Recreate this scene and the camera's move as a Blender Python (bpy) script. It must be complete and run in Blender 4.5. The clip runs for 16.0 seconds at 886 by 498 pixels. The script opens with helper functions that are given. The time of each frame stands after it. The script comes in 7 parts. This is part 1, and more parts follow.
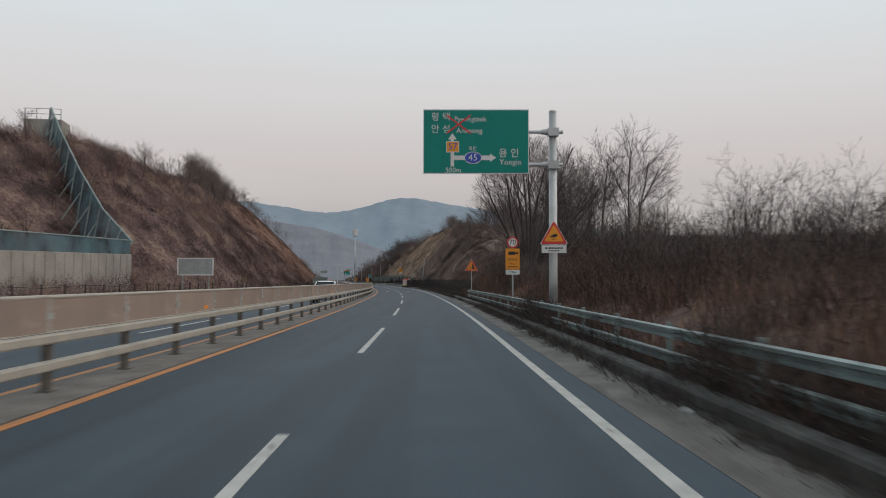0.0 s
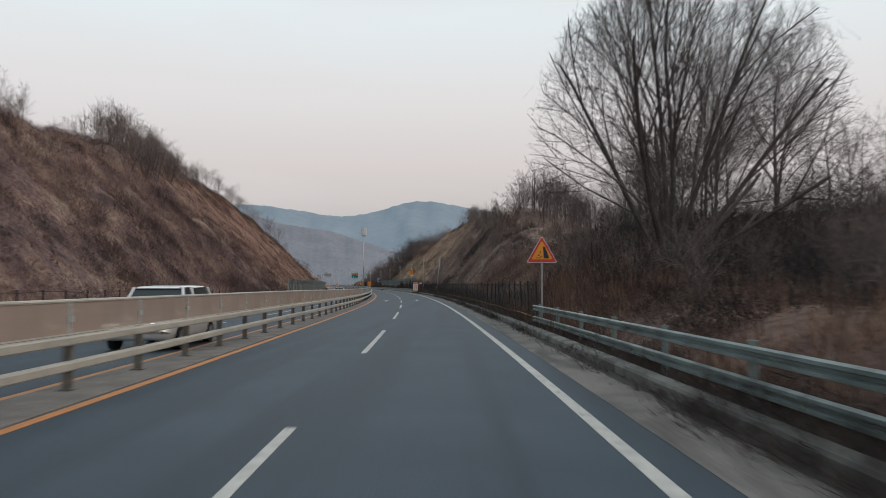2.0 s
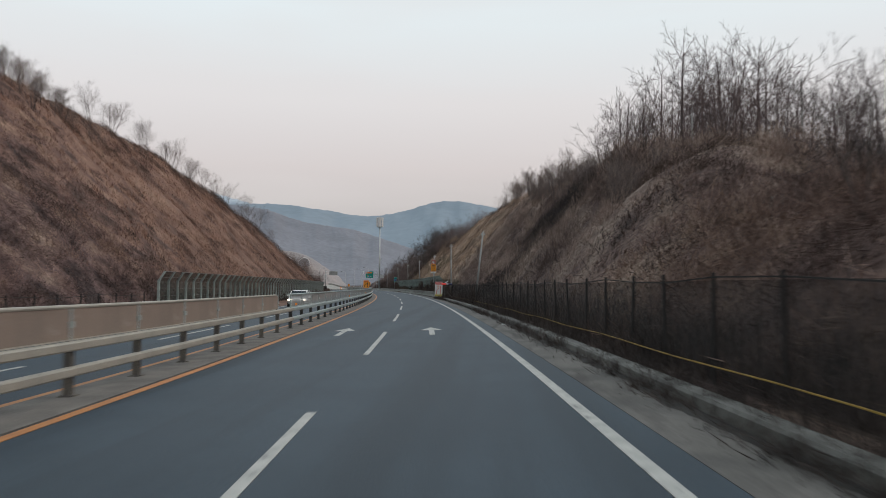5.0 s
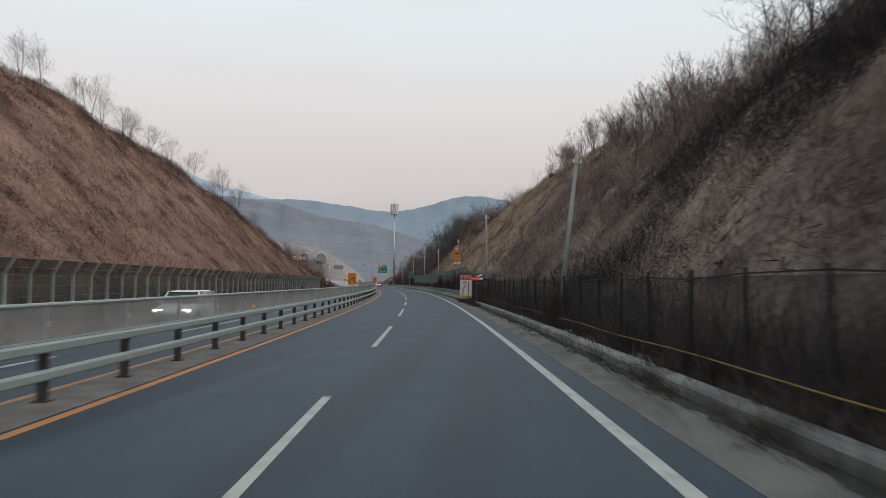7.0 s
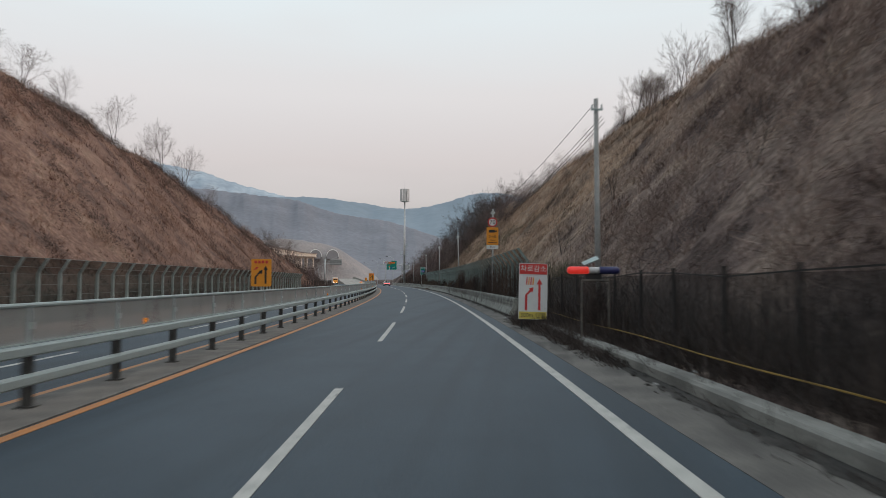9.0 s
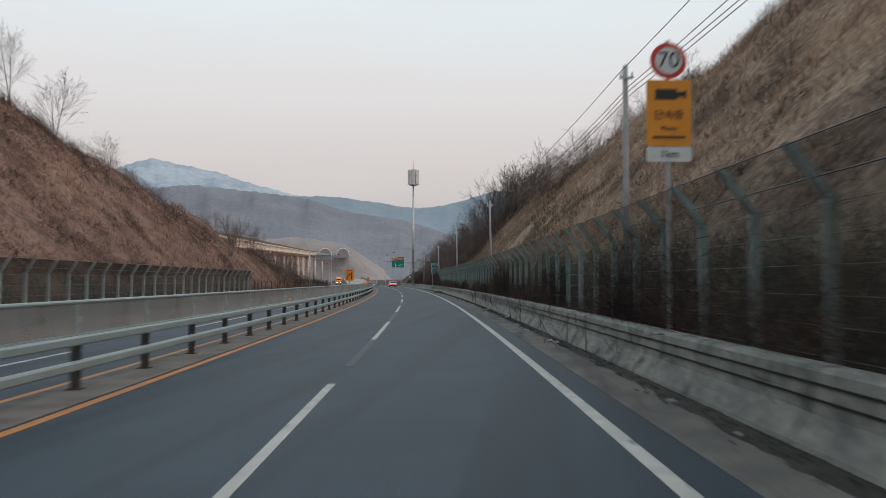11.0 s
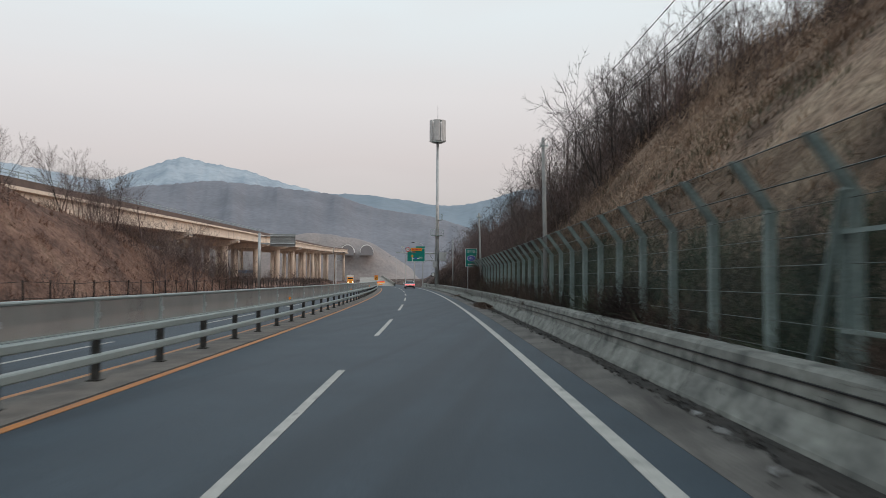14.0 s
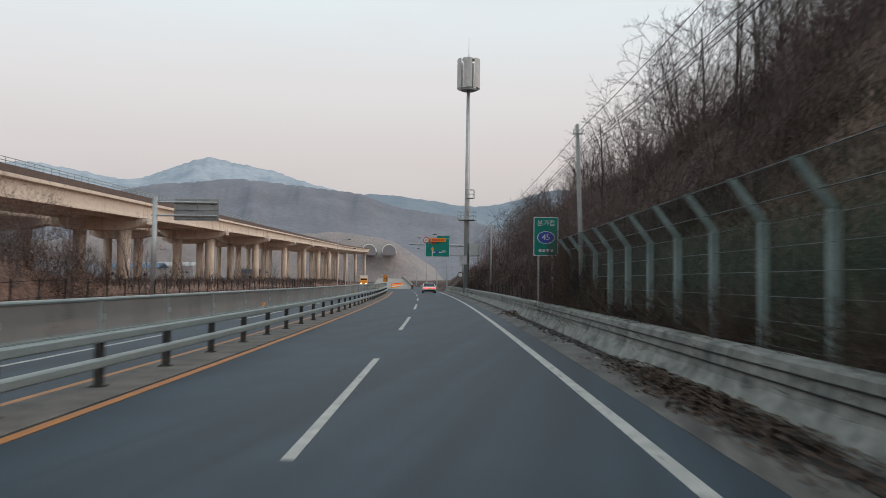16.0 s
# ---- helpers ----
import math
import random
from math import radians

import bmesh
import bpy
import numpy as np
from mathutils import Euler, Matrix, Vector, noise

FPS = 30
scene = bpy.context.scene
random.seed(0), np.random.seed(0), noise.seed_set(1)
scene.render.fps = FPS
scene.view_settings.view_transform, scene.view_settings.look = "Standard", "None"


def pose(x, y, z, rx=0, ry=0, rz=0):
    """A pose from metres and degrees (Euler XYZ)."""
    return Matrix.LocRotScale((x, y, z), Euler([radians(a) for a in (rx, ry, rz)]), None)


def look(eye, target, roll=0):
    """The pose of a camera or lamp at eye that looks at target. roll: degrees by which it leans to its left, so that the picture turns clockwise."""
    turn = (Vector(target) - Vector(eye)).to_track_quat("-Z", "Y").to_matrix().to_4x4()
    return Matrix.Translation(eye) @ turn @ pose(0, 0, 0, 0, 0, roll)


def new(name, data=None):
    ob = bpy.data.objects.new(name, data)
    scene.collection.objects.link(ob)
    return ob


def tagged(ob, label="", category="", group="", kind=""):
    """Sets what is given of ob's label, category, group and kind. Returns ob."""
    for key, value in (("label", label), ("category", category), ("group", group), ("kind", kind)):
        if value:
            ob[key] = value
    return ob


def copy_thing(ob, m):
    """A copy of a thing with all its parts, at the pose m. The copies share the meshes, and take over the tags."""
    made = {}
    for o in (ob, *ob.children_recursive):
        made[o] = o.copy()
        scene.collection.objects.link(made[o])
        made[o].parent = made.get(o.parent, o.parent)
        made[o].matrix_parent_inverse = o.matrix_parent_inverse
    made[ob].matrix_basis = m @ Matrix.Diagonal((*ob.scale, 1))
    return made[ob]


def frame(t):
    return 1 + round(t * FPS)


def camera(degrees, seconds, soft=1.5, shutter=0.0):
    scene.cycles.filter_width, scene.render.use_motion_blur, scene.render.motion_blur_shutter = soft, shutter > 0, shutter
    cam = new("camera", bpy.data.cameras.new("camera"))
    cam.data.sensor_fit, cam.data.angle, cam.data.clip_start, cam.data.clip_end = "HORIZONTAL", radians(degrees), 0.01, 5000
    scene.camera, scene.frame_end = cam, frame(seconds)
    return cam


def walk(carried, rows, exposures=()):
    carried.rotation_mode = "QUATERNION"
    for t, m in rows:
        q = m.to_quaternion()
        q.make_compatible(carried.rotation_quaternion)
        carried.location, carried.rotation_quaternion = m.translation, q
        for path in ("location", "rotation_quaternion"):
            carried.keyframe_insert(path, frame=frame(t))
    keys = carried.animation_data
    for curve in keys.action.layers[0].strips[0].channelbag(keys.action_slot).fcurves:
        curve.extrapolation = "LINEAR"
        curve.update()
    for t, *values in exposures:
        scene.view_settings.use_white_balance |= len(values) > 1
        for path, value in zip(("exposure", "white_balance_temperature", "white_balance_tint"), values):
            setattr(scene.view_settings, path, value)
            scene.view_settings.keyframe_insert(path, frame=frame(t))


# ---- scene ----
cam = camera(59.75, 16.0, soft=0.7, shutter=0.35)
PATH = [
    (0.0, pose(0.014, -0.359, 1.760, 92.362, -0.085, -0.385)),
    (0.5, pose(0.014, 9.685, 1.760, 92.463, -0.076, -0.194)),
    (1.0, pose(-0.066, 19.605, 1.760, 92.574, -0.030, 0.116)),
    (1.5, pose(-0.224, 29.460, 1.760, 92.648, 0.030, 0.478)),
    (2.0, pose(-0.446, 39.313, 1.760, 92.672, 0.041, 0.864)),
    (2.5, pose(-0.735, 49.216, 1.760, 92.657, -0.014, 1.234)),
    (3.0, pose(-1.068, 59.152, 1.760, 92.622, -0.109, 1.571)),
    (3.5, pose(-1.442, 69.046, 1.760, 92.599, -0.186, 1.899)),
    (4.0, pose(-1.868, 78.819, 1.760, 92.728, -0.238, 2.222)),
    (4.5, pose(-2.344, 88.452, 1.760, 92.797, -0.281, 2.557)),
    (5.0, pose(-2.863, 97.993, 1.760, 92.769, -0.316, 2.887)),
    (5.5, pose(-3.428, 107.451, 1.760, 92.680, -0.346, 3.236)),
    (6.0, pose(-4.045, 116.829, 1.760, 92.584, -0.373, 3.622)),
    (6.5, pose(-4.722, 126.137, 1.760, 92.526, -0.393, 4.048)),
    (7.0, pose(-5.464, 135.406, 1.760, 92.477, -0.402, 4.467)),
    (7.5, pose(-6.275, 144.700, 1.760, 92.487, -0.394, 4.875)),
    (8.0, pose(-7.156, 154.086, 1.760, 92.450, -0.364, 5.231)),
    (8.5, pose(-8.082, 163.616, 1.760, 92.380, -0.313, 5.487)),
    (9.0, pose(-9.049, 173.267, 1.760, 92.324, -0.251, 5.700)),
    (9.5, pose(-10.066, 182.956, 1.760, 92.335, -0.191, 5.898)),
    (10.0, pose(-11.119, 192.695, 1.760, 92.364, -0.157, 6.122)),
    (10.5, pose(-12.222, 202.483, 1.760, 92.350, -0.148, 6.431)),
    (11.0, pose(-13.387, 212.296, 1.760, 92.313, -0.149, 6.824)),
    (11.5, pose(-14.618, 222.095, 1.760, 92.288, -0.151, 7.269)),
    (12.0, pose(-15.913, 231.826, 1.760, 92.295, -0.154, 7.718)),
    (12.5, pose(-17.255, 241.423, 1.760, 92.261, -0.170, 8.121)),
    (13.0, pose(-18.612, 250.824, 1.760, 92.220, -0.212, 8.420)),
    (13.5, pose(-19.993, 259.995, 1.760, 92.213, -0.255, 8.685)),
    (14.0, pose(-21.420, 268.981, 1.760, 92.248, -0.299, 9.040)),
    (14.5, pose(-22.915, 277.905, 1.760, 92.289, -0.361, 9.513)),
    (15.0, pose(-24.500, 286.859, 1.760, 92.315, -0.451, 10.058)),
    (15.5, pose(-26.174, 295.887, 1.760, 92.339, -0.578, 10.562)),
    (16.0, pose(-27.914, 305.004, 1.760, 92.360, -0.755, 10.916)),
]
walk(cam, PATH, [(0, -0.12), (0.55, -0.14), (0.95, 0.05), (16, 0.04)])

# ---- world, sun ----
world = bpy.data.worlds.new("dusk_sky")
scene.world = world
world.use_nodes = True
wn = world.node_tree
wn.nodes.clear()
w_out = wn.nodes.new("ShaderNodeOutputWorld")
w_bg = wn.nodes.new("ShaderNodeBackground")
w_sky = wn.nodes.new("ShaderNodeTexSky")
w_sky.sky_type = "NISHITA"
w_sky.sun_disc = False
w_sky.sun_elevation = radians(27)
w_sky.sun_rotation = radians(101)
w_tc = wn.nodes.new("ShaderNodeTexCoord")
w_sep = wn.nodes.new("ShaderNodeSeparateXYZ")
w_ramp = wn.nodes.new("ShaderNodeValToRGB")
w_noise = wn.nodes.new("ShaderNodeTexNoise")
w_map = wn.nodes.new("ShaderNodeMapping")
w_mix = wn.nodes.new("ShaderNodeMix")
w_mix.data_type = "RGBA"
w_scale = wn.nodes.new("ShaderNodeVectorMath")
w_scale.operation = "SCALE"
w_scale.inputs["Scale"].default_value = 0.10
w_cloud = wn.nodes.new("ShaderNodeMix")
w_cloud.data_type = "RGBA"
w_cr = wn.nodes.new("ShaderNodeMapRange")
el = w_ramp.color_ramp.elements
el[0].position, el[0].color = 0.0, (0.42, 0.39, 0.40, 1)
el[1].position, el[1].color = 1.0, (0.68, 0.85, 0.95, 1)
for pos, col in ((0.08, (0.56, 0.515, 0.505, 1)), (0.15, (0.705, 0.637, 0.618, 1)), (0.23, (0.80, 0.764, 0.752, 1)), (0.34, (0.835, 0.902, 0.918, 1))):
    e = el.new(pos)
    e.color = col
wn.links.new(w_tc.outputs["Generated"], w_sep.inputs[0])
wn.links.new(w_sep.outputs["Z"], w_ramp.inputs[0])
wn.links.new(w_tc.outputs["Generated"], w_map.inputs[0])
w_map.inputs["Scale"].default_value = (1.2, 1.2, 7.0)
w_map.inputs["Rotation"].default_value = (0.0, radians(9), 0.0)
wn.links.new(w_map.outputs[0], w_noise.inputs["Vector"])
w_noise.inputs["Scale"].default_value = 1.6
w_noise.inputs["Detail"].default_value = 3.0
w_cr.inputs[1].default_value, w_cr.inputs[2].default_value = 0.50, 0.72
w_cr.inputs[3].default_value, w_cr.inputs[4].default_value = 0.0, 0.30
wn.links.new(w_noise.outputs[0], w_cr.inputs[0])
wn.links.new(w_ramp.outputs[0], w_cloud.inputs[6])
w_cloud.inputs[7].default_value = (0.80, 0.74, 0.72, 1)
wn.links.new(w_cr.outputs[0], w_cloud.inputs[0])
w_mix.inputs[0].default_value = 0.12
wn.links.new(w_sky.outputs[0], w_scale.inputs[0])
wn.links.new(w_cloud.outputs[2], w_mix.inputs[6])
wn.links.new(w_scale.outputs[0], w_mix.inputs[7])
wn.links.new(w_mix.outputs[2], w_bg.inputs[0])
w_bg.inputs[1].default_value = 1.0
wn.links.new(w_bg.outputs[0], w_out.inputs[0])

sun = new("sun", bpy.data.lights.new("sun", "SUN"))
sun.data.energy = 1.25
sun.data.angle = radians(85)
sun.data.color = (1.0, 0.80, 0.70)
sun.matrix_basis = look((0, 0, 0), (-0.85, 0.12, -0.44))


# ---- materials ----
def material(name, colour, rough=0.8, metal=0.0, scale=1.0, vary=0.25, second=None, grain=40.0, bump=0.0, glow=None, seam=None, clear=0.0, rand=0.0, stain=None, relief=0.02):
    """A surface with blotches at one scale, grain at another, a little relief; second: the colour of the blotches."""
    m = bpy.data.materials.new(name)
    m.use_nodes = True
    n, l = m.node_tree.nodes, m.node_tree.links
    b = n["Principled BSDF"]
    b.inputs["Roughness"].default_value, b.inputs["Metallic"].default_value = rough, metal
    tc = n.new("ShaderNodeTexCoord")
    big, fine = n.new("ShaderNodeTexNoise"), n.new("ShaderNodeTexNoise")
    big.inputs["Scale"].default_value, big.inputs["Detail"].default_value = scale, 5
    fine.inputs["Scale"].default_value, fine.inputs["Detail"].default_value = grain, 4
    for t in (big, fine):
        l.new(tc.outputs["Object"], t.inputs["Vector"])
    mix = n.new("ShaderNodeMix")
    mix.data_type = "RGBA"
    other = second or tuple(c * (1 - vary) for c in colour)
    mix.inputs[6].default_value, mix.inputs[7].default_value = (*colour, 1), (*other, 1)
    rng = n.new("ShaderNodeMapRange")
    rng.inputs[1].default_value, rng.inputs[2].default_value = 0.38, 0.64
    l.new(big.outputs[0], rng.inputs[0])
    l.new(rng.outputs[0], mix.inputs[0])
    hsv = n.new("ShaderNodeHueSaturation")
    val = n.new("ShaderNodeMapRange")
    val.inputs[1].default_value, val.inputs[2].default_value = 0.3, 0.7
    val.inputs[3].default_value, val.inputs[4].default_value = 1 - vary, 1 + vary
    l.new(fine.outputs[0], val.inputs[0])
    l.new(mix.outputs[2], hsv.inputs["Color"])
    if rand:
        info = n.new("ShaderNodeObjectInfo")
        rr = n.new("ShaderNodeMapRange")
        rr.inputs[3].default_value, rr.inputs[4].default_value = 1 - rand, 1 + rand
        l.new(info.outputs["Random"], rr.inputs[0])
        mul = n.new("ShaderNodeMath")
        mul.operation = "MULTIPLY"
        l.new(val.outputs[0], mul.inputs[0])
        l.new(rr.outputs[0], mul.inputs[1])
        l.new(mul.outputs[0], hsv.inputs["Value"])
    else:
        l.new(val.outputs[0], hsv.inputs["Value"])
    out_col = hsv.outputs[0]
    if stain:
        colour_s, scale_s, low, high = stain
        mp = n.new("ShaderNodeMapping")
        mp.inputs["Scale"].default_value = scale_s
        l.new(tc.outputs["Object"], mp.inputs[0])
        sn = n.new("ShaderNodeTexNoise")
        sn.inputs["Scale"].default_value, sn.inputs["Detail"].default_value = 1.0, 6
        l.new(mp.outputs[0], sn.inputs["Vector"])
        sr = n.new("ShaderNodeMapRange")
        sr.inputs[1].default_value, sr.inputs[2].default_value = low, high
        l.new(sn.outputs[0], sr.inputs[0])
        sm = n.new("ShaderNodeMix")
        sm.data_type = "RGBA"
        l.new(sr.outputs[0], sm.inputs[0])
        l.new(out_col, sm.inputs[6])
        sm.inputs[7].default_value = (*colour_s, 1)
        out_col = sm.outputs[2]
    l.new(out_col, b.inputs["Base Color"])
    if bump:
        bp = n.new("ShaderNodeBump")
        bp.inputs["Strength"].default_value, bp.inputs["Distance"].default_value = bump, relief
        l.new(fine.outputs[0], bp.inputs["Height"])
        l.new(bp.outputs[0], b.inputs["Normal"])
    if glow:
        b.inputs["Emission Color"].default_value = (*glow[0], 1)
        b.inputs["Emission Strength"].default_value = glow[1]
    if clear:
        tr = n.new("ShaderNodeBsdfTransparent")
        mx = n.new("ShaderNodeMixShader")
        mx.inputs[0].default_value = clear
        l.new(b.outputs[0], mx.inputs[1])
        l.new(tr.outputs[0], mx.inputs[2])
        l.new(mx.outputs[0], n["Material Output"].inputs[0])
    return m


def brush_material(name, cols):
    """Dry twigs in drifts of four colours, each twig a little lighter or darker."""
    m = bpy.data.materials.new(name)
    m.use_nodes = True
    n, l = m.node_tree.nodes, m.node_tree.links
    b = n["Principled BSDF"]
    b.inputs["Roughness"].default_value = 0.95
    b.inputs["Specular IOR Level"].default_value = 0.1
    tc, noise, ramp = n.new("ShaderNodeTexCoord"), n.new("ShaderNodeTexNoise"), n.new("ShaderNodeValToRGB")
    noise.inputs["Scale"].default_value, noise.inputs["Detail"].default_value = 0.22, 5
    l.new(tc.outputs["Object"], noise.inputs["Vector"])
    l.new(noise.outputs[0], ramp.inputs[0])
    el = ramp.color_ramp.elements
    el[0].position, el[0].color = 0.36, (*cols[0], 1)
    el[1].position, el[1].color = 0.66, (*cols[3], 1)
    for p, c in ((0.46, cols[1]), (0.56, cols[2])):
        el.new(p).color = (*c, 1)
    geo, val, hsv = n.new("ShaderNodeNewGeometry"), n.new("ShaderNodeMapRange"), n.new("ShaderNodeHueSaturation")
    val.inputs[3].default_value, val.inputs[4].default_value = 0.6, 1.45
    l.new(geo.outputs["Random Per Island"], val.inputs[0])
    l.new(val.outputs[0], hsv.inputs["Value"])
    l.new(ramp.outputs[0], hsv.inputs["Color"])
    l.new(hsv.outputs[0], b.inputs["Base Color"])
    return m


def hill_colour():
    """The plant cover of the hillsides by place: each stretch has its own four tones in drifts of a few metres."""
    g = bpy.data.node_groups.new("hill_colour", "ShaderNodeTree")
    g.interface.new_socket("Color", in_out="OUTPUT", socket_type="NodeSocketColor")
    n, l = g.nodes, g.links
    out, geo, sep = n.new("NodeGroupOutput"), n.new("ShaderNodeNewGeometry"), n.new("ShaderNodeSeparateXYZ")
    l.new(geo.outputs["Position"], sep.inputs[0])

    def calc(op, a, b):
        m = n.new("ShaderNodeMath")
        m.operation = op
        for i, v in enumerate((a, b)):
            if isinstance(v, (int, float)):
                m.inputs[i].default_value = v
            else:
                l.new(v, m.inputs[i])
        return m.outputs[0]

    def drift(scale, detail, stretch=None):
        t = n.new("ShaderNodeTexNoise")
        t.inputs["Scale"].default_value, t.inputs["Detail"].default_value = scale, detail
        src = geo.outputs["Position"]
        if stretch:
            mp = n.new("ShaderNodeMapping")
            mp.inputs["Scale"].default_value = stretch
            l.new(src, mp.inputs[0])
            src = mp.outputs[0]
        l.new(src, t.inputs["Vector"])
        return t.outputs[0]

    big, mid, small = drift(0.10, 2), drift(0.36, 4), drift(1.5, 3, (1, 1, 1.6))
    fac = calc("ADD", calc("MULTIPLY", mid, 0.55), calc("ADD", calc("MULTIPLY", big, 0.30), calc("MULTIPLY", small, 0.15)))
    y, x = sep.outputs["Y"], sep.outputs["X"]
    u = calc("ADD", x, calc("ADD", calc("MULTIPLY", calc("MULTIPLY", y, y), 3.0093e-4), calc("ADD", calc("MULTIPLY", y, -0.000877), 1.79)))
    yw = calc("ADD", y, calc("MULTIPLY", calc("SUBTRACT", mid, 0.5), 40.0))

    def tones(cols):
        r = n.new("ShaderNodeValToRGB")
        el = r.color_ramp.elements
        el[0].position, el[0].color = 0.405, (*cols[0], 1)
        el[1].position, el[1].color = 0.615, (*cols[3], 1)
        for p, c in ((0.465, cols[1]), (0.535, cols[2])):
            el.new(p).color = (*c, 1)
        l.new(fac, r.inputs[0])
        return r.outputs[0]

    def step(v, lo, hi):
        r = n.new("ShaderNodeMapRange")
        r.inputs[1].default_value, r.inputs[2].default_value = lo, hi
        l.new(v, r.inputs[0])
        return r.outputs[0]

    def blend(f, a, b):
        m = n.new("ShaderNodeMix")
        m.data_type = "RGBA"
        l.new(f, m.inputs[0])
        l.new(a, m.inputs[6])
        l.new(b, m.inputs[7])
        return m.outputs[2]

    left = blend(step(yw, 146, 170), tones(LEFT_NEAR), tones(LEFT_FAR))
    right = blend(step(yw, 122, 142), tones(RIGHT_NEAR), tones(RIGHT_MID))
    right = blend(step(yw, 212, 240), right, tones(RIGHT_FAR))
    right = blend(step(yw, 318, 332), right, tones(RIGHT_WOOD))
    l.new(blend(step(u, -2, 2), left, right), out.inputs[0])
    return g


LEFT_NEAR = ((0.060, 0.044, 0.042), (0.132, 0.089, 0.083), (0.185, 0.125, 0.107), (0.295, 0.219, 0.174))
LEFT_FAR = ((0.140, 0.091, 0.074), (0.205, 0.127, 0.100), (0.245, 0.152, 0.117), (0.285, 0.188, 0.142))
RIGHT_NEAR = ((0.072, 0.051, 0.047), (0.136, 0.092, 0.081), (0.186, 0.126, 0.102), (0.270, 0.190, 0.145))
RIGHT_MID = ((0.100, 0.074, 0.067), (0.178, 0.132, 0.117), (0.235, 0.177, 0.150), (0.315, 0.245, 0.202))
RIGHT_FAR = ((0.150, 0.109, 0.084), (0.260, 0.187, 0.141), (0.315, 0.228, 0.170), (0.378, 0.287, 0.212))
RIGHT_WOOD = ((0.060, 0.046, 0.044), (0.105, 0.078, 0.072), (0.140, 0.104, 0.092), (0.190, 0.142, 0.118))
HILL = hill_colour()


def hill_material(name, low, high, soil=False):
    """Soil or dry stalks in the tones of their hillside, each stalk a little lighter or darker."""
    m = bpy.data.materials.new(name)
    m.use_nodes = True
    n, l = m.node_tree.nodes, m.node_tree.links
    b = n["Principled BSDF"]
    b.inputs["Roughness"].default_value = 0.95
    b.inputs["Specular IOR Level"].default_value = 0.1
    grp, hsv, val, geo = n.new("ShaderNodeGroup"), n.new("ShaderNodeHueSaturation"), n.new("ShaderNodeMapRange"), n.new("ShaderNodeNewGeometry")
    grp.node_tree = HILL
    val.inputs[3].default_value, val.inputs[4].default_value = low, high
    if soil:
        fine = n.new("ShaderNodeTexNoise")
        fine.inputs["Scale"].default_value, fine.inputs["Detail"].default_value = 3.2, 6
        l.new(geo.outputs["Position"], fine.inputs["Vector"])
        val.inputs[1].default_value, val.inputs[2].default_value = 0.3, 0.7
        l.new(fine.outputs[0], val.inputs[0])
        bp = n.new("ShaderNodeBump")
        bp.inputs["Strength"].default_value, bp.inputs["Distance"].default_value = 0.9, 0.22
        l.new(fine.outputs[0], bp.inputs["Height"])
        l.new(bp.outputs[0], b.inputs["Normal"])
    else:
        l.new(geo.outputs["Random Per Island"], val.inputs[0])
    l.new(val.outputs[0], hsv.inputs["Value"])
    l.new(grp.outputs[0], hsv.inputs["Color"])
    l.new(hsv.outputs[0], b.inputs["Base Color"])
    return m


M_ASPHALT = material("asphalt", (0.0252, 0.0415, 0.0570), 0.62, scale=0.5, vary=0.30, second=(0.0328, 0.0520, 0.0700), grain=38, bump=0.35, stain=((0.0190, 0.0322, 0.0450), (1.1, 0.03, 1), 0.46, 0.62))
M_ASPHALT.node_tree.nodes["Principled BSDF"].inputs["Specular IOR Level"].default_value = 0.34
M_WHITE_LINE = material("white_road_paint", (0.46, 0.45, 0.415), 0.6, scale=3, vary=0.18, second=(0.34, 0.335, 0.31), grain=40, stain=((0.10, 0.10, 0.10), (5, 2.2, 1), 0.60, 0.72))
M_WORN_LINE = material("worn_road_paint", (0.040, 0.052, 0.064), 0.6, scale=2, vary=0.4, second=(0.028, 0.042, 0.055), grain=30)
M_ORANGE_LINE = material("orange_road_paint", (0.50, 0.20, 0.05), 0.6, scale=3, vary=0.15, second=(0.40, 0.17, 0.06), grain=60)
M_MEDIAN = material("median_concrete", (0.185, 0.168, 0.148), 0.9, scale=1.3, vary=0.28, second=(0.12, 0.11, 0.10), grain=30, bump=0.4)
M_GUTTER = material("gutter_concrete", (0.150, 0.138, 0.124), 0.9, scale=0.8, vary=0.28, second=(0.088, 0.082, 0.075), grain=25, bump=0.3, stain=((0.045, 0.040, 0.036), (1.9, 0.22, 1), 0.50, 0.70))
M_DIRT = material("damp_gutter_dirt", (0.038, 0.033, 0.029), 0.95, scale=2, vary=0.4, second=(0.020, 0.018, 0.016), grain=14, bump=0.6)
M_KERB = material("weathered_kerb_concrete", (0.17, 0.165, 0.15), 0.9, scale=1.2, vary=0.3, second=(0.07, 0.067, 0.06), grain=20, bump=0.3)
M_KERB_PALE = material("pale_kerb_concrete", (0.235, 0.230, 0.210), 0.9, scale=1.2, vary=0.3, second=(0.12, 0.115, 0.105), grain=20, bump=0.3)
M_KERB_DARK = material("mossy_kerb_concrete", (0.075, 0.072, 0.066), 0.95, scale=1.6, vary=0.4, second=(0.028, 0.027, 0.025), grain=18, bump=0.5)
M_RETAIN = material("pale_retaining_concrete", (0.33, 0.31, 0.28), 0.9, scale=0.5, vary=0.15, second=(0.25, 0.235, 0.21), grain=12, bump=0.3, stain=((0.10, 0.095, 0.088), (0.5, 0.5, 0.12), 0.58, 0.74))
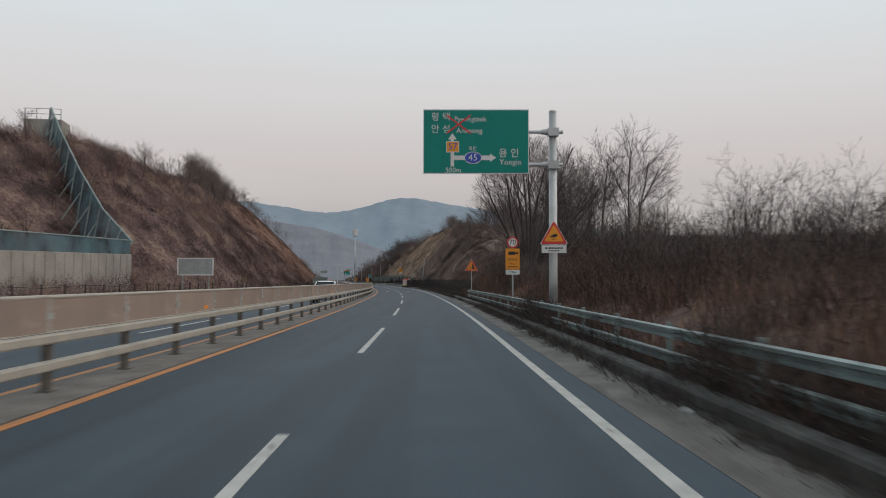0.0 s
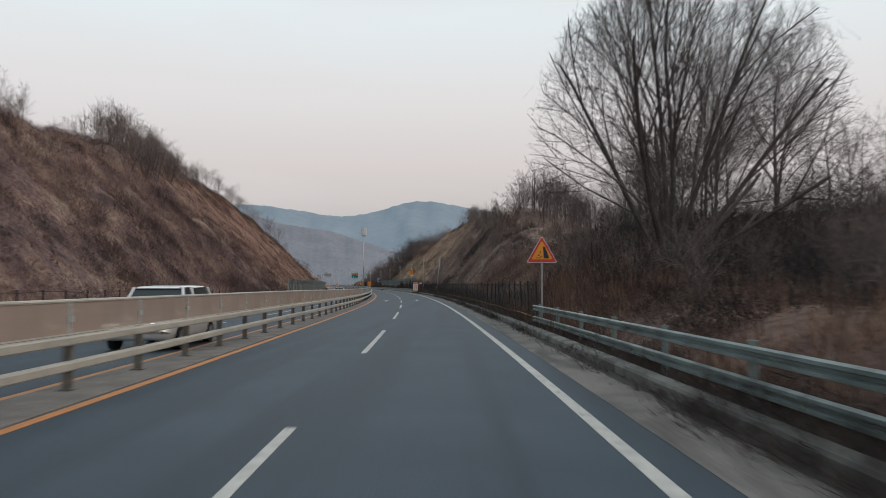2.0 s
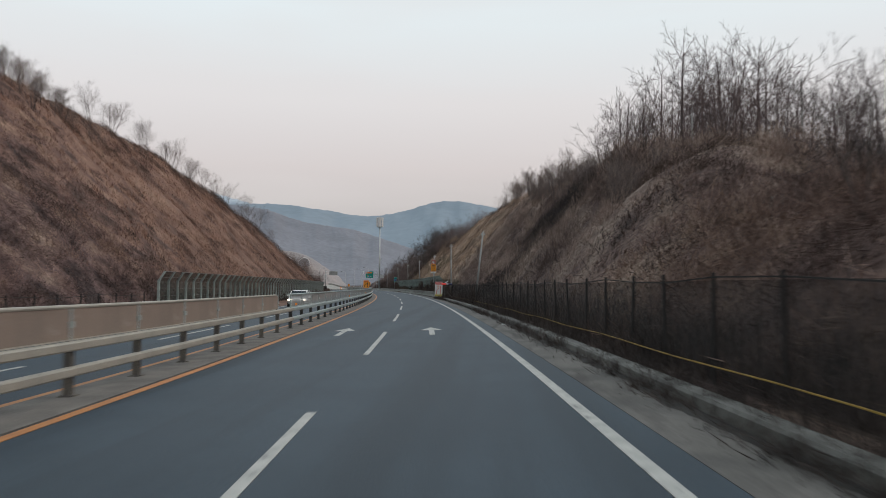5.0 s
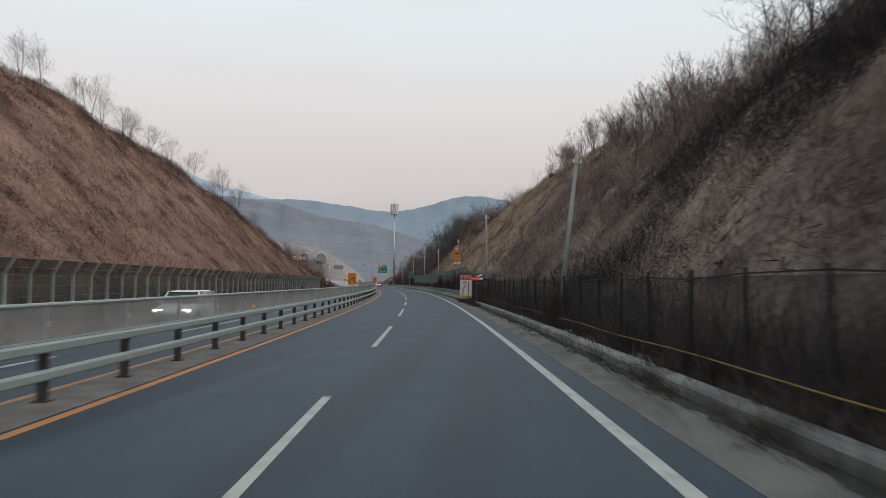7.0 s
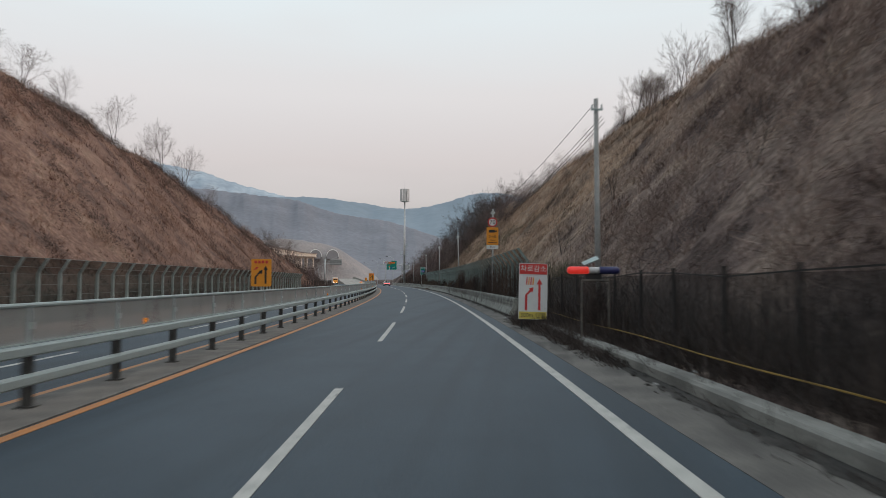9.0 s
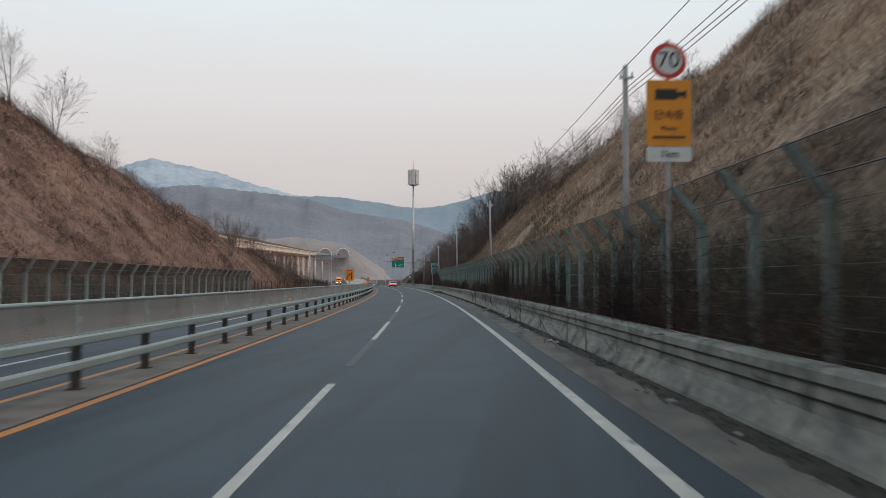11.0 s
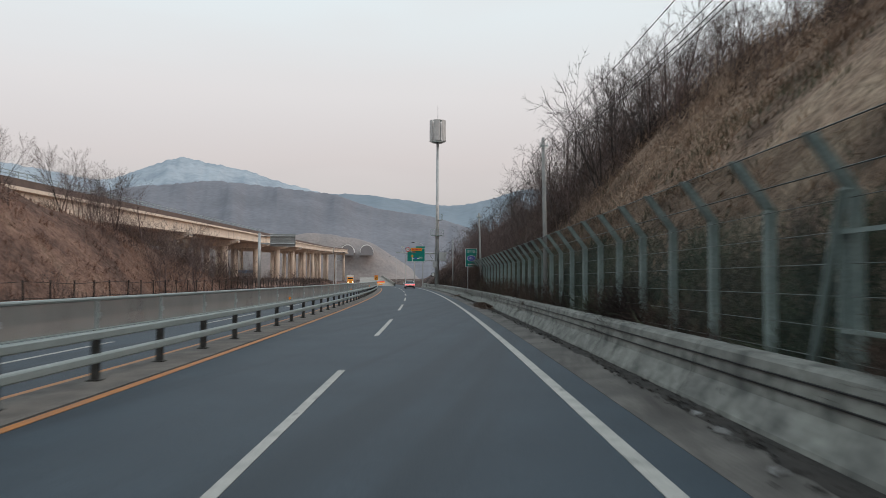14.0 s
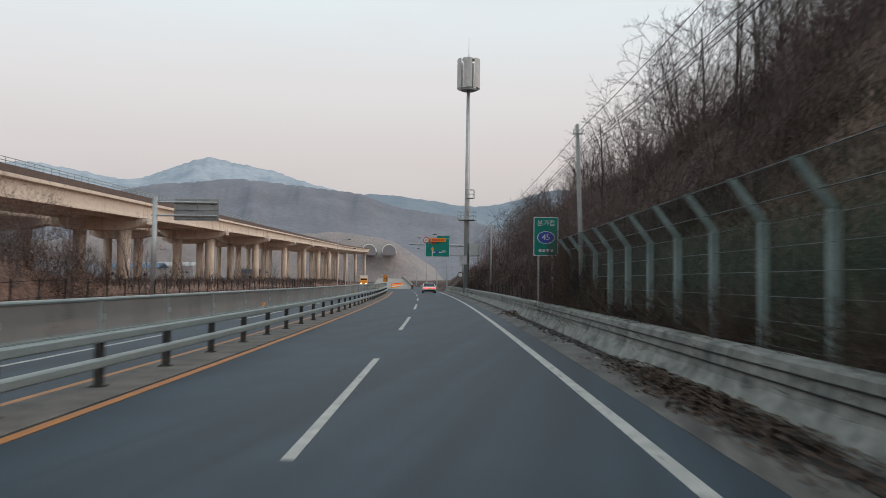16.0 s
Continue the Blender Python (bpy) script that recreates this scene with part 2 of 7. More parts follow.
M_WALL = material("stained_barrier_concrete", (0.262, 0.266, 0.240), 0.9, scale=1.3, vary=0.30, second=(0.170, 0.172, 0.158), grain=9, bump=0.5, stain=((0.058, 0.062, 0.058), (2.1, 2.1, 2.6), 0.52, 0.74))
M_GROOVE = material("black_cable", (0.012, 0.012, 0.013), 0.6, grain=30)
M_RAIL = material("beige_painted_rail", (0.40, 0.37, 0.31), 0.55, scale=1.5, vary=0.12, second=(0.33, 0.31, 0.265), grain=25)
M_RAIL_FAR = material("grey_painted_rail", (0.34, 0.395, 0.385), 0.5, scale=1.5, vary=0.12, second=(0.31, 0.36, 0.35), grain=25)
M_POST = material("weathered_post_steel", (0.17, 0.15, 0.125), 0.7, 0.2, scale=4, vary=0.25, second=(0.09, 0.085, 0.08), grain=30)
M_POST_DARK = material("dark_post_steel", (0.088, 0.084, 0.078), 0.7, 0.2, scale=4, vary=0.25, second=(0.04, 0.038, 0.036), grain=30)
M_SCREEN = material("beige_mesh_screen", (0.345, 0.262, 0.212), 0.75, scale=0.8, vary=0.12, second=(0.285, 0.222, 0.182), grain=70, clear=0.16, rand=0.07, stain=((0.40, 0.335, 0.285), (1.2, 0.7, 2.6), 0.60, 0.72))
M_SCREEN_GREY = material("grey_mesh_screen", (0.38, 0.385, 0.37), 0.75, scale=0.8, vary=0.12, second=(0.31, 0.315, 0.305), grain=70, clear=0.50, rand=0.07, stain=((0.25, 0.235, 0.215), (1.0, 0.5, 2.2), 0.56, 0.72))
M_GALV = material("galvanised_steel", (0.36, 0.42, 0.41), 0.42, 0.65, scale=2, vary=0.15, second=(0.25, 0.30, 0.29), grain=20)
M_POLE = material("grey_pole_steel", (0.45, 0.46, 0.46), 0.45, 0.5, scale=1.2, vary=0.1, second=(0.36, 0.37, 0.37), grain=14)
M_CONC_POLE = material("pale_concrete_pole", (0.34, 0.34, 0.33), 0.85, scale=1.5, vary=0.15, second=(0.26, 0.26, 0.25), grain=20)
M_FENCE = material("pale_green_fence_steel", (0.245, 0.305, 0.29), 0.6, 0.0, scale=1.5, vary=0.2, second=(0.16, 0.21, 0.20), grain=25, rand=0.15)
# Lighter copy of M_FENCE; light on the far fence is in the colour.
M_FENCE_PALE = material("lit_fence_steel", (0.29, 0.335, 0.32), 0.6, 0.0, scale=1.5, vary=0.18, second=(0.20, 0.24, 0.23), grain=25, rand=0.15)
M_FENCE_DARK = material("dark_fence_steel", (0.025, 0.022, 0.021), 0.8, 0.2, scale=1.5, vary=0.2, grain=25)
M_NET = material("dark_green_net", (0.030, 0.060, 0.048), 0.85, scale=0.7, vary=0.4, second=(0.016, 0.028, 0.024), grain=50, clear=0.56)
M_WIRE = material("dull_wire", (0.17, 0.185, 0.18), 0.6, 0.2, grain=20)
M_NET_LEFT = material("faded_green_net", (0.038, 0.050, 0.041), 0.85, scale=0.7, vary=0.3, second=(0.028, 0.034, 0.029), grain=50, clear=0.24)
M_NET_BLACK = material("black_net", (0.020, 0.017, 0.016), 0.9, scale=0.9, vary=0.4, second=(0.038, 0.029, 0.025), grain=12, clear=0.45)
M_NET_BLUE = material("blue_green_net", (0.085, 0.175, 0.21), 0.8, scale=0.5, vary=0.3, second=(0.030, 0.058, 0.070), grain=40, clear=0.24)
M_YELLOW = material("yellow_plastic_line", (0.42, 0.27, 0.05), 0.6, grain=20)
M_SOIL = hill_material("dry_hillside_soil", 0.55, 1.25, True)
M_STRAW = hill_material("dry_straw_grass", 0.85, 1.65)
M_BRUSH_HILL = hill_material("hillside_thicket", 0.70, 1.60)
M_BUSH_DARK = hill_material("dark_hillside_bushes", 0.28, 0.85)
M_BUSH_PALE = hill_material("pale_hillside_tufts", 1.15, 2.20)
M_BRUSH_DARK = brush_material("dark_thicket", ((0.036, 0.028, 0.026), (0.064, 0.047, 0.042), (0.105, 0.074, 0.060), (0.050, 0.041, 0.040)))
M_BRUSH_VERGE = brush_material("verge_grass", ((0.075, 0.050, 0.043), (0.150, 0.088, 0.066), (0.215, 0.132, 0.096), (0.105, 0.074, 0.064)))
M_HEDGE = brush_material("dark_green_thicket", ((0.050, 0.058, 0.042), (0.090, 0.104, 0.066), (0.125, 0.112, 0.080), (0.074, 0.068, 0.058)))
M_BEAM = material("weathered_beam_steel", (0.27, 0.335, 0.33), 0.42, 0.5, scale=1.2, vary=0.2, second=(0.15, 0.185, 0.18), grain=20, stain=((0.045, 0.045, 0.045), (0.9, 0.9, 2.0), 0.55, 0.70))
M_GREEN_GRASS = material("dull_green_grass", (0.098, 0.098, 0.058), 0.9, scale=0.4, vary=0.3, second=(0.11, 0.088, 0.06), grain=3)
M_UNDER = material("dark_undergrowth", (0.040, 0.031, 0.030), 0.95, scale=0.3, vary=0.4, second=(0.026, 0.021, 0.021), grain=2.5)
M_BRUSH = material("dark_bramble", (0.105, 0.072, 0.059), 0.95, scale=0.3, vary=0.35, second=(0.062, 0.045, 0.040), grain=2.5)
M_VINE = material("dead_vine", (0.042, 0.032, 0.029), 0.95, scale=0.5, vary=0.45, second=(0.070, 0.052, 0.045), grain=3)
M_BARK = material("dark_winter_bark", (0.078, 0.063, 0.059), 0.95, scale=1.4, vary=0.3, second=(0.045, 0.038, 0.035), grain=14, bump=0.5, rand=0.25)
M_TWIG = material("winter_twigs", (0.150, 0.117, 0.105), 0.95, scale=0.6, vary=0.3, second=(0.105, 0.083, 0.076), grain=6, rand=0.25)
M_TWIG_RED = material("mauve_winter_twigs", (0.165, 0.116, 0.105), 0.95, scale=0.25, vary=0.3, second=(0.105, 0.077, 0.072), grain=6)
M_TWIG_MAUVE = material("dark_mauve_twigs", (0.112, 0.083, 0.080), 0.95, scale=0.25, vary=0.3, second=(0.078, 0.059, 0.059), grain=3)
M_GREEN = material("green_sign_sheet", (0.0, 0.205, 0.165), 0.8, scale=1, vary=0.05, grain=5)
M_SIGN_WHITE = material("white_sign_sheet", (0.62, 0.63, 0.62), 0.5, scale=2, vary=0.05, grain=8)
M_RED = material("red_sign_sheet", (0.55, 0.035, 0.03), 0.5, scale=2, vary=0.06, grain=8)
M_ORANGE = material("orange_sign_sheet", (0.72, 0.27, 0.015), 0.5, scale=2, vary=0.06, grain=8)
M_YELLOW_SIGN = material("yellow_sign_sheet", (0.62, 0.50, 0.10), 0.5, scale=2, vary=0.08, grain=8)
M_BLUE = material("blue_sign_sheet", (0.025, 0.07, 0.40), 0.5, scale=2, vary=0.05, grain=8)
M_BLUE_LAMP = material("dark_blue_plastic", (0.03, 0.032, 0.12), 0.35, scale=2, vary=0.1, grain=8)
M_BLACK = material("black_sign_ink", (0.015, 0.015, 0.016), 0.55, grain=8)
M_SIGN_BACK = material("aluminium_sign_back", (0.34, 0.35, 0.345), 0.5, 0.4, scale=1.4, vary=0.12, second=(0.27, 0.28, 0.275), grain=10)
M_VIADUCT = material("cream_viaduct_girder", (0.75, 0.635, 0.52), 0.8, scale=0.12, vary=0.08, second=(0.67, 0.565, 0.465), grain=2, stain=((0.40, 0.33, 0.27), (0.6, 0.6, 0.06), 0.58, 0.75))
M_PIER = material("viaduct_pier_concrete", (0.67, 0.565, 0.465), 0.85, scale=0.3, vary=0.1, second=(0.57, 0.485, 0.405), grain=3, stain=((0.22, 0.185, 0.155), (0.8, 0.8, 0.1), 0.54, 0.75))
M_PARAPET = material("brown_noise_barrier", (0.14, 0.10, 0.085), 0.8, scale=0.5, vary=0.15, grain=4)
M_TUNNEL = material("pale_tunnel_portal", (0.80, 0.79, 0.77), 0.7, scale=0.2, vary=0.05, grain=2)
# The bore is a plate near the mouth; its pale grey holds the haze.
M_BORE = material("haze_tinted_bore", (0.24, 0.235, 0.245), 0.9, scale=0.2, vary=0.08, grain=2)
M_ANT = material("white_antenna_panel", (0.52, 0.52, 0.51), 0.55, scale=0.8, vary=0.1, second=(0.42, 0.42, 0.415), grain=9)
M_PAINT_WHITE = material("white_car_paint", (0.72, 0.72, 0.71), 0.25, scale=0.5, vary=0.03, grain=4)
M_GLASS_DARK = material("dark_car_glass", (0.02, 0.028, 0.034), 0.08, scale=0.5, vary=0.05, grain=4)
M_TYRE = material("black_tyre_rubber", (0.015, 0.015, 0.015), 0.85, grain=20)
M_RIM = material("alloy_rim", (0.35, 0.35, 0.36), 0.35, 0.8, grain=10)
M_TRIM = material("black_plastic_trim", (0.02, 0.02, 0.02), 0.6, grain=10)
M_TAIL = material("lit_tail_light", (0.6, 0.02, 0.03), 0.3, glow=((1.0, 0.05, 0.06), 3.0), grain=5)
M_HEAD = material("lit_head_light", (0.8, 0.8, 0.75), 0.3, glow=((1.0, 0.88, 0.68), 5.0), grain=5)
M_LAMP_RED = material("lit_red_beacon", (0.6, 0.02, 0.02), 0.3, glow=((1.0, 0.06, 0.04), 0.35), grain=5)
# The reflectors are no lamps; a faint glow is added as their glint.
M_REFLECTOR = material("orange_reflector_glint", (0.75, 0.24, 0.02), 0.35, glow=((1.0, 0.32, 0.04), 0.25), grain=5)
M_TRUCK = material("white_truck_box", (0.60, 0.61, 0.61), 0.5, scale=0.6, vary=0.06, grain=5)
M_BUILDING = material("pale_building_plaster", (0.42, 0.42, 0.42), 0.85, scale=0.3, vary=0.1, second=(0.34, 0.34, 0.345), grain=3)
M_ROOF = material("blue_metal_roof", (0.08, 0.15, 0.24), 0.5, 0.1, scale=0.4, vary=0.1, grain=4)
M_LITTER = material("pale_litter", (0.36, 0.36, 0.35), 0.7, scale=4, vary=0.2, grain=20, rand=0.3)
M_LEAF = material("dead_leaves", (0.10, 0.062, 0.042), 0.95, scale=2, vary=0.4, second=(0.06, 0.04, 0.03), grain=12)
# Distance haze is mixed into these four base colours, so they are paler.
M_MID = material("haze_tinted_wooded_hill", (0.180, 0.186, 0.212), 0.95, scale=0.012, vary=0.12, second=(0.150, 0.156, 0.180), grain=0.14)
M_FAR = material("haze_tinted_blue_ridge", (0.215, 0.265, 0.31), 0.95, scale=0.002, vary=0.06, second=(0.185, 0.232, 0.275), grain=0.03)
M_SNOW = material("haze_tinted_snowy_mountain", (0.36, 0.415, 0.465), 0.95, scale=0.006, vary=0.10, second=(0.265, 0.32, 0.375), grain=0.035)
M_TERRACE = material("haze_tinted_terrace_soil", (0.280, 0.246, 0.234), 0.95, scale=0.05, vary=0.14, second=(0.225, 0.208, 0.207), grain=0.4)


# ---- mesh helpers ----
class Mesh:
    """Collects vertices and faces of one mesh."""

    def __init__(self):
        self.v, self.f = [], []

    def add(self, verts, faces):
        k = len(self.v)
        self.v += [tuple(p) for p in verts]
        self.f += [tuple(k + i for i in f) for f in faces]
        return self

    def box(self, c, size, taper=1.0, turn=None):
        x, y, z = (s / 2 for s in size)
        vs = []
        for sz, t in ((-1, 1.0), (1, taper)):
            for sx, sy in ((-1, -1), (1, -1), (1, 1), (-1, 1)):
                p = Vector((sx * x * t, sy * y * t, sz * z))
                if turn is not None:
                    p = turn @ p
                vs.append(p + Vector(c))
        return self.add(vs, [(3, 2, 1, 0), (4, 5, 6, 7), (0, 1, 5, 4), (1, 2, 6, 5), (2, 3, 7, 6), (3, 0, 4, 7)])

    def tube(self, path, radii, sides=8, caps=True):
        """A round bar along a list of points."""
        path = [Vector(p) for p in path]
        if not isinstance(radii, (list, tuple)):
            radii = [radii] * len(path)
        k = len(self.v)
        for i, p in enumerate(path):
            d = (path[min(i + 1, len(path) - 1)] - path[max(i - 1, 0)]).normalized()
            a = d.orthogonal().normalized() if abs(d.z) > 0.9 else d.cross(Vector((0, 0, 1))).normalized()
            b = d.cross(a)
            for j in range(sides):
                w = 2 * math.pi * (j + 0.5) / sides
                self.v.append(tuple(p + radii[i] * (math.cos(w) * a + math.sin(w) * b)))
        for i in range(len(path) - 1):
            for j in range(sides):
                q, r = k + i * sides, k + (i + 1) * sides
                self.f.append((q + j, q + (j + 1) % sides, r + (j + 1) % sides, r + j))
        if caps:
            self.f.append(tuple(range(k + sides - 1, k - 1, -1)))
            n = k + (len(path) - 1) * sides
            self.f.append(tuple(range(n, n + sides)))
        return self

    def plate(self, outline, y0, y1):
        """An outline of (x, z) extruded from y0 (front) to y1."""
        n = len(outline)
        vs = [(x, y0, z) for x, z in outline] + [(x, y1, z) for x, z in outline]
        fs = [tuple(range(n)), tuple(range(2 * n - 1, n - 1, -1))]
        fs += [(i, n + i, n + (i + 1) % n, (i + 1) % n) for i in range(n)]
        return self.add(vs, fs)

    def data(self, name, mat, smooth=False):
        me = bpy.data.meshes.new(name)
        me.from_pydata(self.v, [], self.f)
        me.materials.append(mat)
        if smooth:
            me.polygons.foreach_set("use_smooth", [True] * len(me.polygons))
        me.update()
        return me


def part(name, mesh, mat, parent=None, label="", smooth=False):
    ob = new(name, mesh.data(name, mat, smooth))
    ob.parent = parent
    return tagged(ob, label=label)


def share(name, me, parent, m):
    """One more object on a mesh that exists already."""
    ob = new(name, me)
    ob.parent = parent
    ob.matrix_basis = m
    return ob


def thing(name, m, label, category, group="", kind=""):
    ob = new(name)
    ob.empty_display_size = 0.2
    ob.matrix_basis = m
    return tagged(ob, label, category, group, kind)


def words(text, size, mat, parent, x, z, y=-0.006, name="lettering", squash=1.0):
    """Raised letters on a plate that faces -y, centred on (x, z)."""
    cu = bpy.data.curves.new(name, "FONT")
    cu.body, cu.size, cu.align_x, cu.align_y, cu.extrude = text, size, "CENTER", "CENTER", 0.003
    cu.resolution_u = 3
    tmp = new("tmp", cu)
    bpy.context.view_layer.update()
    me = bpy.data.meshes.new_from_object(tmp.evaluated_get(bpy.context.evaluated_depsgraph_get()))
    bpy.data.objects.remove(tmp)
    me.materials.clear()
    me.materials.append(mat)
    ob = new(name, me)
    ob.parent = parent
    ob.matrix_basis = pose(x, y, z, 90, 0, 0) @ Matrix.Diagonal((squash, 1, 1, 1))
    return ob


# ---- the road's line ----
def line_x(y):
    """Where the dashed lane line runs: a long even bend to the left."""
    y = np.asarray(y, float)
    q = np.clip(y, -80, 520)
    base = -3.0093e-4 * q * q + 0.000877 * q - 1.79
    start = 0.13 * np.clip(1 - y / 20, 0, 1) ** 1.5
    return base + start + (y - q) * (-6.0186e-4 * q + 0.000877)


def turn_at(y):
    """The road's heading in degrees, to the left."""
    q = min(max(y, -80), 520)
    return math.degrees(math.atan(6.0186e-4 * q - 0.000877))


def bank(y, u):
    """How much the road leans into its bend."""
    return np.interp(y, (70, 115), (0.0, 0.020)) * (np.clip(u, -12.5, 6.8) - 1.85)


def at(y, u, z=0.0):
    """The place u metres to the right of the dashed line."""
    return (float(line_x(y)) + u / math.cos(radians(turn_at(y))), y, z + float(bank(y, u)))


def on_road(y, u, z=0.0, rz=0.0):
    return pose(*at(y, u, z), 0, 0, turn_at(y) + rz)


def sweep(mesh, profile, y0, y1, step=4.0, closed=True, lift=None, side=None):
    """A profile of (u, z) drawn along the road."""
    n = max(2, int(round((y1 - y0) / step)) + 1)
    ys = np.linspace(y0, y1, n)
    k, m = len(mesh.v), len(profile)
    for y in ys:
        dz = lift(y) if lift else 0.0
        du = side(y) if side else 0.0
        for u, z in profile:
            mesh.v.append(at(y, u + du, z + dz))
    for i in range(n - 1):
        for j in range(m if closed else m - 1):
            a, b = k + i * m, k + (i + 1) * m
            mesh.f.append((a + j, a + (j + 1) % m, b + (j + 1) % m, b + j))
    if closed:
        mesh.f.append(tuple(range(k + m - 1, k - 1, -1)))
        e = k + (n - 1) * m
        mesh.f.append(tuple(range(e, e + m)))
    return mesh


# ---- the ground ----
def value_noise(x, y, seed=0):
    """Smooth noise of 0 to 1 on a unit lattice."""
    xi, yi = np.floor(x).astype(np.int64), np.floor(y).astype(np.int64)
    fx, fy = x - xi, y - yi
    fx, fy = fx * fx * (3 - 2 * fx), fy * fy * (3 - 2 * fy)

    def h(a, b):
        q = (a * 374761393 + b * 668265263 + seed * 974711) & 0x7FFFFFFF
        q = ((q ^ (q >> 13)) * 1274126177) & 0x7FFFFFFF
        return ((q ^ (q >> 16)) & 0xFFFF) / 65535.0

    return (h(xi, yi) * (1 - fx) + h(xi + 1, yi) * fx) * (1 - fy) + (h(xi, yi + 1) * (1 - fx) + h(xi + 1, yi + 1) * fx) * fy


LEFT_CREST = ((-40, 11), (40, 11), (62, 13.2), (85, 16.5), (118, 17.2), (150, 21.5), (190, 23.6), (235, 23.2), (255, 20.4), (270, 17.4), (300, 11), (320, 7), (345, 1.5), (360, 0.2), (900, 0.2))
RIGHT_CREST = ((-40, 0.4), (60, 0.8), (70, 1.4), (77, 2.6), (88, 3.3), (105, 3.5), (124, 3.9), (131, 5.6), (138, 7.8), (150, 9.3), (165, 11.5), (185, 13.8), (205, 15.0), (225, 16.8), (245, 18.4), (265, 19.6), (300, 15.8), (340, 11.6), (380, 10), (430, 6), (480, 1), (900, 0.2))
LEFT_TOE, RIGHT_TOE = -16.6, 7.0


def left_toe(y):
    """Where the far slope begins; it is cut back behind the retaining wall."""
    return np.interp(y, (60, 82), (-25.5, LEFT_TOE))


def ground(y, u):
    """The height of the ground, u metres to the right of the dashed line."""
    y, u = np.asarray(y, float), np.asarray(u, float)
    z = np.full(np.broadcast(y, u).shape, -0.08)
    hl = np.interp(y, *zip(*LEFT_CREST))
    hr = np.interp(y, *zip(*RIGHT_CREST))
    rough = (value_noise(y / 9, u / 9, 1) - 0.5) * 2.2 + (value_noise(y / 3, u / 3, 2) - 0.5) * 0.7
    mound = np.maximum(value_noise(y / 3.3, u / 3.3, 41) - 0.38, 0) * 2.6 + np.maximum(value_noise(y / 2.7, u / 2.7, 42) - 0.45, 0) * 1.2 - 0.5
    rough = rough * 0.7 + mound * np.where(u < 0, np.interp(y, (76, 92, 138, 160), (0.5, 1.0, 1.0, 0.22)), np.interp(y, (75, 108, 124, 190, 230), (0.2, 0.5, 0.8, 0.45, 0.35)))
    for d, crest, tan, top in ((left_toe(y) - u, hl, 1.0, -0.10), (u - RIGHT_TOE, hr, 1.12, np.interp(y, (74, 84, 124, 136, 250, 310), (-0.10, 0.20, 0.20, -0.30, -0.30, 0.15)))):
        face = np.maximum(d, 0) * tan
        flat = np.maximum(crest + top * np.clip(d - crest / tan - np.where(top > 0, 2, 8), 0, np.where(top > 0, 14, 300)) * np.clip(crest / np.where(top > 0, 3, 10), 0, 1), 0.3)
        k = 1.2
        rise = -k * np.logaddexp(-face / k, -flat / k) + k * np.log(1 + np.exp(-flat / k))
        fade = np.clip((d - 110) / 160, 0, 1)
        rise = rise * (1 - fade * fade * (3 - 2 * fade))
        z = np.where(d > 0, np.maximum(rise, 0) + rough * np.clip(d / 6, 0, 1) * np.clip(crest / 6, 0.15, 1) + 0.12, z)
    z = z + np.where(u > RIGHT_TOE, 1.5 * np.exp(-((y - 154) / 15) ** 2 - ((u - 21) / 6.5) ** 2), 0)
    verge = np.clip((-12.4 - u) / 2, 0, 1) * 0.18 + np.clip((u - 5.3) / 1.2, 0, 1) * 0.18
    return np.where((u > left_toe(y)) & (u < RIGHT_TOE), -0.08 + verge, z)


def ground_at(y, u):
    return at(y, u, float(ground(y, u)))


def build_ground():
    ys = np.concatenate([np.linspace(-3000, -120, 10), np.arange(-60, 440, 1.1), np.arange(440, 700, 12), np.geomspace(720, 5000, 14)])
    us = np.concatenate([-np.geomspace(4500, 75, 16), np.arange(-70, -45, 2.5), np.arange(-45, -16.6, 0.65), [-16.6, -15.4, -14.0, -12.4, -8, -4, 0, 3, 5.3, 6.5, 7.0], np.arange(7.7, 40, 0.7), np.arange(40, 70, 2.5), np.geomspace(75, 4500, 16)])
    gy, gu = np.meshgrid(ys, us, indexing="ij")
    z = ground(gy, gu) + bank(gy, gu)
    x = line_x(gy) + gu
    v = np.stack([x, gy, z], -1).reshape(-1, 3)
    a, b = len(ys), len(us)
    i, j = np.meshgrid(np.arange(a - 1), np.arange(b - 1), indexing="ij")
    q = (i * b + j).ravel()
    f = np.stack([q, q + 1, q + b + 1, q + b], -1)
    me = bpy.data.meshes.new("ground")
    me.from_pydata(v.tolist(), [], f.tolist())
    me.materials.append(M_SOIL)
    me.polygons.foreach_set("use_smooth", [True] * len(me.polygons))
    return tagged(new("ground", me), "brown dry grassy hillsides and verges along the road", "ground", kind="structure")


build_ground()


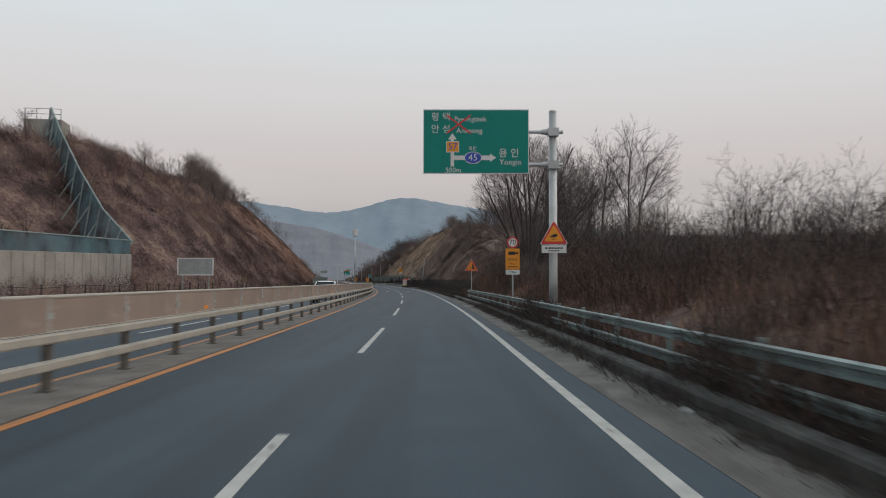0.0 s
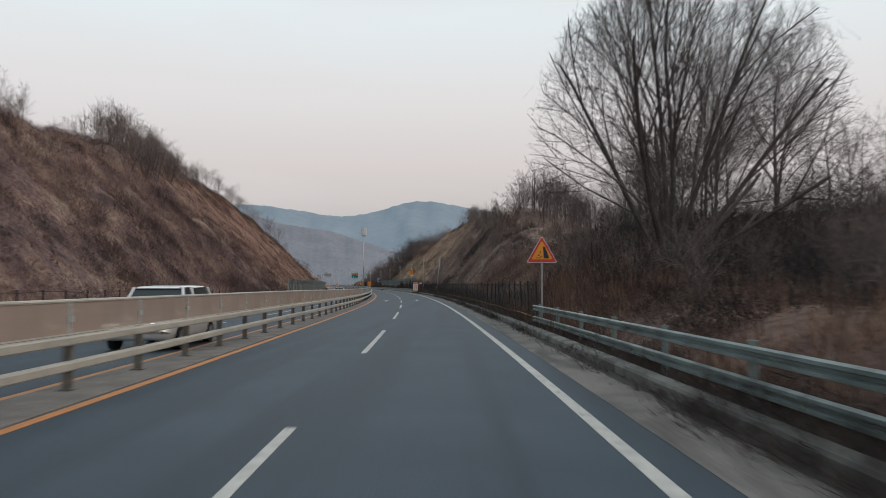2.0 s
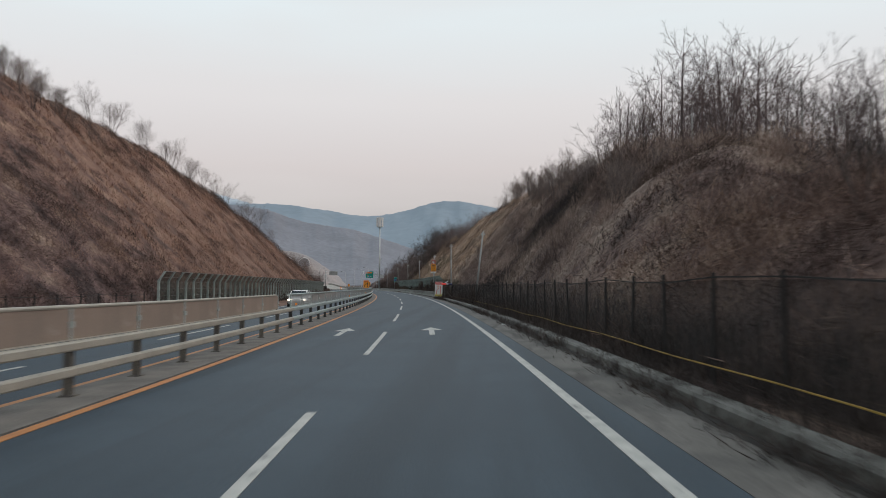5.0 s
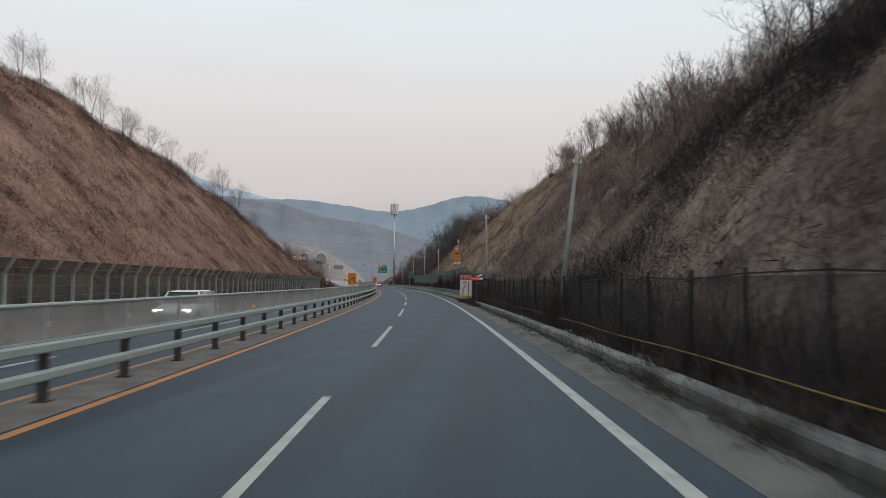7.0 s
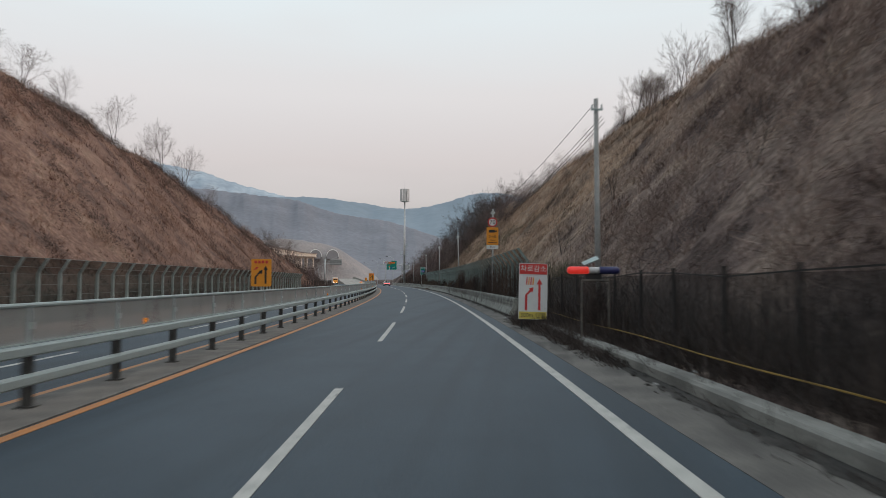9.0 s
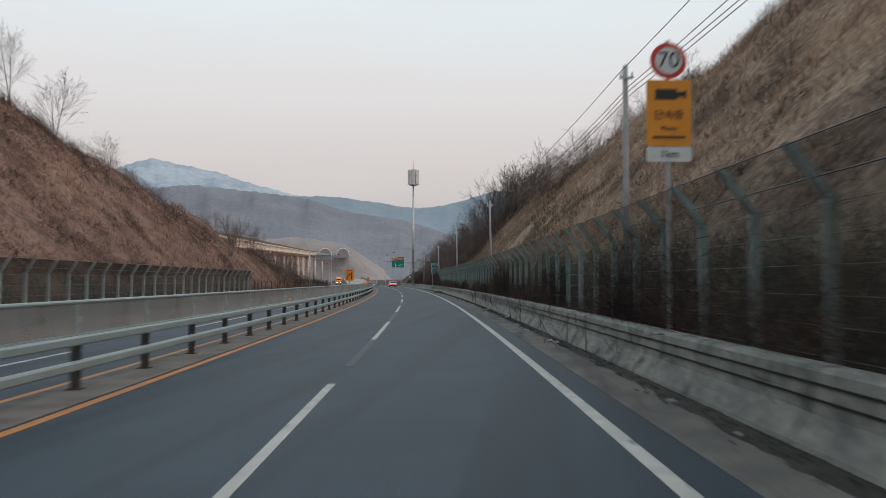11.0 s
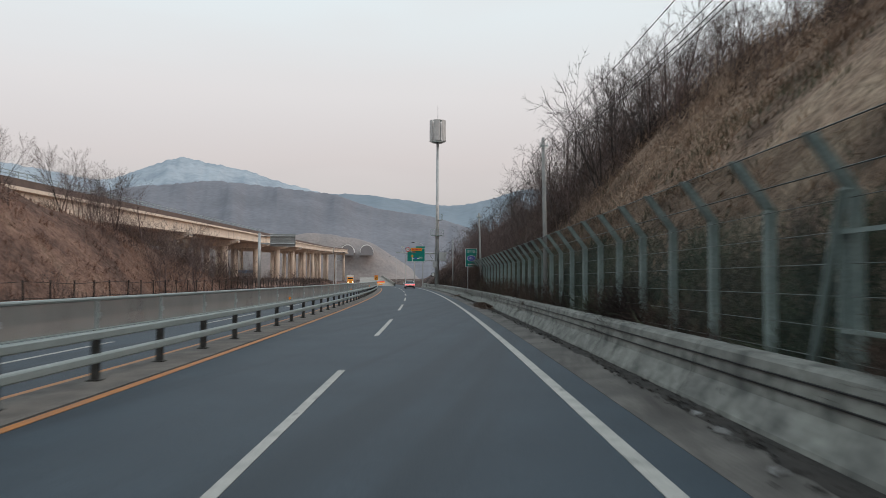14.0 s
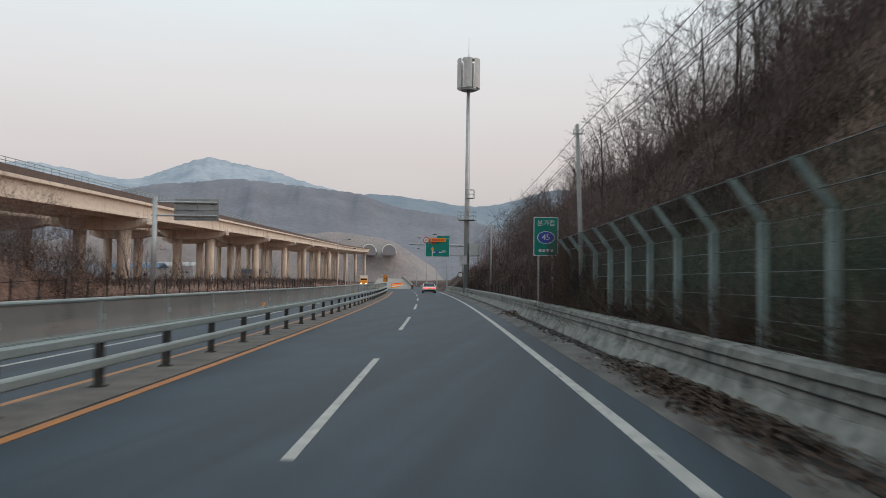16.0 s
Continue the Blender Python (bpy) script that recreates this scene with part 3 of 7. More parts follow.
def ridge(name, mat, ref, far, rows, label, near=0.5, seed=5):
    """A range of hills: its skyline by bearing and height, with spurs that fall towards the valley."""
    w = 420
    az = np.linspace(rows[0][0], rows[-1][0], w)
    elv = np.interp(az, *zip(*rows))
    elv = np.convolve(np.pad(elv, 5, "edge"), np.ones(11) / 11, "valid")
    n = 30
    vs = []
    for k in range(n):
        t = k / (n - 1)
        fr = 1.25 - t * (1.25 - near)
        h = np.where(fr > 1, 1 - (fr - 1) * 1.6, np.clip((fr - near) / (1 - near), 0, 1) ** 1.25)
        d = far * fr
        spur = value_noise(az * 0.9, np.full_like(az, fr * 6.0), seed) - 0.5
        fine = value_noise(az * 4.0 + fr * 9.0, np.full_like(az, fr * 9.0) + az * 0.8, seed + 1) - 0.5
        z = far * np.tan(np.radians(elv)) * h * (1 + 0.12 * spur * (abs(fr - 1) > 0.02) + 0.015 * fine) + far * 0.0009 * (value_noise(az * 11, np.full_like(az, fr * 12.0), seed + 2) - 0.5)
        if k == n - 1:
            z = np.full_like(az, -2.0)
        vs.append(np.stack([ref[0] - d * np.sin(np.radians(az)), ref[1] + d * np.cos(np.radians(az)), z], -1))
    v = np.concatenate(vs)
    f = [(k * w + i, k * w + i + 1, (k + 1) * w + i + 1, (k + 1) * w + i) for k in range(n - 1) for i in range(w - 1)]
    me = bpy.data.meshes.new(name)
    me.from_pydata(v.tolist(), [], f)
    me.materials.append(mat)
    me.polygons.foreach_set("use_smooth", [True] * len(me.polygons))
    return tagged(new(name, me), label, "mountain", kind="structure")


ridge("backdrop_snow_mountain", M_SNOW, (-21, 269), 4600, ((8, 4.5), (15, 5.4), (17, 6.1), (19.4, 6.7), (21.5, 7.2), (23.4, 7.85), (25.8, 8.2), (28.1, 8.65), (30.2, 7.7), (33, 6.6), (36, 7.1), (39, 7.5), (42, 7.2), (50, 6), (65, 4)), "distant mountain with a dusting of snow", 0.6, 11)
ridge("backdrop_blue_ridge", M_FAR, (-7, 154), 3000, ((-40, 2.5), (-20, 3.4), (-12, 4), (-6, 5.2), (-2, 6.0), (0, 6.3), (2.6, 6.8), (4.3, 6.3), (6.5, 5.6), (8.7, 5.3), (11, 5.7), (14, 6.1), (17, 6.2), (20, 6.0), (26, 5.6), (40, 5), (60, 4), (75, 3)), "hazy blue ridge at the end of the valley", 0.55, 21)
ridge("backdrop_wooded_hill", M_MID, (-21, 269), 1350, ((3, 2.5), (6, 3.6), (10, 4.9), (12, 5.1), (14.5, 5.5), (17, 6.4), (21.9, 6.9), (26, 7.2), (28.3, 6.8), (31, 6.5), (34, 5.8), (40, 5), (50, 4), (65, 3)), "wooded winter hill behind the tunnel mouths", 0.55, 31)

# ---- carriageways ----
ROAD_END = 640
road = part("road", sweep(Mesh(), [(-11.9, -0.3), (-11.9, 0.0), (-8, 0.0), (-4.4, 0.0), (-2, 0.0), (0, 0.0), (2, 0.0), (4.36, 0.0), (4.36, -0.3)], -60, ROAD_END, 2.5), M_ASPHALT)
tagged(road, "dark grey asphalt dual carriageway, worn along the wheel tracks", "road", kind="structure")
part("edge_line", sweep(Mesh(), [(-0.09, 0.0), (-0.09, 0.008), (0.09, 0.008), (0.09, 0.0)], -60, 420, step=2.5, side=lambda y: float(np.interp(y, (260, 330), (3.80, 3.68)))), M_WHITE_LINE, road, "white edge line")
part("edge_line", sweep(Mesh(), [(-11.45, 0.0), (-11.45, 0.008), (-11.27, 0.008), (-11.27, 0.0)], -60, 420), M_WHITE_LINE, road, "white edge line")
part("center_line", sweep(Mesh(), [(-3.50, 0.0), (-3.50, 0.008), (-3.32, 0.008), (-3.32, 0.0)], -60, 425), M_ORANGE_LINE, road, "orange centre line")
part("center_line", sweep(Mesh(), [(-4.98, 0.0), (-4.98, 0.008), (-4.82, 0.008), (-4.82, 0.0)], -60, 425), M_ORANGE_LINE, road, "orange centre line")
DASH_START = np.interp(np.arange(-3, 24), (-3, 0, 3, 7, 8, 12, 14, 15, 24), (-41.5, 18.5, 79.6, 156.6, 175.9, 254.9, 292.7, 312.3, 490))
for y in DASH_START:
    y1 = y + 10 * math.cos(radians(turn_at(y)))
    part("lane_dash", sweep(Mesh(), [(-0.07, 0.0), (-0.07, 0.008), (0.07, 0.008), (0.07, 0.0)], y, y1, 5), M_WHITE_LINE, road)
    part("lane_dash", sweep(Mesh(), [(-8.03, 0.0), (-8.03, 0.008), (-7.88, 0.008), (-7.88, 0.0)], y + 7, y1 + 7, 5), M_WHITE_LINE, road)
for a, b in ((228, 254.5), (259, 274)):
    part("worn_line", sweep(Mesh(), [(-0.09, 0.0), (-0.09, 0.004), (0.09, 0.004), (0.09, 0.0)], a, b, 3), M_WORN_LINE, road, "ground-off trace of a lane line")
for u in (-1.7, 1.8):
    head = ((-0.10, 0), (0.10, 0), (0.10, 3.0), (0.42, 3.0), (0, 5.0), (-0.42, 3.0), (-0.10, 3.0))
    arrow = Mesh().add([at(126 + w, u + d, 0.010) for d, w in head] + [at(126 + w, u + d, -0.02) for d, w in head],
                       [(0, 1, 2, 6), (3, 4, 5)] + [((i + 1) % 7, i, i + 7, (i + 1) % 7 + 7) for i in range(7)])
    part("lane_arrow", arrow, M_WHITE_LINE, road, "white straight-ahead arrow")
median = part("median_strip", sweep(Mesh(), [(-4.78, -0.1), (-4.78, 0.02), (-3.55, 0.02), (-3.55, -0.1)], -60, 425), M_MEDIAN)
tagged(median, "rough grey concrete median strip under the guardrail", "median", kind="structure")
gutter = part("pavement_gutter", sweep(Mesh(), [(4.36, -0.2), (4.36, 0.006), (5.40, 0.03), (5.40, -0.2)], -60, 425), M_GUTTER)
tagged(gutter, "pale dusty concrete gutter along the shoulder", "gutter", kind="structure")

# ---- kerb, barrier wall ----
kerb = part("kerb", sweep(Mesh(), [(5.30, -0.1), (5.32, 0.20), (5.36, 0.24), (5.62, 0.24), (5.66, -0.1)], 50, 146, 3), M_KERB)
tagged(kerb, "low stained concrete kerb beside the gutter", "kerb", kind="structure")
kerb_pale = part("kerb_clean", sweep(Mesh(), [(5.30, -0.1), (5.32, 0.20), (5.36, 0.24), (5.62, 0.24), (5.66, -0.1)], 146.02, 207, 3), M_KERB_PALE)
tagged(kerb_pale, "low pale concrete kerb kept free of weeds", "kerb", kind="structure")
kerb_dark = part("kerb_mossy", sweep(Mesh(), [(5.30, -0.1), (5.32, 0.20), (5.36, 0.24), (5.62, 0.24), (5.66, -0.1)], -60, 50, 3), M_KERB_DARK)
tagged(kerb_dark, "low dark mossy concrete kerb below the guardrail", "kerb", kind="structure")
wall = part("wall_barrier", sweep(Mesh(), [(5.28, -0.1), (5.34, 0.10), (5.52, 0.38), (5.59, 0.78), (5.63, 0.82), (5.90, 0.82), (5.93, 0.78), (5.93, -0.1)], 210.8, 432, 3), M_WALL)
tagged(wall, "low concrete barrier wall with black damp stains", "barrier wall", kind="structure")
for z0, u0 in ((0.66, 5.555), (0.51, 5.53)):
    part("cable", sweep(Mesh(), [(u0 - 0.012, z0), (u0 - 0.012, z0 + 0.015), (u0 + 0.02, z0 + 0.015), (u0 + 0.02, z0)], 211, 400, 3), M_GROOVE, wall, "black cable along the wall")

for i in range(36):
    y = 214.5 + 6.0 * i
    part("joint", sweep(Mesh(), [(5.277, 0.0), (5.337, 0.10), (5.517, 0.38), (5.587, 0.78), (5.63, 0.823), (5.90, 0.823), (5.90, 0.72), (5.66, 0.72), (5.40, 0.0)], y, y + 0.035, 1), M_KERB_DARK, wall)
for y0, y1, wide, mat_d in ((-58, 206, 0.34, M_DIRT), (211, 420, 0.40, M_DIRT)):
    strip = Mesh()
    n = int((y1 - y0) / 0.32)
    for i in range(n + 1):
        y = y0 + (y1 - y0) * i / n
        w = wide * (0.30 + 0.5 * float(value_noise(np.float64(y * 0.5), np.float64(3.5), 8)) + 0.6 * float(value_noise(np.float64(y * 2.9), np.float64(7.5), 9)))
        strip.v += [at(y, 5.40, 0.045), at(y, 5.40 - w * 0.5, 0.052), at(y, 5.40 - w, 0.026)]
    for i in range(n):
        for j in range(2):
            a = i * 3 + j
            strip.f.append((a, a + 1, a + 4, a + 3))
    tagged(part("dirt_strip", strip, mat_d), "dark damp dirt gathered along the edge of the gutter", "dirt", kind="stuff")

# ---- guardrail on the median, with a mesh screen above it ----
SPAN = 3.1
BREAK_Y = 131.0
POST_Y = [61.4 + SPAN * i + float(np.interp(61.4 + SPAN * i, (100, 131, 193, 255, 305), (0.0, -1.4, -1.6, -0.65, 1.2))) for i in range(-24, 118)]
rail = thing("median_guardrail", pose(0, 0, 0), "two-bar steel guardrail with posts and a mesh glare screen on the median", "guardrail", kind="structure")
first, last = POST_Y[0] - 1.5, POST_Y[-1] + 1.5


def box_bar(z, near, mat, a, b):
    w = 0.07
    h = 0.075
    prof = [(-4.30 + w + near, z - h), (-4.30 + w + near + 0.02, z - h * 0.67), (-4.30 + w + near + 0.02, z + h * 0.67), (-4.30 + w + near, z + h), (-4.30 + near - w, z + h), (-4.30 + near - w, z - h)]
    part("rail_bar", sweep(Mesh(), prof, a, b, SPAN), mat, rail)


for z in (0.855, 0.44):
    box_bar(z, 0.10, M_RAIL, first, BREAK_Y)
    box_bar(z, 0.10, M_RAIL_FAR, BREAK_Y + 0.02, last)
post_me = Mesh().box((0, 0, 0.46), (0.13, 0.13, 0.94)).box((0, 0, 0.03), (0.24, 0.24, 0.03)).data("post", M_POST)
post_dark_me = Mesh().box((0, 0, 0.46), (0.13, 0.13, 0.94)).box((0, 0, 0.03), (0.24, 0.24, 0.03)).data("post", M_POST_DARK)
stay_me = Mesh().box((0, 0, 1.20), (0.05, 0.06, 0.58)).box((0.03, 0, 1.20), (0.03, 0.14, 0.10)).data("screen_post", M_RAIL_FAR)
panels = {}
for y, y_next in zip(POST_Y, POST_Y[1:]):
    share("post", post_me if y < BREAK_Y else post_dark_me, rail, on_road(y, -4.31, 0.0))
    share("screen_post", stay_me, rail, on_road(y, -4.31, 0.0))
    beige = y < BREAK_Y
    if not (BREAK_Y - 4 < y + SPAN / 2 < BREAK_Y - 1):
        if beige not in panels:
            panels[beige] = Mesh().box((0, SPAN / 2, 1.215), (0.02, SPAN - 0.07, 0.53)).data("screen_panel", M_SCREEN if beige else M_SCREEN_GREY)
        share("screen_panel", panels[beige], rail, on_road(y, -4.31, 0.0) @ Matrix.Diagonal((1, (y_next - y) / SPAN, 1, 1)))
for a, b, mat in ((first, BREAK_Y - 3.2, M_RAIL), (BREAK_Y - 0.6, last, M_RAIL_FAR)):
    part("top_rail", sweep(Mesh(), [(-4.31 + 0.035 * math.cos(k * math.pi / 4), 1.495 + 0.035 * math.sin(k * math.pi / 4)) for k in range(8)], a, b, SPAN), mat, rail, "painted round top rail")
    part("top_rail", sweep(Mesh(), [(-4.335, 0.935), (-4.335, 0.96), (-4.285, 0.96), (-4.285, 0.935)], a, b, SPAN), mat, rail)
refl = Mesh().box((0.02, 0, 1.49), (0.07, 0.04, 0.08)).box((0, 0, 1.44), (0.03, 0.03, 0.05))
refl_me = refl.data("reflector", M_REFLECTOR)
for y in range(20, 420, 28):
    share("reflector", refl_me, rail, on_road(y, -4.20, -0.42))

# ---- wave-beam guardrail on the verge ----
beam = thing("verge_guardrail", pose(0, 0, 0), "galvanised double wave-beam guardrail half hidden by dry brush", "guardrail", kind="structure")
wave = [(0.0, -0.16), (-0.07, -0.13), (-0.07, -0.06), (-0.005, -0.03), (-0.005, 0.03), (-0.07, 0.06), (-0.07, 0.13), (0.0, 0.16), (0.012, 0.16), (-0.058, 0.12), (-0.058, 0.07), (0.007, 0.03), (0.007, -0.03), (-0.058, -0.07), (-0.058, -0.12), (0.012, -0.16)]
for z in (0.83, 0.39):
    part("wave_beam", sweep(Mesh(), [(6.05 + u, z + 0.68 * w) for u, w in wave], -58, 71, 3), M_BEAM, beam)
vpost = Mesh().tube([(0, 0, -0.1), (0, 0, 1.0)], 0.06, 8).data("post", M_BEAM)
for y in range(-58, 72, 4):
    share("post", vpost, beam, on_road(y, 6.14, 0.0))

# ---- fences ----


def tall_fence(y0, y1, u, z0, spacing, reach, height, net, label, name="bent_post_fence", steel=None, wires=7):
    """Net fence on posts whose tips lean over the road."""
    f = thing(name, pose(0, 0, 0), label, "fence", kind="structure")
    s = math.copysign(1, -u)
    h = height
    pm = Mesh()
    w = 0.065
    for (xa, za), (xb, zb) in (((0, -0.1), (0, h - 0.62)), ((0, h - 0.64), (s * reach, h))):
        pm.add([(xa - w, -w, za), (xa + w, -w, za), (xa + w, w, za), (xa - w, w, za), (xb - w, -w, zb), (xb + w, -w, zb), (xb + w, w, zb), (xb - w, w, zb)],
               [(3, 2, 1, 0), (4, 5, 6, 7), (0, 1, 5, 4), (1, 2, 6, 5), (2, 3, 7, 6), (3, 0, 4, 7)])
    me = pm.data("post", steel or M_FENCE)
    n = int((y1 - y0) / spacing) + 1
    for i in range(n):
        y = y0 + i * spacing
        share("post", me, f, on_road(y, u, z0(y), random.uniform(-2, 2)))
    e = y0 + (n - 1) * spacing
    part("net", sweep(Mesh(), [(u - s * 0.07, 0.0), (u - s * 0.07, h - 0.62), (u + s * reach - s * 0.05, h)], y0, e, spacing, closed=False, lift=z0), net, f, "dark wire net")
    for k in range(wires):
        zz = 0.35 + (h - 1.05) * k / (wires - 1)
        part("wire", sweep(Mesh(), [(u + s * 0.06, zz), (u + s * 0.06, zz + 0.010), (u + s * 0.070, zz + 0.005)], y0, e, spacing * 2, lift=z0), M_WIRE, f)
    for t in (0.35, 0.97):
        uu, zz = u + s * (reach * t + 0.03), h - 0.62 + 0.62 * t
        part("wire", sweep(Mesh(), [(uu, zz), (uu, zz + 0.02), (uu + s * 0.015, zz + 0.01)], y0, e, spacing * 2, lift=z0), M_WIRE, f)
    return f


tall_fence(211.2, 335, 6.3, lambda y: 0.10, 2.08, 0.48, 3.16, M_NET, "tall pale green steel fence with inward-bent tips and dark net")
tall_fence(146.85, 287.2, -15.5, lambda y: 0.05, 2.0, 0.40, 2.88, M_NET_LEFT, "tall grey-green steel fence with bent tips below the cut slope", steel=M_FENCE_PALE, wires=5)


def low_fence(y0, y1, u, h, spacing, net, label, yellow=False, rails=(1.0,)):
    f = thing("net_fence", pose(0, 0, 0), label, "fence", kind="structure")
    me = Mesh().box((0, 0, h / 2), (0.055, 0.055, h + 0.1)).data("post", M_FENCE_DARK)
    n = int((y1 - y0) / spacing) + 1
    for i in range(n):
        share("post", me, f, on_road(y0 + i * spacing, u, 0.08, 0) @ pose(0, 0, 0, random.uniform(-2, 2), random.uniform(-3, 3), 0))
    e = y0 + (n - 1) * spacing
    for r in rails:
        part("top_rail", sweep(Mesh(), [(u - 0.012, h * r), (u - 0.012, h * r + 0.024), (u + 0.012, h * r + 0.024), (u + 0.012, h * r)], y0, e, spacing, lift=lambda y: 0.06 * math.sin(y * 0.7)), M_FENCE_DARK, f)
    if net:
        part("net", sweep(Mesh(), [(u + 0.05, 0.0), (u + 0.05, h)], y0, e, spacing, closed=False), net, f, "black net grown over with dead vines")
    if yellow:
        part("cord", sweep(Mesh(), [(u - 0.30, 0.46), (u - 0.30, 0.478), (u - 0.282, 0.478), (u - 0.282, 0.46)], y0, e, 2.0, lift=lambda y: 0.02 * math.sin(y * 0.6)), M_YELLOW, f, "faded yellow cord")
    return f


strut = part("fence_strut", Mesh().tube([(0, 2.0, -0.1), (0, 0.15, 2.25)], 0.055, 8), M_FENCE_PALE)
strut.matrix_basis = on_road(286.9, -15.5, 0.05)
tagged(strut, "slanting grey-green steel strut at the end of the fence", "strut", kind="structure")
gate = thing("fence_gate", on_road(277.3, 6.18, 0.15), "narrow pale steel gate with a leaning brace in the tall fence", "gate")
for x, y0, y1 in ((0.0, -0.5, -0.5), (0.0, 0.5, 0.5)):
    part("gate_post", Mesh().box((x, y0, 1.05), (0.06, 0.06, 2.1)), M_FENCE, gate)
for z in (0.12, 1.0, 2.05):
    part("gate_bar", Mesh().box((0, 0, z), (0.05, 0.94, 0.05)), M_FENCE, gate)
part("brace", Mesh().tube([(-0.05, 1.25, 0.1), (-0.05, 0.35, 2.5)], 0.05, 8), M_FENCE, gate, "leaning steel brace")
low_fence(72, 206, 6.35, 1.80, 2.6, M_NET_BLACK, "dark net fence covered with dead vines", yellow=True)
low_fence(18, 144, -15.2, 1.45, 2.2, None, "low dark brown steel fence along the far verge", rails=(1.0, 0.6))
low_fence(289.6, 420, -15.4, 1.78, 2.2, None, "low dark brown steel fence along the far verge", rails=(1.0, 0.6))
low_fence(336, 420, 6.6, 1.30, 2.4, None, "low dark wire fence above the barrier wall", rails=(1.0, 0.5))

# ---- signs ----


def post_mesh(h, r=0.04, x=0.0, y=0.05, base=-0.1):
    return Mesh().tube([(x, y, base), (x, y, h)], r, 10)


def rim_plate(w, h, z0, y=0.0, thick=0.02, cut=0.03):
    """A plate with clipped corners, its lower edge at z0, centred on x = 0."""
    a, b = w / 2, z0 + h
    return Mesh().plate([(-a + cut, z0), (a - cut, z0), (a, z0 + cut), (a, b - cut), (a - cut, b), (-a + cut, b), (-a, b - cut), (-a, z0 + cut)], y, y + thick)


def disc(r, z, y, thick=0.012, n=28, x=0.0, sx=1.0):
    return Mesh().plate([(x + r * sx * math.cos(2 * math.pi * i / n), z + r * math.sin(2 * math.pi * i / n)) for i in range(n)], y, y + thick)


def triangle(side, z0, y, thick=0.012, cut=0.06, x=0.0):
    h = side * 0.866
    c = cut
    return Mesh().plate([(x - side / 2 + c, z0), (x + side / 2 - c, z0), (x + side / 2 - c * 0.5, z0 + c * 0.866), (x + c * 0.5, z0 + h - c * 0.866), (x - c * 0.5, z0 + h - c * 0.866), (x - side / 2 + c * 0.5, z0 + c * 0.866)], y, y + thick)


def bars(parent, x, z, w, h, mat, n=1, y=-0.012, name="unreadable_writing"):
    m = Mesh()
    for i in range(n):
        m.box((x - w / 2 + (i + 0.5) * w / n, y, z), (w / n * 0.72, 0.006, h))
    return part(name, m, mat, parent)


def warning_triangle(parent, side, z0, scene_kind, y=-0.03):
    plate = part("triangle_plate", triangle(side, z0, y), M_SIGN_WHITE, parent, "white-edged warning triangle")
    part("red_border", triangle(side * 0.95, z0 + side * 0.015, y - 0.006, 0.006), M_RED, plate)
    part("orange_face", triangle(side * 0.70, z0 + side * 0.105, y - 0.012, 0.006), M_ORANGE, plate)
    m = Mesh()
    if scene_kind == "rocks":
        q = side
        m.plate([(0.06 * q, z0 + 0.14 * q), (0.24 * q, z0 + 0.14 * q), (0.10 * q, z0 + 0.50 * q), (0.03 * q, z0 + 0.52 * q)], y - 0.018, y - 0.012)
        for dx, dz, r in ((-0.05, 0.34, 0.02), (-0.10, 0.24, 0.025), (-0.02, 0.20, 0.022), (-0.16, 0.16, 0.02), (-0.07, 0.15, 0.018)):
            m.box((dx * q, y - 0.015, z0 + dz * q), (r * 2 * q, 0.006, r * 1.8 * q))
    else:
        q = side
        m.plate([(-0.16 * q, z0 + 0.26 * q), (0.02 * q, z0 + 0.24 * q), (0.13 * q, z0 + 0.30 * q), (0.12 * q, z0 + 0.36 * q), (0.02 * q, z0 + 0.37 * q), (-0.06 * q, z0 + 0.33 * q)], y - 0.018, y - 0.012)
        m.plate([(-0.14 * q, z0 + 0.20 * q), (-0.02 * q, z0 + 0.17 * q), (0.10 * q, z0 + 0.20 * q), (-0.02 * q, z0 + 0.20 * q)], y - 0.018, y - 0.012)
    part("pictogram", m, M_BLACK, plate)
    return plate


def x_mark(parent, x, z, w, h, y):
    m = Mesh()
    for s in (1, -1):
        t = 0.055
        m.plate([(x - w / 2 - t, z - s * h / 2), (x - w / 2 + t, z - s * h / 2), (x + w / 2 + t, z + s * h / 2), (x + w / 2 - t, z + s * h / 2)][::s], y - 0.004 * (s > 0), y + 0.005)
    return part("red_cross", m, M_RED, parent, "red cross taped over two names")


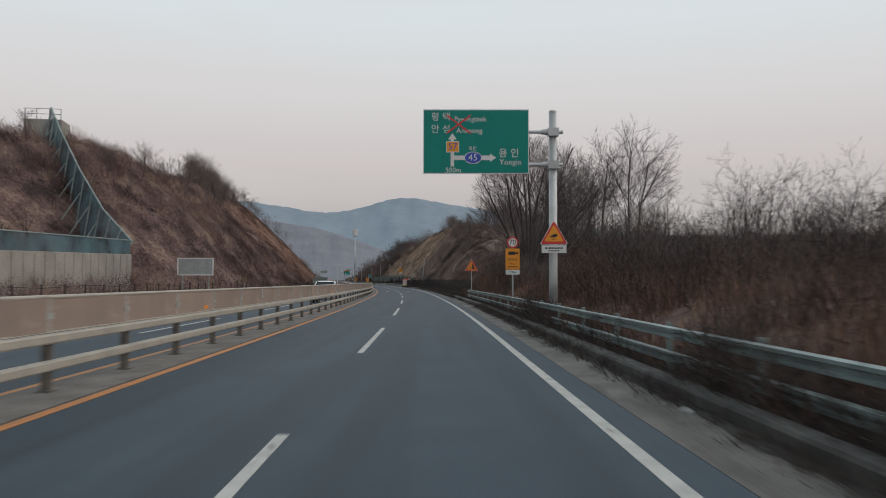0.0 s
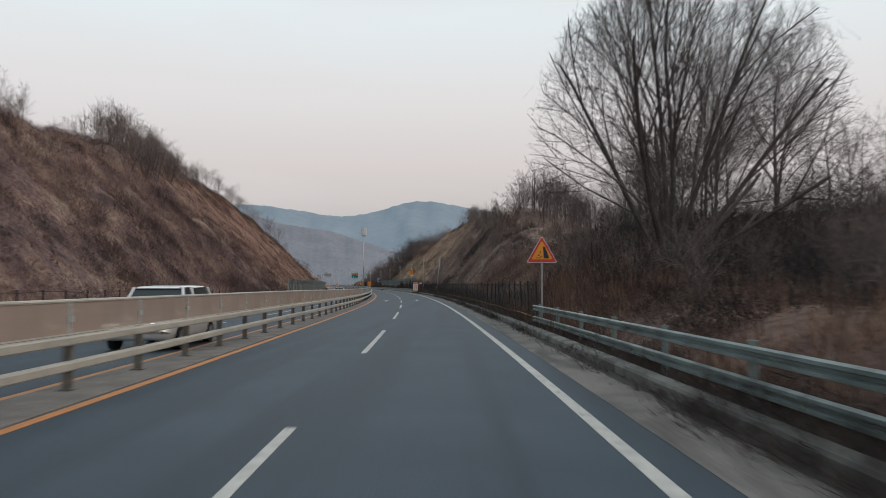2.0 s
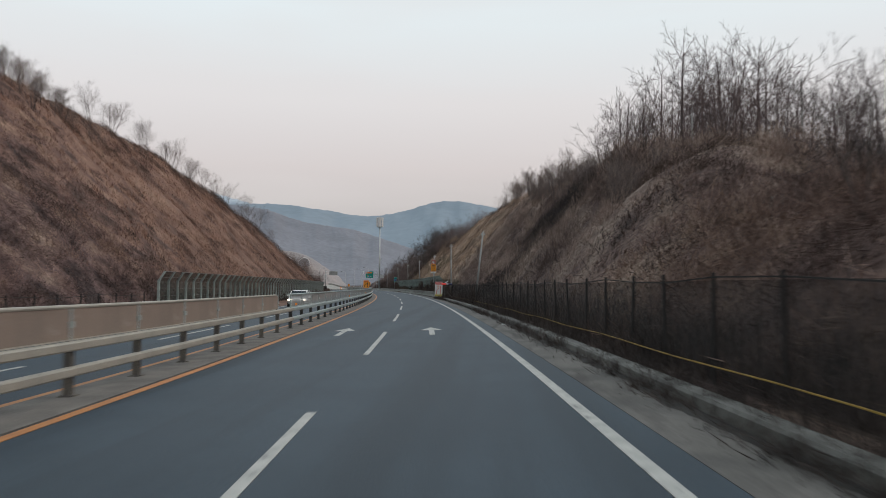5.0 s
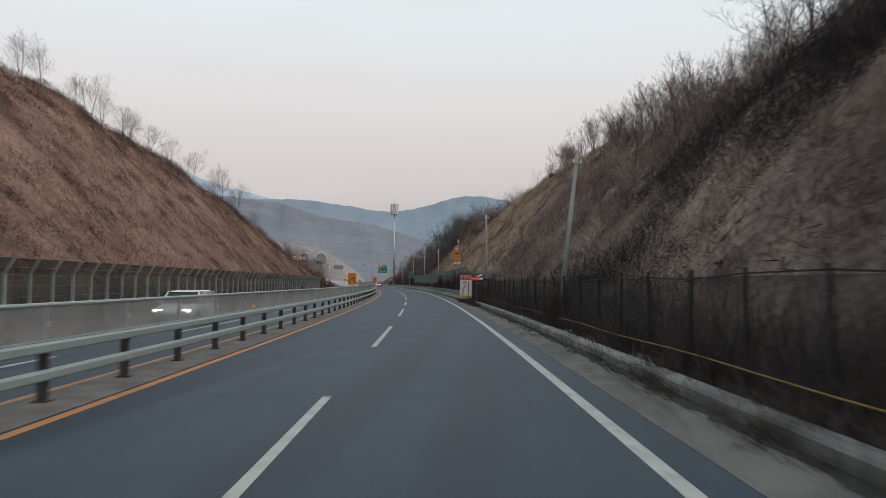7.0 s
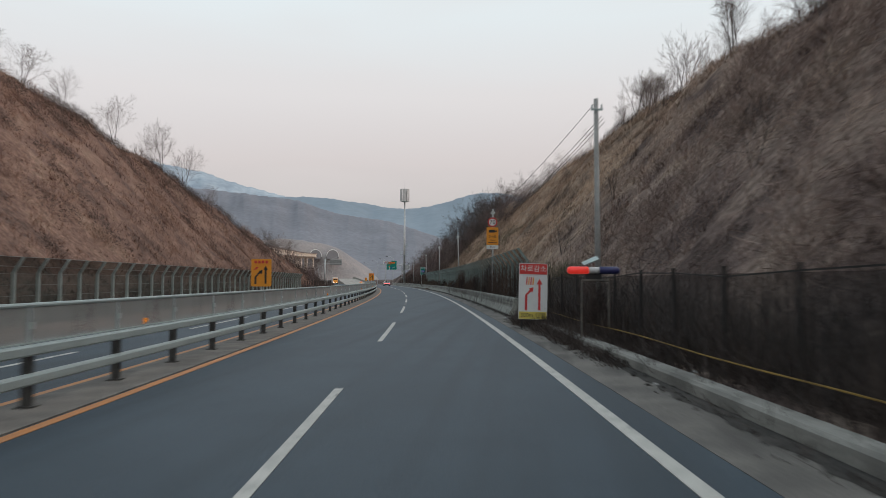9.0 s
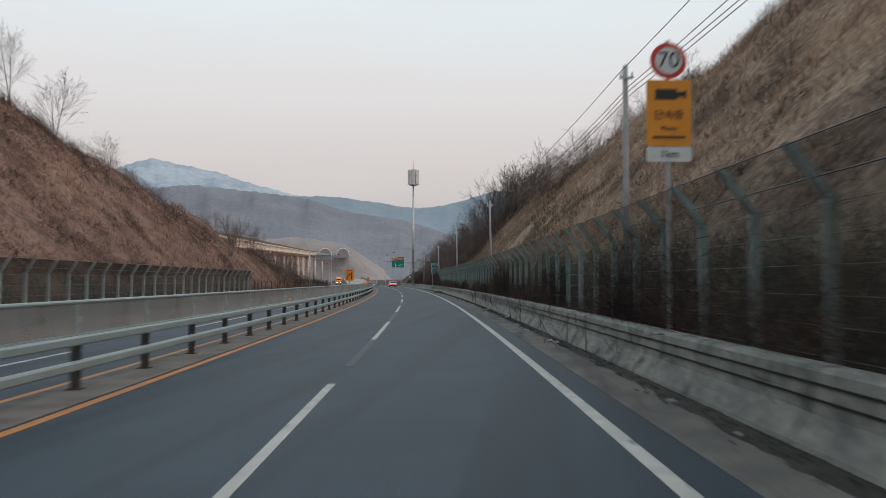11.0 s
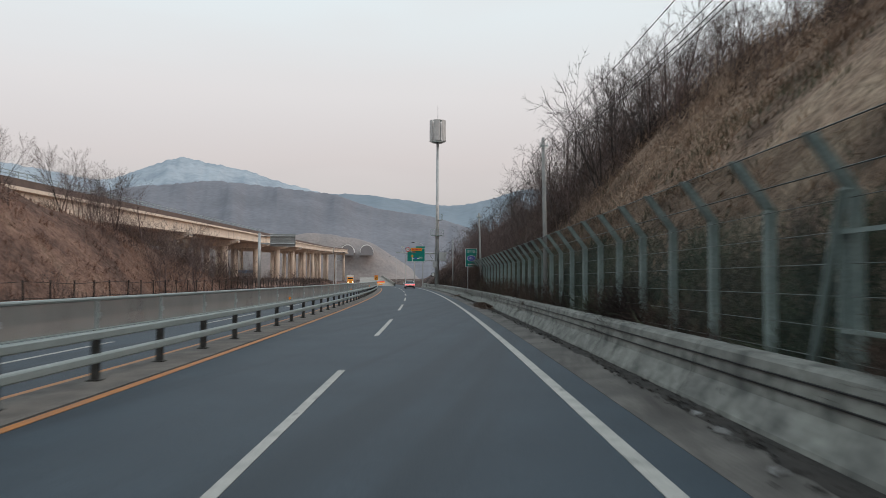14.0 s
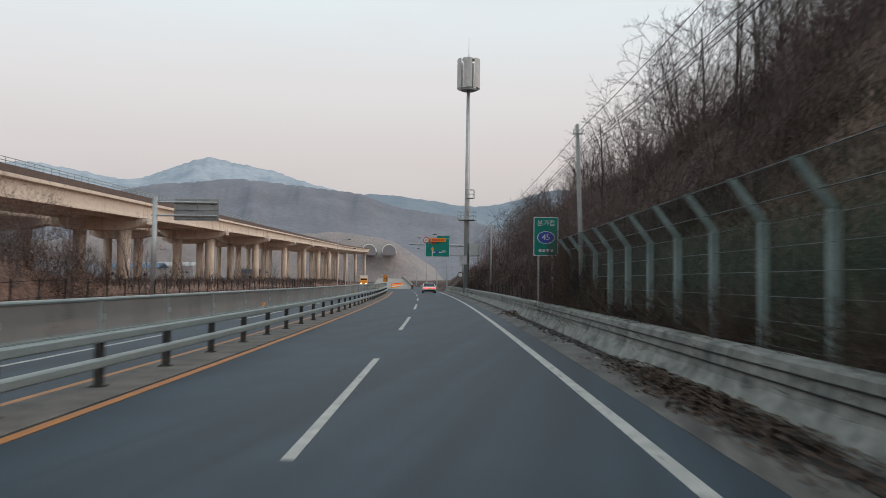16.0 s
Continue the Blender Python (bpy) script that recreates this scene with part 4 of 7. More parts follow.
def direction_sign():
    """Cantilever direction sign on a steel mast."""
    w, h, z0 = 4.54, 2.78, 6.36
    px = 5.60
    g = thing("direction_sign", pose(-0.62, 32.6, 0.30, 0, 0, -0.5), "green road direction sign on a grey cantilever mast", "road sign")
    part("mast", Mesh().tube([(px, 0.25, -0.4), (px, 0.25, 1.5), (px, 0.25, 8.78)], [0.20, 0.185, 0.165], 20), M_POLE, g, "tapered grey steel mast", True)
    part("mast_cap", Mesh().tube([(px, 0.25, 8.78), (px, 0.25, 8.84)], [0.18, 0.15], 20), M_POLE, g)
    for z in (8.18, 6.76):
        arm = part("arm", Mesh().tube([(1.0, 0.12, z - 0.30), (px + 0.42, 0.12, z - 0.30)], 0.075, 12), M_POLE, g)
        part("clamp", Mesh().box((px, 0.14, z - 0.30), (0.46, 0.34, 0.34)).tube([(px - 0.55, 0.12, z - 0.30), (px - 0.25, 0.12, z - 0.30)], [0.09, 0.15], 10), M_POLE, arm)
    zb = z0 - 0.30
    edge = part("sign_edge", Mesh().box((w / 2, 0.02, zb + h / 2), (w, 0.05, h)), M_SIGN_WHITE, g, "pale aluminium sign edge")
    face = part("sign_face", Mesh().box((w / 2, -0.012, zb + h / 2), (w - 0.07, 0.016, h - 0.07)), M_GREEN, g, "green reflective sheet")
    fx = lambda a: a * w
    fz = lambda b: zb + h * (1 - b)
    yy = -0.026
    part("white_stem", Mesh().box((fx(0.275), yy, fz(0.66)), (0.15, 0.008, h * 0.46)), M_SIGN_WHITE, face)
    part("white_stem", Mesh().box((fx(0.46), yy, fz(0.755)), (w * 0.36, 0.008, 0.19)), M_SIGN_WHITE, face)
    part("arrow_head", Mesh().plate([(fx(0.235), fz(0.47)), (fx(0.315), fz(0.47)), (fx(0.275), fz(0.375))], yy - 0.002, yy + 0.006), M_SIGN_WHITE, face)
    part("arrow_head", Mesh().plate([(fx(0.63), fz(0.82)), (fx(0.69), fz(0.755)), (fx(0.63), fz(0.69))], yy - 0.002, yy + 0.006), M_SIGN_WHITE, face)
    part("route_shield", Mesh().box((fx(0.278), yy - 0.006, fz(0.585)), (0.56, 0.01, 0.48)), M_SIGN_WHITE, face)
    part("route_shield", Mesh().box((fx(0.278), yy - 0.012, fz(0.585)), (0.50, 0.01, 0.42)), M_ORANGE, face)
    part("route_oval", disc(0.26, fz(0.755), yy - 0.012, 0.01, 28, fx(0.47), 1.45), M_SIGN_WHITE, face)
    part("route_oval", disc(0.235, fz(0.755), yy - 0.017, 0.01, 28, fx(0.47), 1.47), M_BLUE, face)
    for text, size, mat, a, b, dy in (("평 택", 0.40, M_SIGN_WHITE, 0.165, 0.125, 0), ("안 성", 0.40, M_SIGN_WHITE, 0.165, 0.315, 0), ("Pyeongtaek", 0.30, M_SIGN_WHITE, 0.445, 0.155, 0), ("Anseong", 0.32, M_SIGN_WHITE, 0.435, 0.335, 0),
                                      ("용 인", 0.42, M_SIGN_WHITE, 0.81, 0.69, 0), ("Yongin", 0.34, M_SIGN_WHITE, 0.825, 0.825, 0), ("500m", 0.30, M_SIGN_WHITE, 0.285, 0.95, 0), ("57", 0.40, M_BLUE, 0.278, 0.585, -0.014), ("45", 0.40, M_SIGN_WHITE, 0.47, 0.755, -0.02), ("북진", 0.20, M_SIGN_WHITE, 0.465, 0.615, 0)):
        words(text, size, mat, face, fx(a), fz(b), yy + dy - 0.004)
    x_mark(face, fx(0.335), fz(0.235), 1.02, 0.78, yy - 0.012)
    warn = warning_triangle(g, 1.22, 3.02, "car", 0.02)
    warn.location.x = px
    tab = part("plate", Mesh().box((px, 0.02, 2.82), (1.05, 0.03, 0.33)), M_SIGN_WHITE, g, "white plate under the triangle")
    bars(tab, px, 2.86, 0.78, 0.07, M_BLACK, 6, -0.0)
    bars(tab, px, 2.75, 0.5, 0.05, M_BLACK, 4, -0.0)
    return g


direction_sign()


def camera_sign(m, h, label, last_words, ground_z):
    """Speed-limit disc over an orange camera notice and a white distance plate."""
    g = thing("speed_sign", m, label, "road sign")
    part("post", post_mesh(h + 0.05, 0.045, 0, 0.06, ground_z), M_POLE, g, "grey steel post")
    r = 0.335
    zc = h - r
    face = part("limit_disc", disc(r, zc, 0.0, 0.02), M_RED, g, "red-ringed speed disc")
    part("disc_face", disc(r * 0.74, zc, -0.008, 0.008), M_SIGN_WHITE, face)
    words("70", 0.42, M_BLACK, face, 0, zc, -0.012)
    oz = h - 2 * r - 0.02 - 1.22
    o = part("notice", rim_plate(0.82, 1.22, oz), M_ORANGE, g, "orange camera notice")
    m2 = Mesh().box((-0.05, -0.008, oz + 0.95), (0.40, 0.008, 0.19)).box((0.22, -0.008, oz + 0.95), (0.14, 0.008, 0.09)).box((0.30, -0.008, oz + 0.95), (0.04, 0.008, 0.15))
    part("camera_symbol", m2, M_BLACK, o)
    words("단속중", 0.20, M_BLACK, o, 0, oz + 0.56, -0.006)
    words("Photo", 0.12, M_BLACK, o, 0, oz + 0.32, -0.006)
    bars(o, 0, oz + 0.16, 0.60, 0.05, M_BLACK, 9, -0.008)
    d = part("distance_plate", rim_plate(0.82, 0.27, oz - 0.29), M_SIGN_WHITE, g, "white distance plate")
    words(last_words, 0.20, M_BLACK, d, 0, oz - 0.155, -0.006)
    return g


camera_sign(pose(4.36, 44.38, 0, 0, 0, 0), 4.33, "speed limit disc over an orange camera notice on a post", "300m", -0.2)
camera_sign(pose(*at(226.7, 6.05, 0), 0, 0, turn_at(226.7)), 6.05, "speed limit disc over an orange camera notice on a tall post", "1km", 0.0)

g = thing("warning_sign", pose(3.13, 71.0, 0.0, 0, 0, 2), "red and orange falling rocks warning triangle on a post", "road sign")
part("post", post_mesh(3.4, 0.035, 0, 0.0, -0.1), M_POLE, g, "thin pale post")
warning_triangle(g, 1.28, 2.67, "rocks", -0.05)


def works_sign(y, u, z, label):
    """Orange lane-closing board on the median."""
    g = thing("roadworks_sign", on_road(y, u, 0.0), label, "road sign")
    part("post", post_mesh(z, 0.04, 0.0, 0.06, 0.0), M_POLE, g)
    b = part("board", rim_plate(0.72, 0.98, z - 0.98), M_ORANGE, g, "orange board")
    zt = z - 0.98
    part("arrow", Mesh().box((0.16, -0.006, zt + 0.36), (0.07, 0.008, 0.52)).plate([(0.08, zt + 0.60), (0.24, zt + 0.60), (0.16, zt + 0.74)], -0.010, -0.002), M_BLACK, b)
    part("arrow", Mesh().box((-0.20, -0.006, zt + 0.22), (0.07, 0.008, 0.26)).plate([(-0.235, zt + 0.34), (-0.165, zt + 0.34), (0.0, zt + 0.50), (-0.05, zt + 0.55)], -0.010, -0.002).plate([(-0.09, zt + 0.54), (0.03, zt + 0.43), (0.05, zt + 0.60)], -0.010, -0.002), M_BLACK, b)
    part("hatching", Mesh().plate([(-0.26, zt + 0.60), (-0.16, zt + 0.60), (-0.08, zt + 0.70), (-0.18, zt + 0.70)], -0.010, -0.002), M_RED, b)
    bars(b, 0, zt + 0.87, 0.52, 0.10, M_RED, 4, -0.006)
    return g


works_sign(200.0, -4.55, 2.62, "orange lane closing board on the median guardrail")
works_sign(277.3, -4.52, 2.80, "orange lane closing board on the median guardrail")
works_sign(416.0, -4.40, 2.60, "orange lane closing board on the median guardrail")


def merge_board():
    """White lane-reduction board that leans on the kerb."""
    g = thing("lane_reduction_sign", pose(-8.62, 200.2, 0.0, 0, 0, 8) @ pose(0, 0, 0, -4, 1.5, 0), "white lane reduction board with red arrows propped beside the road", "road sign")
    w, h, z0 = 1.0, 1.95, 0.42
    b = part("board", rim_plate(w, h, z0, 0, 0.03), M_SIGN_WHITE, g, "dirty white board")
    part("red_band", Mesh().box((0, -0.008, z0 + h - 0.20), (w - 0.04, 0.01, 0.36)), M_RED, b)
    words("차로감소", 0.25, M_SIGN_WHITE, b, 0, z0 + h - 0.20, -0.016)
    part("yellow_band", Mesh().box((0, -0.008, z0 + 0.14), (w - 0.04, 0.01, 0.25)), M_YELLOW_SIGN, b)
    words("300m 전방", 0.20, M_BLACK, b, 0, z0 + 0.14, -0.016)
    part("arrow", Mesh().box((0.22, -0.008, z0 + 0.78), (0.08, 0.008, 0.92)).plate([(0.12, z0 + 1.22), (0.32, z0 + 1.22), (0.22, z0 + 1.42)], -0.012, -0.004), M_RED, b)
    part("arrow", Mesh().box((-0.24, -0.008, z0 + 0.58), (0.08, 0.008, 0.54)).plate([(-0.28, z0 + 0.84), (-0.20, z0 + 0.84), (-0.05, z0 + 0.98), (-0.11, z0 + 1.03)], -0.012, -0.004).plate([(-0.15, z0 + 1.07), (-0.02, z0 + 0.92), (0.02, z0 + 1.12)], -0.012, -0.004), M_RED, b)
    for i in range(4):
        x = -0.26 + i * 0.075
        part("stripe", Mesh().plate([(x, z0 + 1.20), (x + 0.04, z0 + 1.20), (x + 0.07, z0 + 1.46), (x + 0.03, z0 + 1.46)], -0.012, -0.002), M_ORANGE if i % 2 else M_RED, b)
    for x in (-0.38, 0.38):
        part("leg", Mesh().tube([(x, 0.05, 0.0), (x, 0.05, 0.7)], 0.025, 8), M_TRIM, g)
    part("stay", Mesh().tube([(0, 0.05, 1.7), (0, 0.75, 0.1)], 0.02, 8), M_TRIM, g)
    return g


merge_board()

g = thing("warning_light_stand", pose(*at(193.4, 5.45, 0.05), 0, 0, turn_at(193)) @ Matrix.Diagonal((0.82, 0.9, 0.97, 1)), "red and white police-style warning light bar on a rusty frame", "warning light")
for x in (-0.1, 0.75):
    part("upright", Mesh().tube([(x, 0, 0.0), (x, 0, 1.72)], 0.03, 8), M_POST, g)
part("crossbar", Mesh().tube([(-0.1, 0, 1.70), (0.75, 0, 1.70)], 0.03, 8), M_POST, g)
part("red_tube", Mesh().tube([(-0.55, -0.03, 1.97), (-0.48, -0.03, 1.97), (0.08, -0.03, 1.97), (0.12, -0.03, 1.97)], [0.06, 0.10, 0.10, 0.07], 14), M_LAMP_RED, g, "glowing red light tube", True)
part("white_tube", Mesh().tube([(0.12, -0.03, 1.97), (0.45, -0.03, 1.97)], 0.085, 14), M_SIGN_WHITE, g, "white middle housing", True)
part("blue_tube", Mesh().tube([(0.45, -0.03, 1.97), (1.02, -0.03, 1.97), (1.08, -0.03, 1.97)], [0.10, 0.10, 0.06], 14), M_BLUE_LAMP, g, "unlit dark blue tube", True)
part("bracket", Mesh().box((0.28, 0.02, 1.82), (0.5, 0.06, 0.2)), M_TRIM, g)
part("solar_panel", Mesh().box((0.2, 0.1, 2.22), (0.5, 0.3, 0.03), turn=Euler((0.3, -0.35, 0)).to_matrix()).tube([(0.25, 0.1, 1.9), (0.22, 0.1, 2.2)], 0.02, 6), M_GALV, g, "small tilted solar panel")

# small green junction sign
g = thing("junction_sign", pose(*at(338.1, 4.35, 0), 0, 0, turn_at(338)), "green junction sign with a blue route oval on posts", "road sign")
g.matrix_basis = pose(-29.85, 338.1, 0.0, 0, 0, turn_at(338))
for x in (-0.3, 0.3):
    part("post", post_mesh(4.4, 0.04, x, 0.06, 0.0), M_POLE, g)
b = part("board", rim_plate(1.06, 1.66, 2.88), M_SIGN_WHITE, g, "white-edged board")
fc = part("board_face", rim_plate(0.99, 1.59, 2.915, -0.008, 0.008), M_GREEN, b, "green sheet")
words("분기점", 0.28, M_SIGN_WHITE, fc, 0, 4.26, -0.014)
part("route_oval", disc(0.27, 3.66, -0.018, 0.01, 28, 0, 1.4), M_SIGN_WHITE, fc)
part("route_oval", disc(0.24, 3.66, -0.024, 0.01, 28, 0, 1.42), M_BLUE, fc)
words("45", 0.36, M_SIGN_WHITE, fc, 0, 3.66, -0.03)
bars(fc, 0, 3.10, 0.66, 0.12, M_SIGN_WHITE, 4, -0.014)

# back of the cantilever sign for the other carriageway
g = thing("sign_back", on_road(347, -15.6, 0.0), "grey back of a cantilever road sign on a mast", "road sign")
part("mast", Mesh().tube([(0, 0, -0.1), (0, 0, 6.9)], [0.17, 0.14], 16), M_POLE, g, "grey steel mast", True)
part("arm", Mesh().tube([(-0.2, 0, 6.55), (3.7, 0, 6.55)], 0.06, 10), M_POLE, g)
part("arm", Mesh().tube([(-0.2, 0, 5.75), (3.7, 0, 5.75)], 0.06, 10), M_POLE, g)
pb = part("panel", Mesh().box((2.45, 0.14, 6.12), (2.66, 0.04, 1.32)), M_SIGN_BACK, g, "bare aluminium sign back")
for z in (5.60, 6.12, 6.64):
    part("stiffener", Mesh().box((2.45, 0.10, z), (2.66, 0.06, 0.07)), M_SIGN_BACK, pb)
for x in (1.15, 2.45, 3.75):
    part("stiffener", Mesh().box((x, 0.09, 6.12), (0.06, 0.05, 1.32)), M_SIGN_BACK, pb)

# ---- gantry with direction sign, camera and message board ----
GY = 401.6
g = thing("gantry_sign", on_road(GY, 0.0, 0.0), "green direction sign, message board and camera on a long mast arm", "road sign")
part("mast", Mesh().tube([(6.3, 0.2, -0.1), (6.3, 0.2, 8.0)], [0.22, 0.17], 14), M_POLE, g, "grey steel mast", True)
part("arm", Mesh().tube([(6.3, 0.2, 6.35), (-1.0, 0.2, 6.45)], [0.14, 0.09], 10), M_POLE, g)
part("arm", Mesh().tube([(6.3, 0.2, 5.1), (1.2, 0.2, 5.1)], [0.08, 0.06], 8), M_POLE, g)
part("brace", Mesh().tube([(6.3, 0.2, 4.4), (4.9, 0.2, 6.3)], 0.06, 8), M_POLE, g)
part("sign_edge", Mesh().box((2.6, 0.06, 6.05), (3.12, 0.05, 2.35)), M_SIGN_WHITE, g)
fc = part("sign_face", Mesh().box((2.6, 0.025, 6.05), (3.02, 0.02, 2.25)), M_GREEN, g, "green reflective sheet")
part("top_tab", Mesh().box((3.35, 0.06, 7.40), (1.6, 0.05, 0.34)), M_GREEN, g, "small green exit tab")
words("평택", 0.34, M_SIGN_WHITE, fc, 1.6, 6.65, 0.008)
words("용인", 0.34, M_SIGN_WHITE, fc, 3.45, 5.55, 0.008)
part("white_stem", Mesh().box((1.95, 0.01, 5.5), (0.12, 0.01, 1.2)), M_SIGN_WHITE, fc)
part("white_stem", Mesh().box((2.6, 0.01, 5.45), (1.2, 0.01, 0.13)), M_SIGN_WHITE, fc)
part("route_oval", disc(0.17, 5.45, -0.002, 0.01, 20, 2.55, 1.4), M_BLUE, fc)
part("route_shield", Mesh().box((1.95, 0.002, 5.85), (0.36, 0.012, 0.32)), M_ORANGE, fc)
x_mark(fc, 2.15, 6.60, 0.7, 0.45, -0.004)
vb = part("message_board", Mesh().box((2.65, -0.05, 7.02), (1.95, 0.12, 0.52)), M_ORANGE, g, "orange lit message board")
bars(vb, 2.65, 7.02, 1.6, 0.26, M_RED, 7, -0.118)
ds = part("limit_disc", disc(0.40, 7.0, -0.04, 0.03, 24, 1.15), M_RED, g, "red-ringed speed disc")
part("disc_face", disc(0.30, 7.0, -0.05, 0.01, 24, 1.15), M_SIGN_WHITE, ds)
words("70", 0.36, M_BLACK, ds, 1.15, 7.0, -0.055)
part("camera_box", Mesh().box((0.25, 0.1, 7.45), (0.5, 0.7, 0.24)).tube([(0.25, 0.2, 6.4), (0.25, 0.2, 7.4)], 0.05, 8), M_SIGN_WHITE, g, "white speed camera housing")
part("no_entry_disc", disc(0.35, 2.6, 0.0, 0.03, 24, 5.6), M_TRIM, g)
part("disc_face", disc(0.27, 2.6, -0.012, 0.012, 24, 5.6), M_SIGN_WHITE, g)

# ---- telephone mast ----
g = thing("phone_mast", pose(-42.55, 395.4, 0.0), "tall slim phone mast with a drum of white antenna panels", "phone mast")
part("mast", Mesh().tube([(0, 0, -0.1), (0, 0, 12), (0, 0, 26.0)], [0.36, 0.28, 0.20], 16), M_POLE, g, "galvanised tapered mast", True)
part("spike", Mesh().tube([(0, 0, 28.2), (0, 0, 29.3), (0, 0, 31.0)], [0.06, 0.035, 0.012], 6), M_POLE, g)
part("collar", Mesh().tube([(0, 0, 24.55), (0, 0, 24.75)], [0.95, 0.95], 20), M_GALV, g)
part("collar", Mesh().tube([(0, 0, 28.25), (0, 0, 28.35)], [0.8, 0.8], 20), M_GALV, g)
part("core", Mesh().tube([(0, 0, 24.6), (0, 0, 28.4)], 0.16, 10), M_POLE, g)
for k in range(6):
    m = Mesh()
    a0 = 2 * math.pi * k / 6 + 0.2
    n = 6
    arc = [a0 + 0.80 * i / (n - 1) for i in range(n)]
    vs = [(1.36 * math.cos(a), 1.36 * math.sin(a), z) for z in (24.75, 28.25) for a in arc] + [(1.28 * math.cos(a), 1.28 * math.sin(a), z) for z in (24.75, 28.25) for a in arc]
    fs = []
    for i in range(n - 1):
        fs += [(i, i + 1, n + i + 1, n + i), (2 * n + i + 1, 2 * n + i, 3 * n + i, 3 * n + i + 1), (n + i, n + i + 1, 3 * n + i + 1, 3 * n + i), (i + 1, i, 2 * n + i, 2 * n + i + 1)]
    fs += [(0, n, 3 * n, 2 * n), (n - 1, 3 * n - 1, 4 * n - 1, 2 * n - 1)]
    m.add(vs, fs)
    part("antenna_panel", m, M_ANT, g, "white curved antenna panel")
    am = a0 + 0.4
    part("strut", Mesh().tube([(0.15 * math.cos(am), 0.15 * math.sin(am), 24.9), (1.28 * math.cos(am), 1.28 * math.sin(am), 24.9)], 0.03, 6), M_GALV, g)
for zp, r in ((9.0, 0.95), (11.6, 0.45)):
    pl = part("platform", Mesh().box((0.35 if r < 0.6 else 0, 0, zp), (2 * r, 2 * r, 0.08)), M_GALV, g, "small steel work platform")
    cx = 0.35 if r < 0.6 else 0
    m = Mesh()
    for sx, sy in ((-1, -1), (1, -1), (1, 1), (-1, 1)):
        m.tube([(cx + sx * r, sy * r, zp), (cx + sx * r, sy * r, zp + 1.0)], 0.025, 6)
        for zz in (0.5, 1.0):
            m.tube([(cx + sx * r, sy * r, zp + zz), (cx - sy * r, sx * r, zp + zz)], 0.02, 6)
    part("railing", m, M_GALV, pl)
part("cabinet", Mesh().box((1.0, -0.4, 5.5), (1.1, 0.9, 1.4)).box((-0.2, -0.6, 4.2), (0.8, 0.6, 1.0)), M_POLE, g, "grey equipment boxes")

# ---- utility poles and wires ----


def utility_pole(y, u, top, lean=0.0, arms=True, base=None, label="weathered concrete utility pole beside the slope"):
    b = float(ground(y, u)) - 0.3 if base is None else base
    g = thing("utility_pole", pose(*at(y, u, b), 0, lean, turn_at(y)), label, "utility pole", "utility poles")
    h = top - b
    part("shaft", Mesh().tube([(0, 0, 0), (0, 0, h)], [0.098, 0.065], 12), M_CONC_POLE, g, "", True)
    if arms:
        part("crossarm", Mesh().box((0, -0.12, h - 0.35), (0.34, 0.05, 0.05)), M_GALV, g)
        for x in (-0.14, 0.14):
            part("insulator", Mesh().tube([(x, -0.12, h - 0.32), (x, -0.12, h - 0.20)], [0.035, 0.025], 8), M_SIGN_WHITE, g)
    return Vector(at(y, u, top))


tops = [utility_pole(y, u, z, ln) for y, u, z, ln in ((163.8, 6.20, 6.45, 6.2), (196.2, 6.40, 7.05, -0.5), (232, 6.6, 7.1, 0), (267.4, 6.55, 7.3, -1.5), (299.6, 6.27, 7.3, -1), (331.7, 6.3, 7.1, -2), (379, 7.0, 7.4, 0), (420, 7.2, 7.4, 0))]
for y, u, t in ((158, 22.4, 15.6), (153.6, 28.5, 16.6)):
    utility_pole(y, u, t, 0, False, None, "pale slim utility pole standing on the hillside")
for a, b in zip(tops[1:], tops[2:]):
    for dx, dz, sag in ((-0.14, -0.18, 0.30), (0.10, -0.52, 0.42), (0.14, -0.60, 0.50), (0.18, -0.70, 0.46)):
        m = Mesh()
        pts = []
        for i in range(11):
            t = i / 10
            p = a.lerp(b, t)
            pts.append((p.x + dx, p.y, p.z + dz - 4 * t * (1 - t) * sag))
        m.tube(pts, 0.009, 5)
        tagged(part("power_line", m, M_GROOVE), "thin black power line between utility poles", "cable", "power lines")

# ---- viaduct, tunnel mouths, far end of the road ----
VIA_STEP = 51.6


def via_x(y):
    return -98.0 - 0.2403 * (y - 416) + 0.0003 * max(0.0, y - 760) ** 2


def via_z(y):
    return 11.0 + 0.0271 * (y - 416)


def via_sweep(profile, y0, y1, step=12.0):
    m = Mesh()
    n = int((y1 - y0) / step) + 1
    k = len(profile)
    for i in range(n):
        y = y0 + (y1 - y0) * i / (n - 1)
        for u, z in profile:
            m.v.append((via_x(y) + u, y, via_z(y) + z))
    for i in range(n - 1):
        for j in range(k):
            a, b = i * k, (i + 1) * k
            m.f.append((a + j, a + (j + 1) % k, b + (j + 1) % k, b + j))
    m.f.append(tuple(range(k - 1, -1, -1)))
    m.f.append(tuple(range((n - 1) * k, n * k)))
    return m


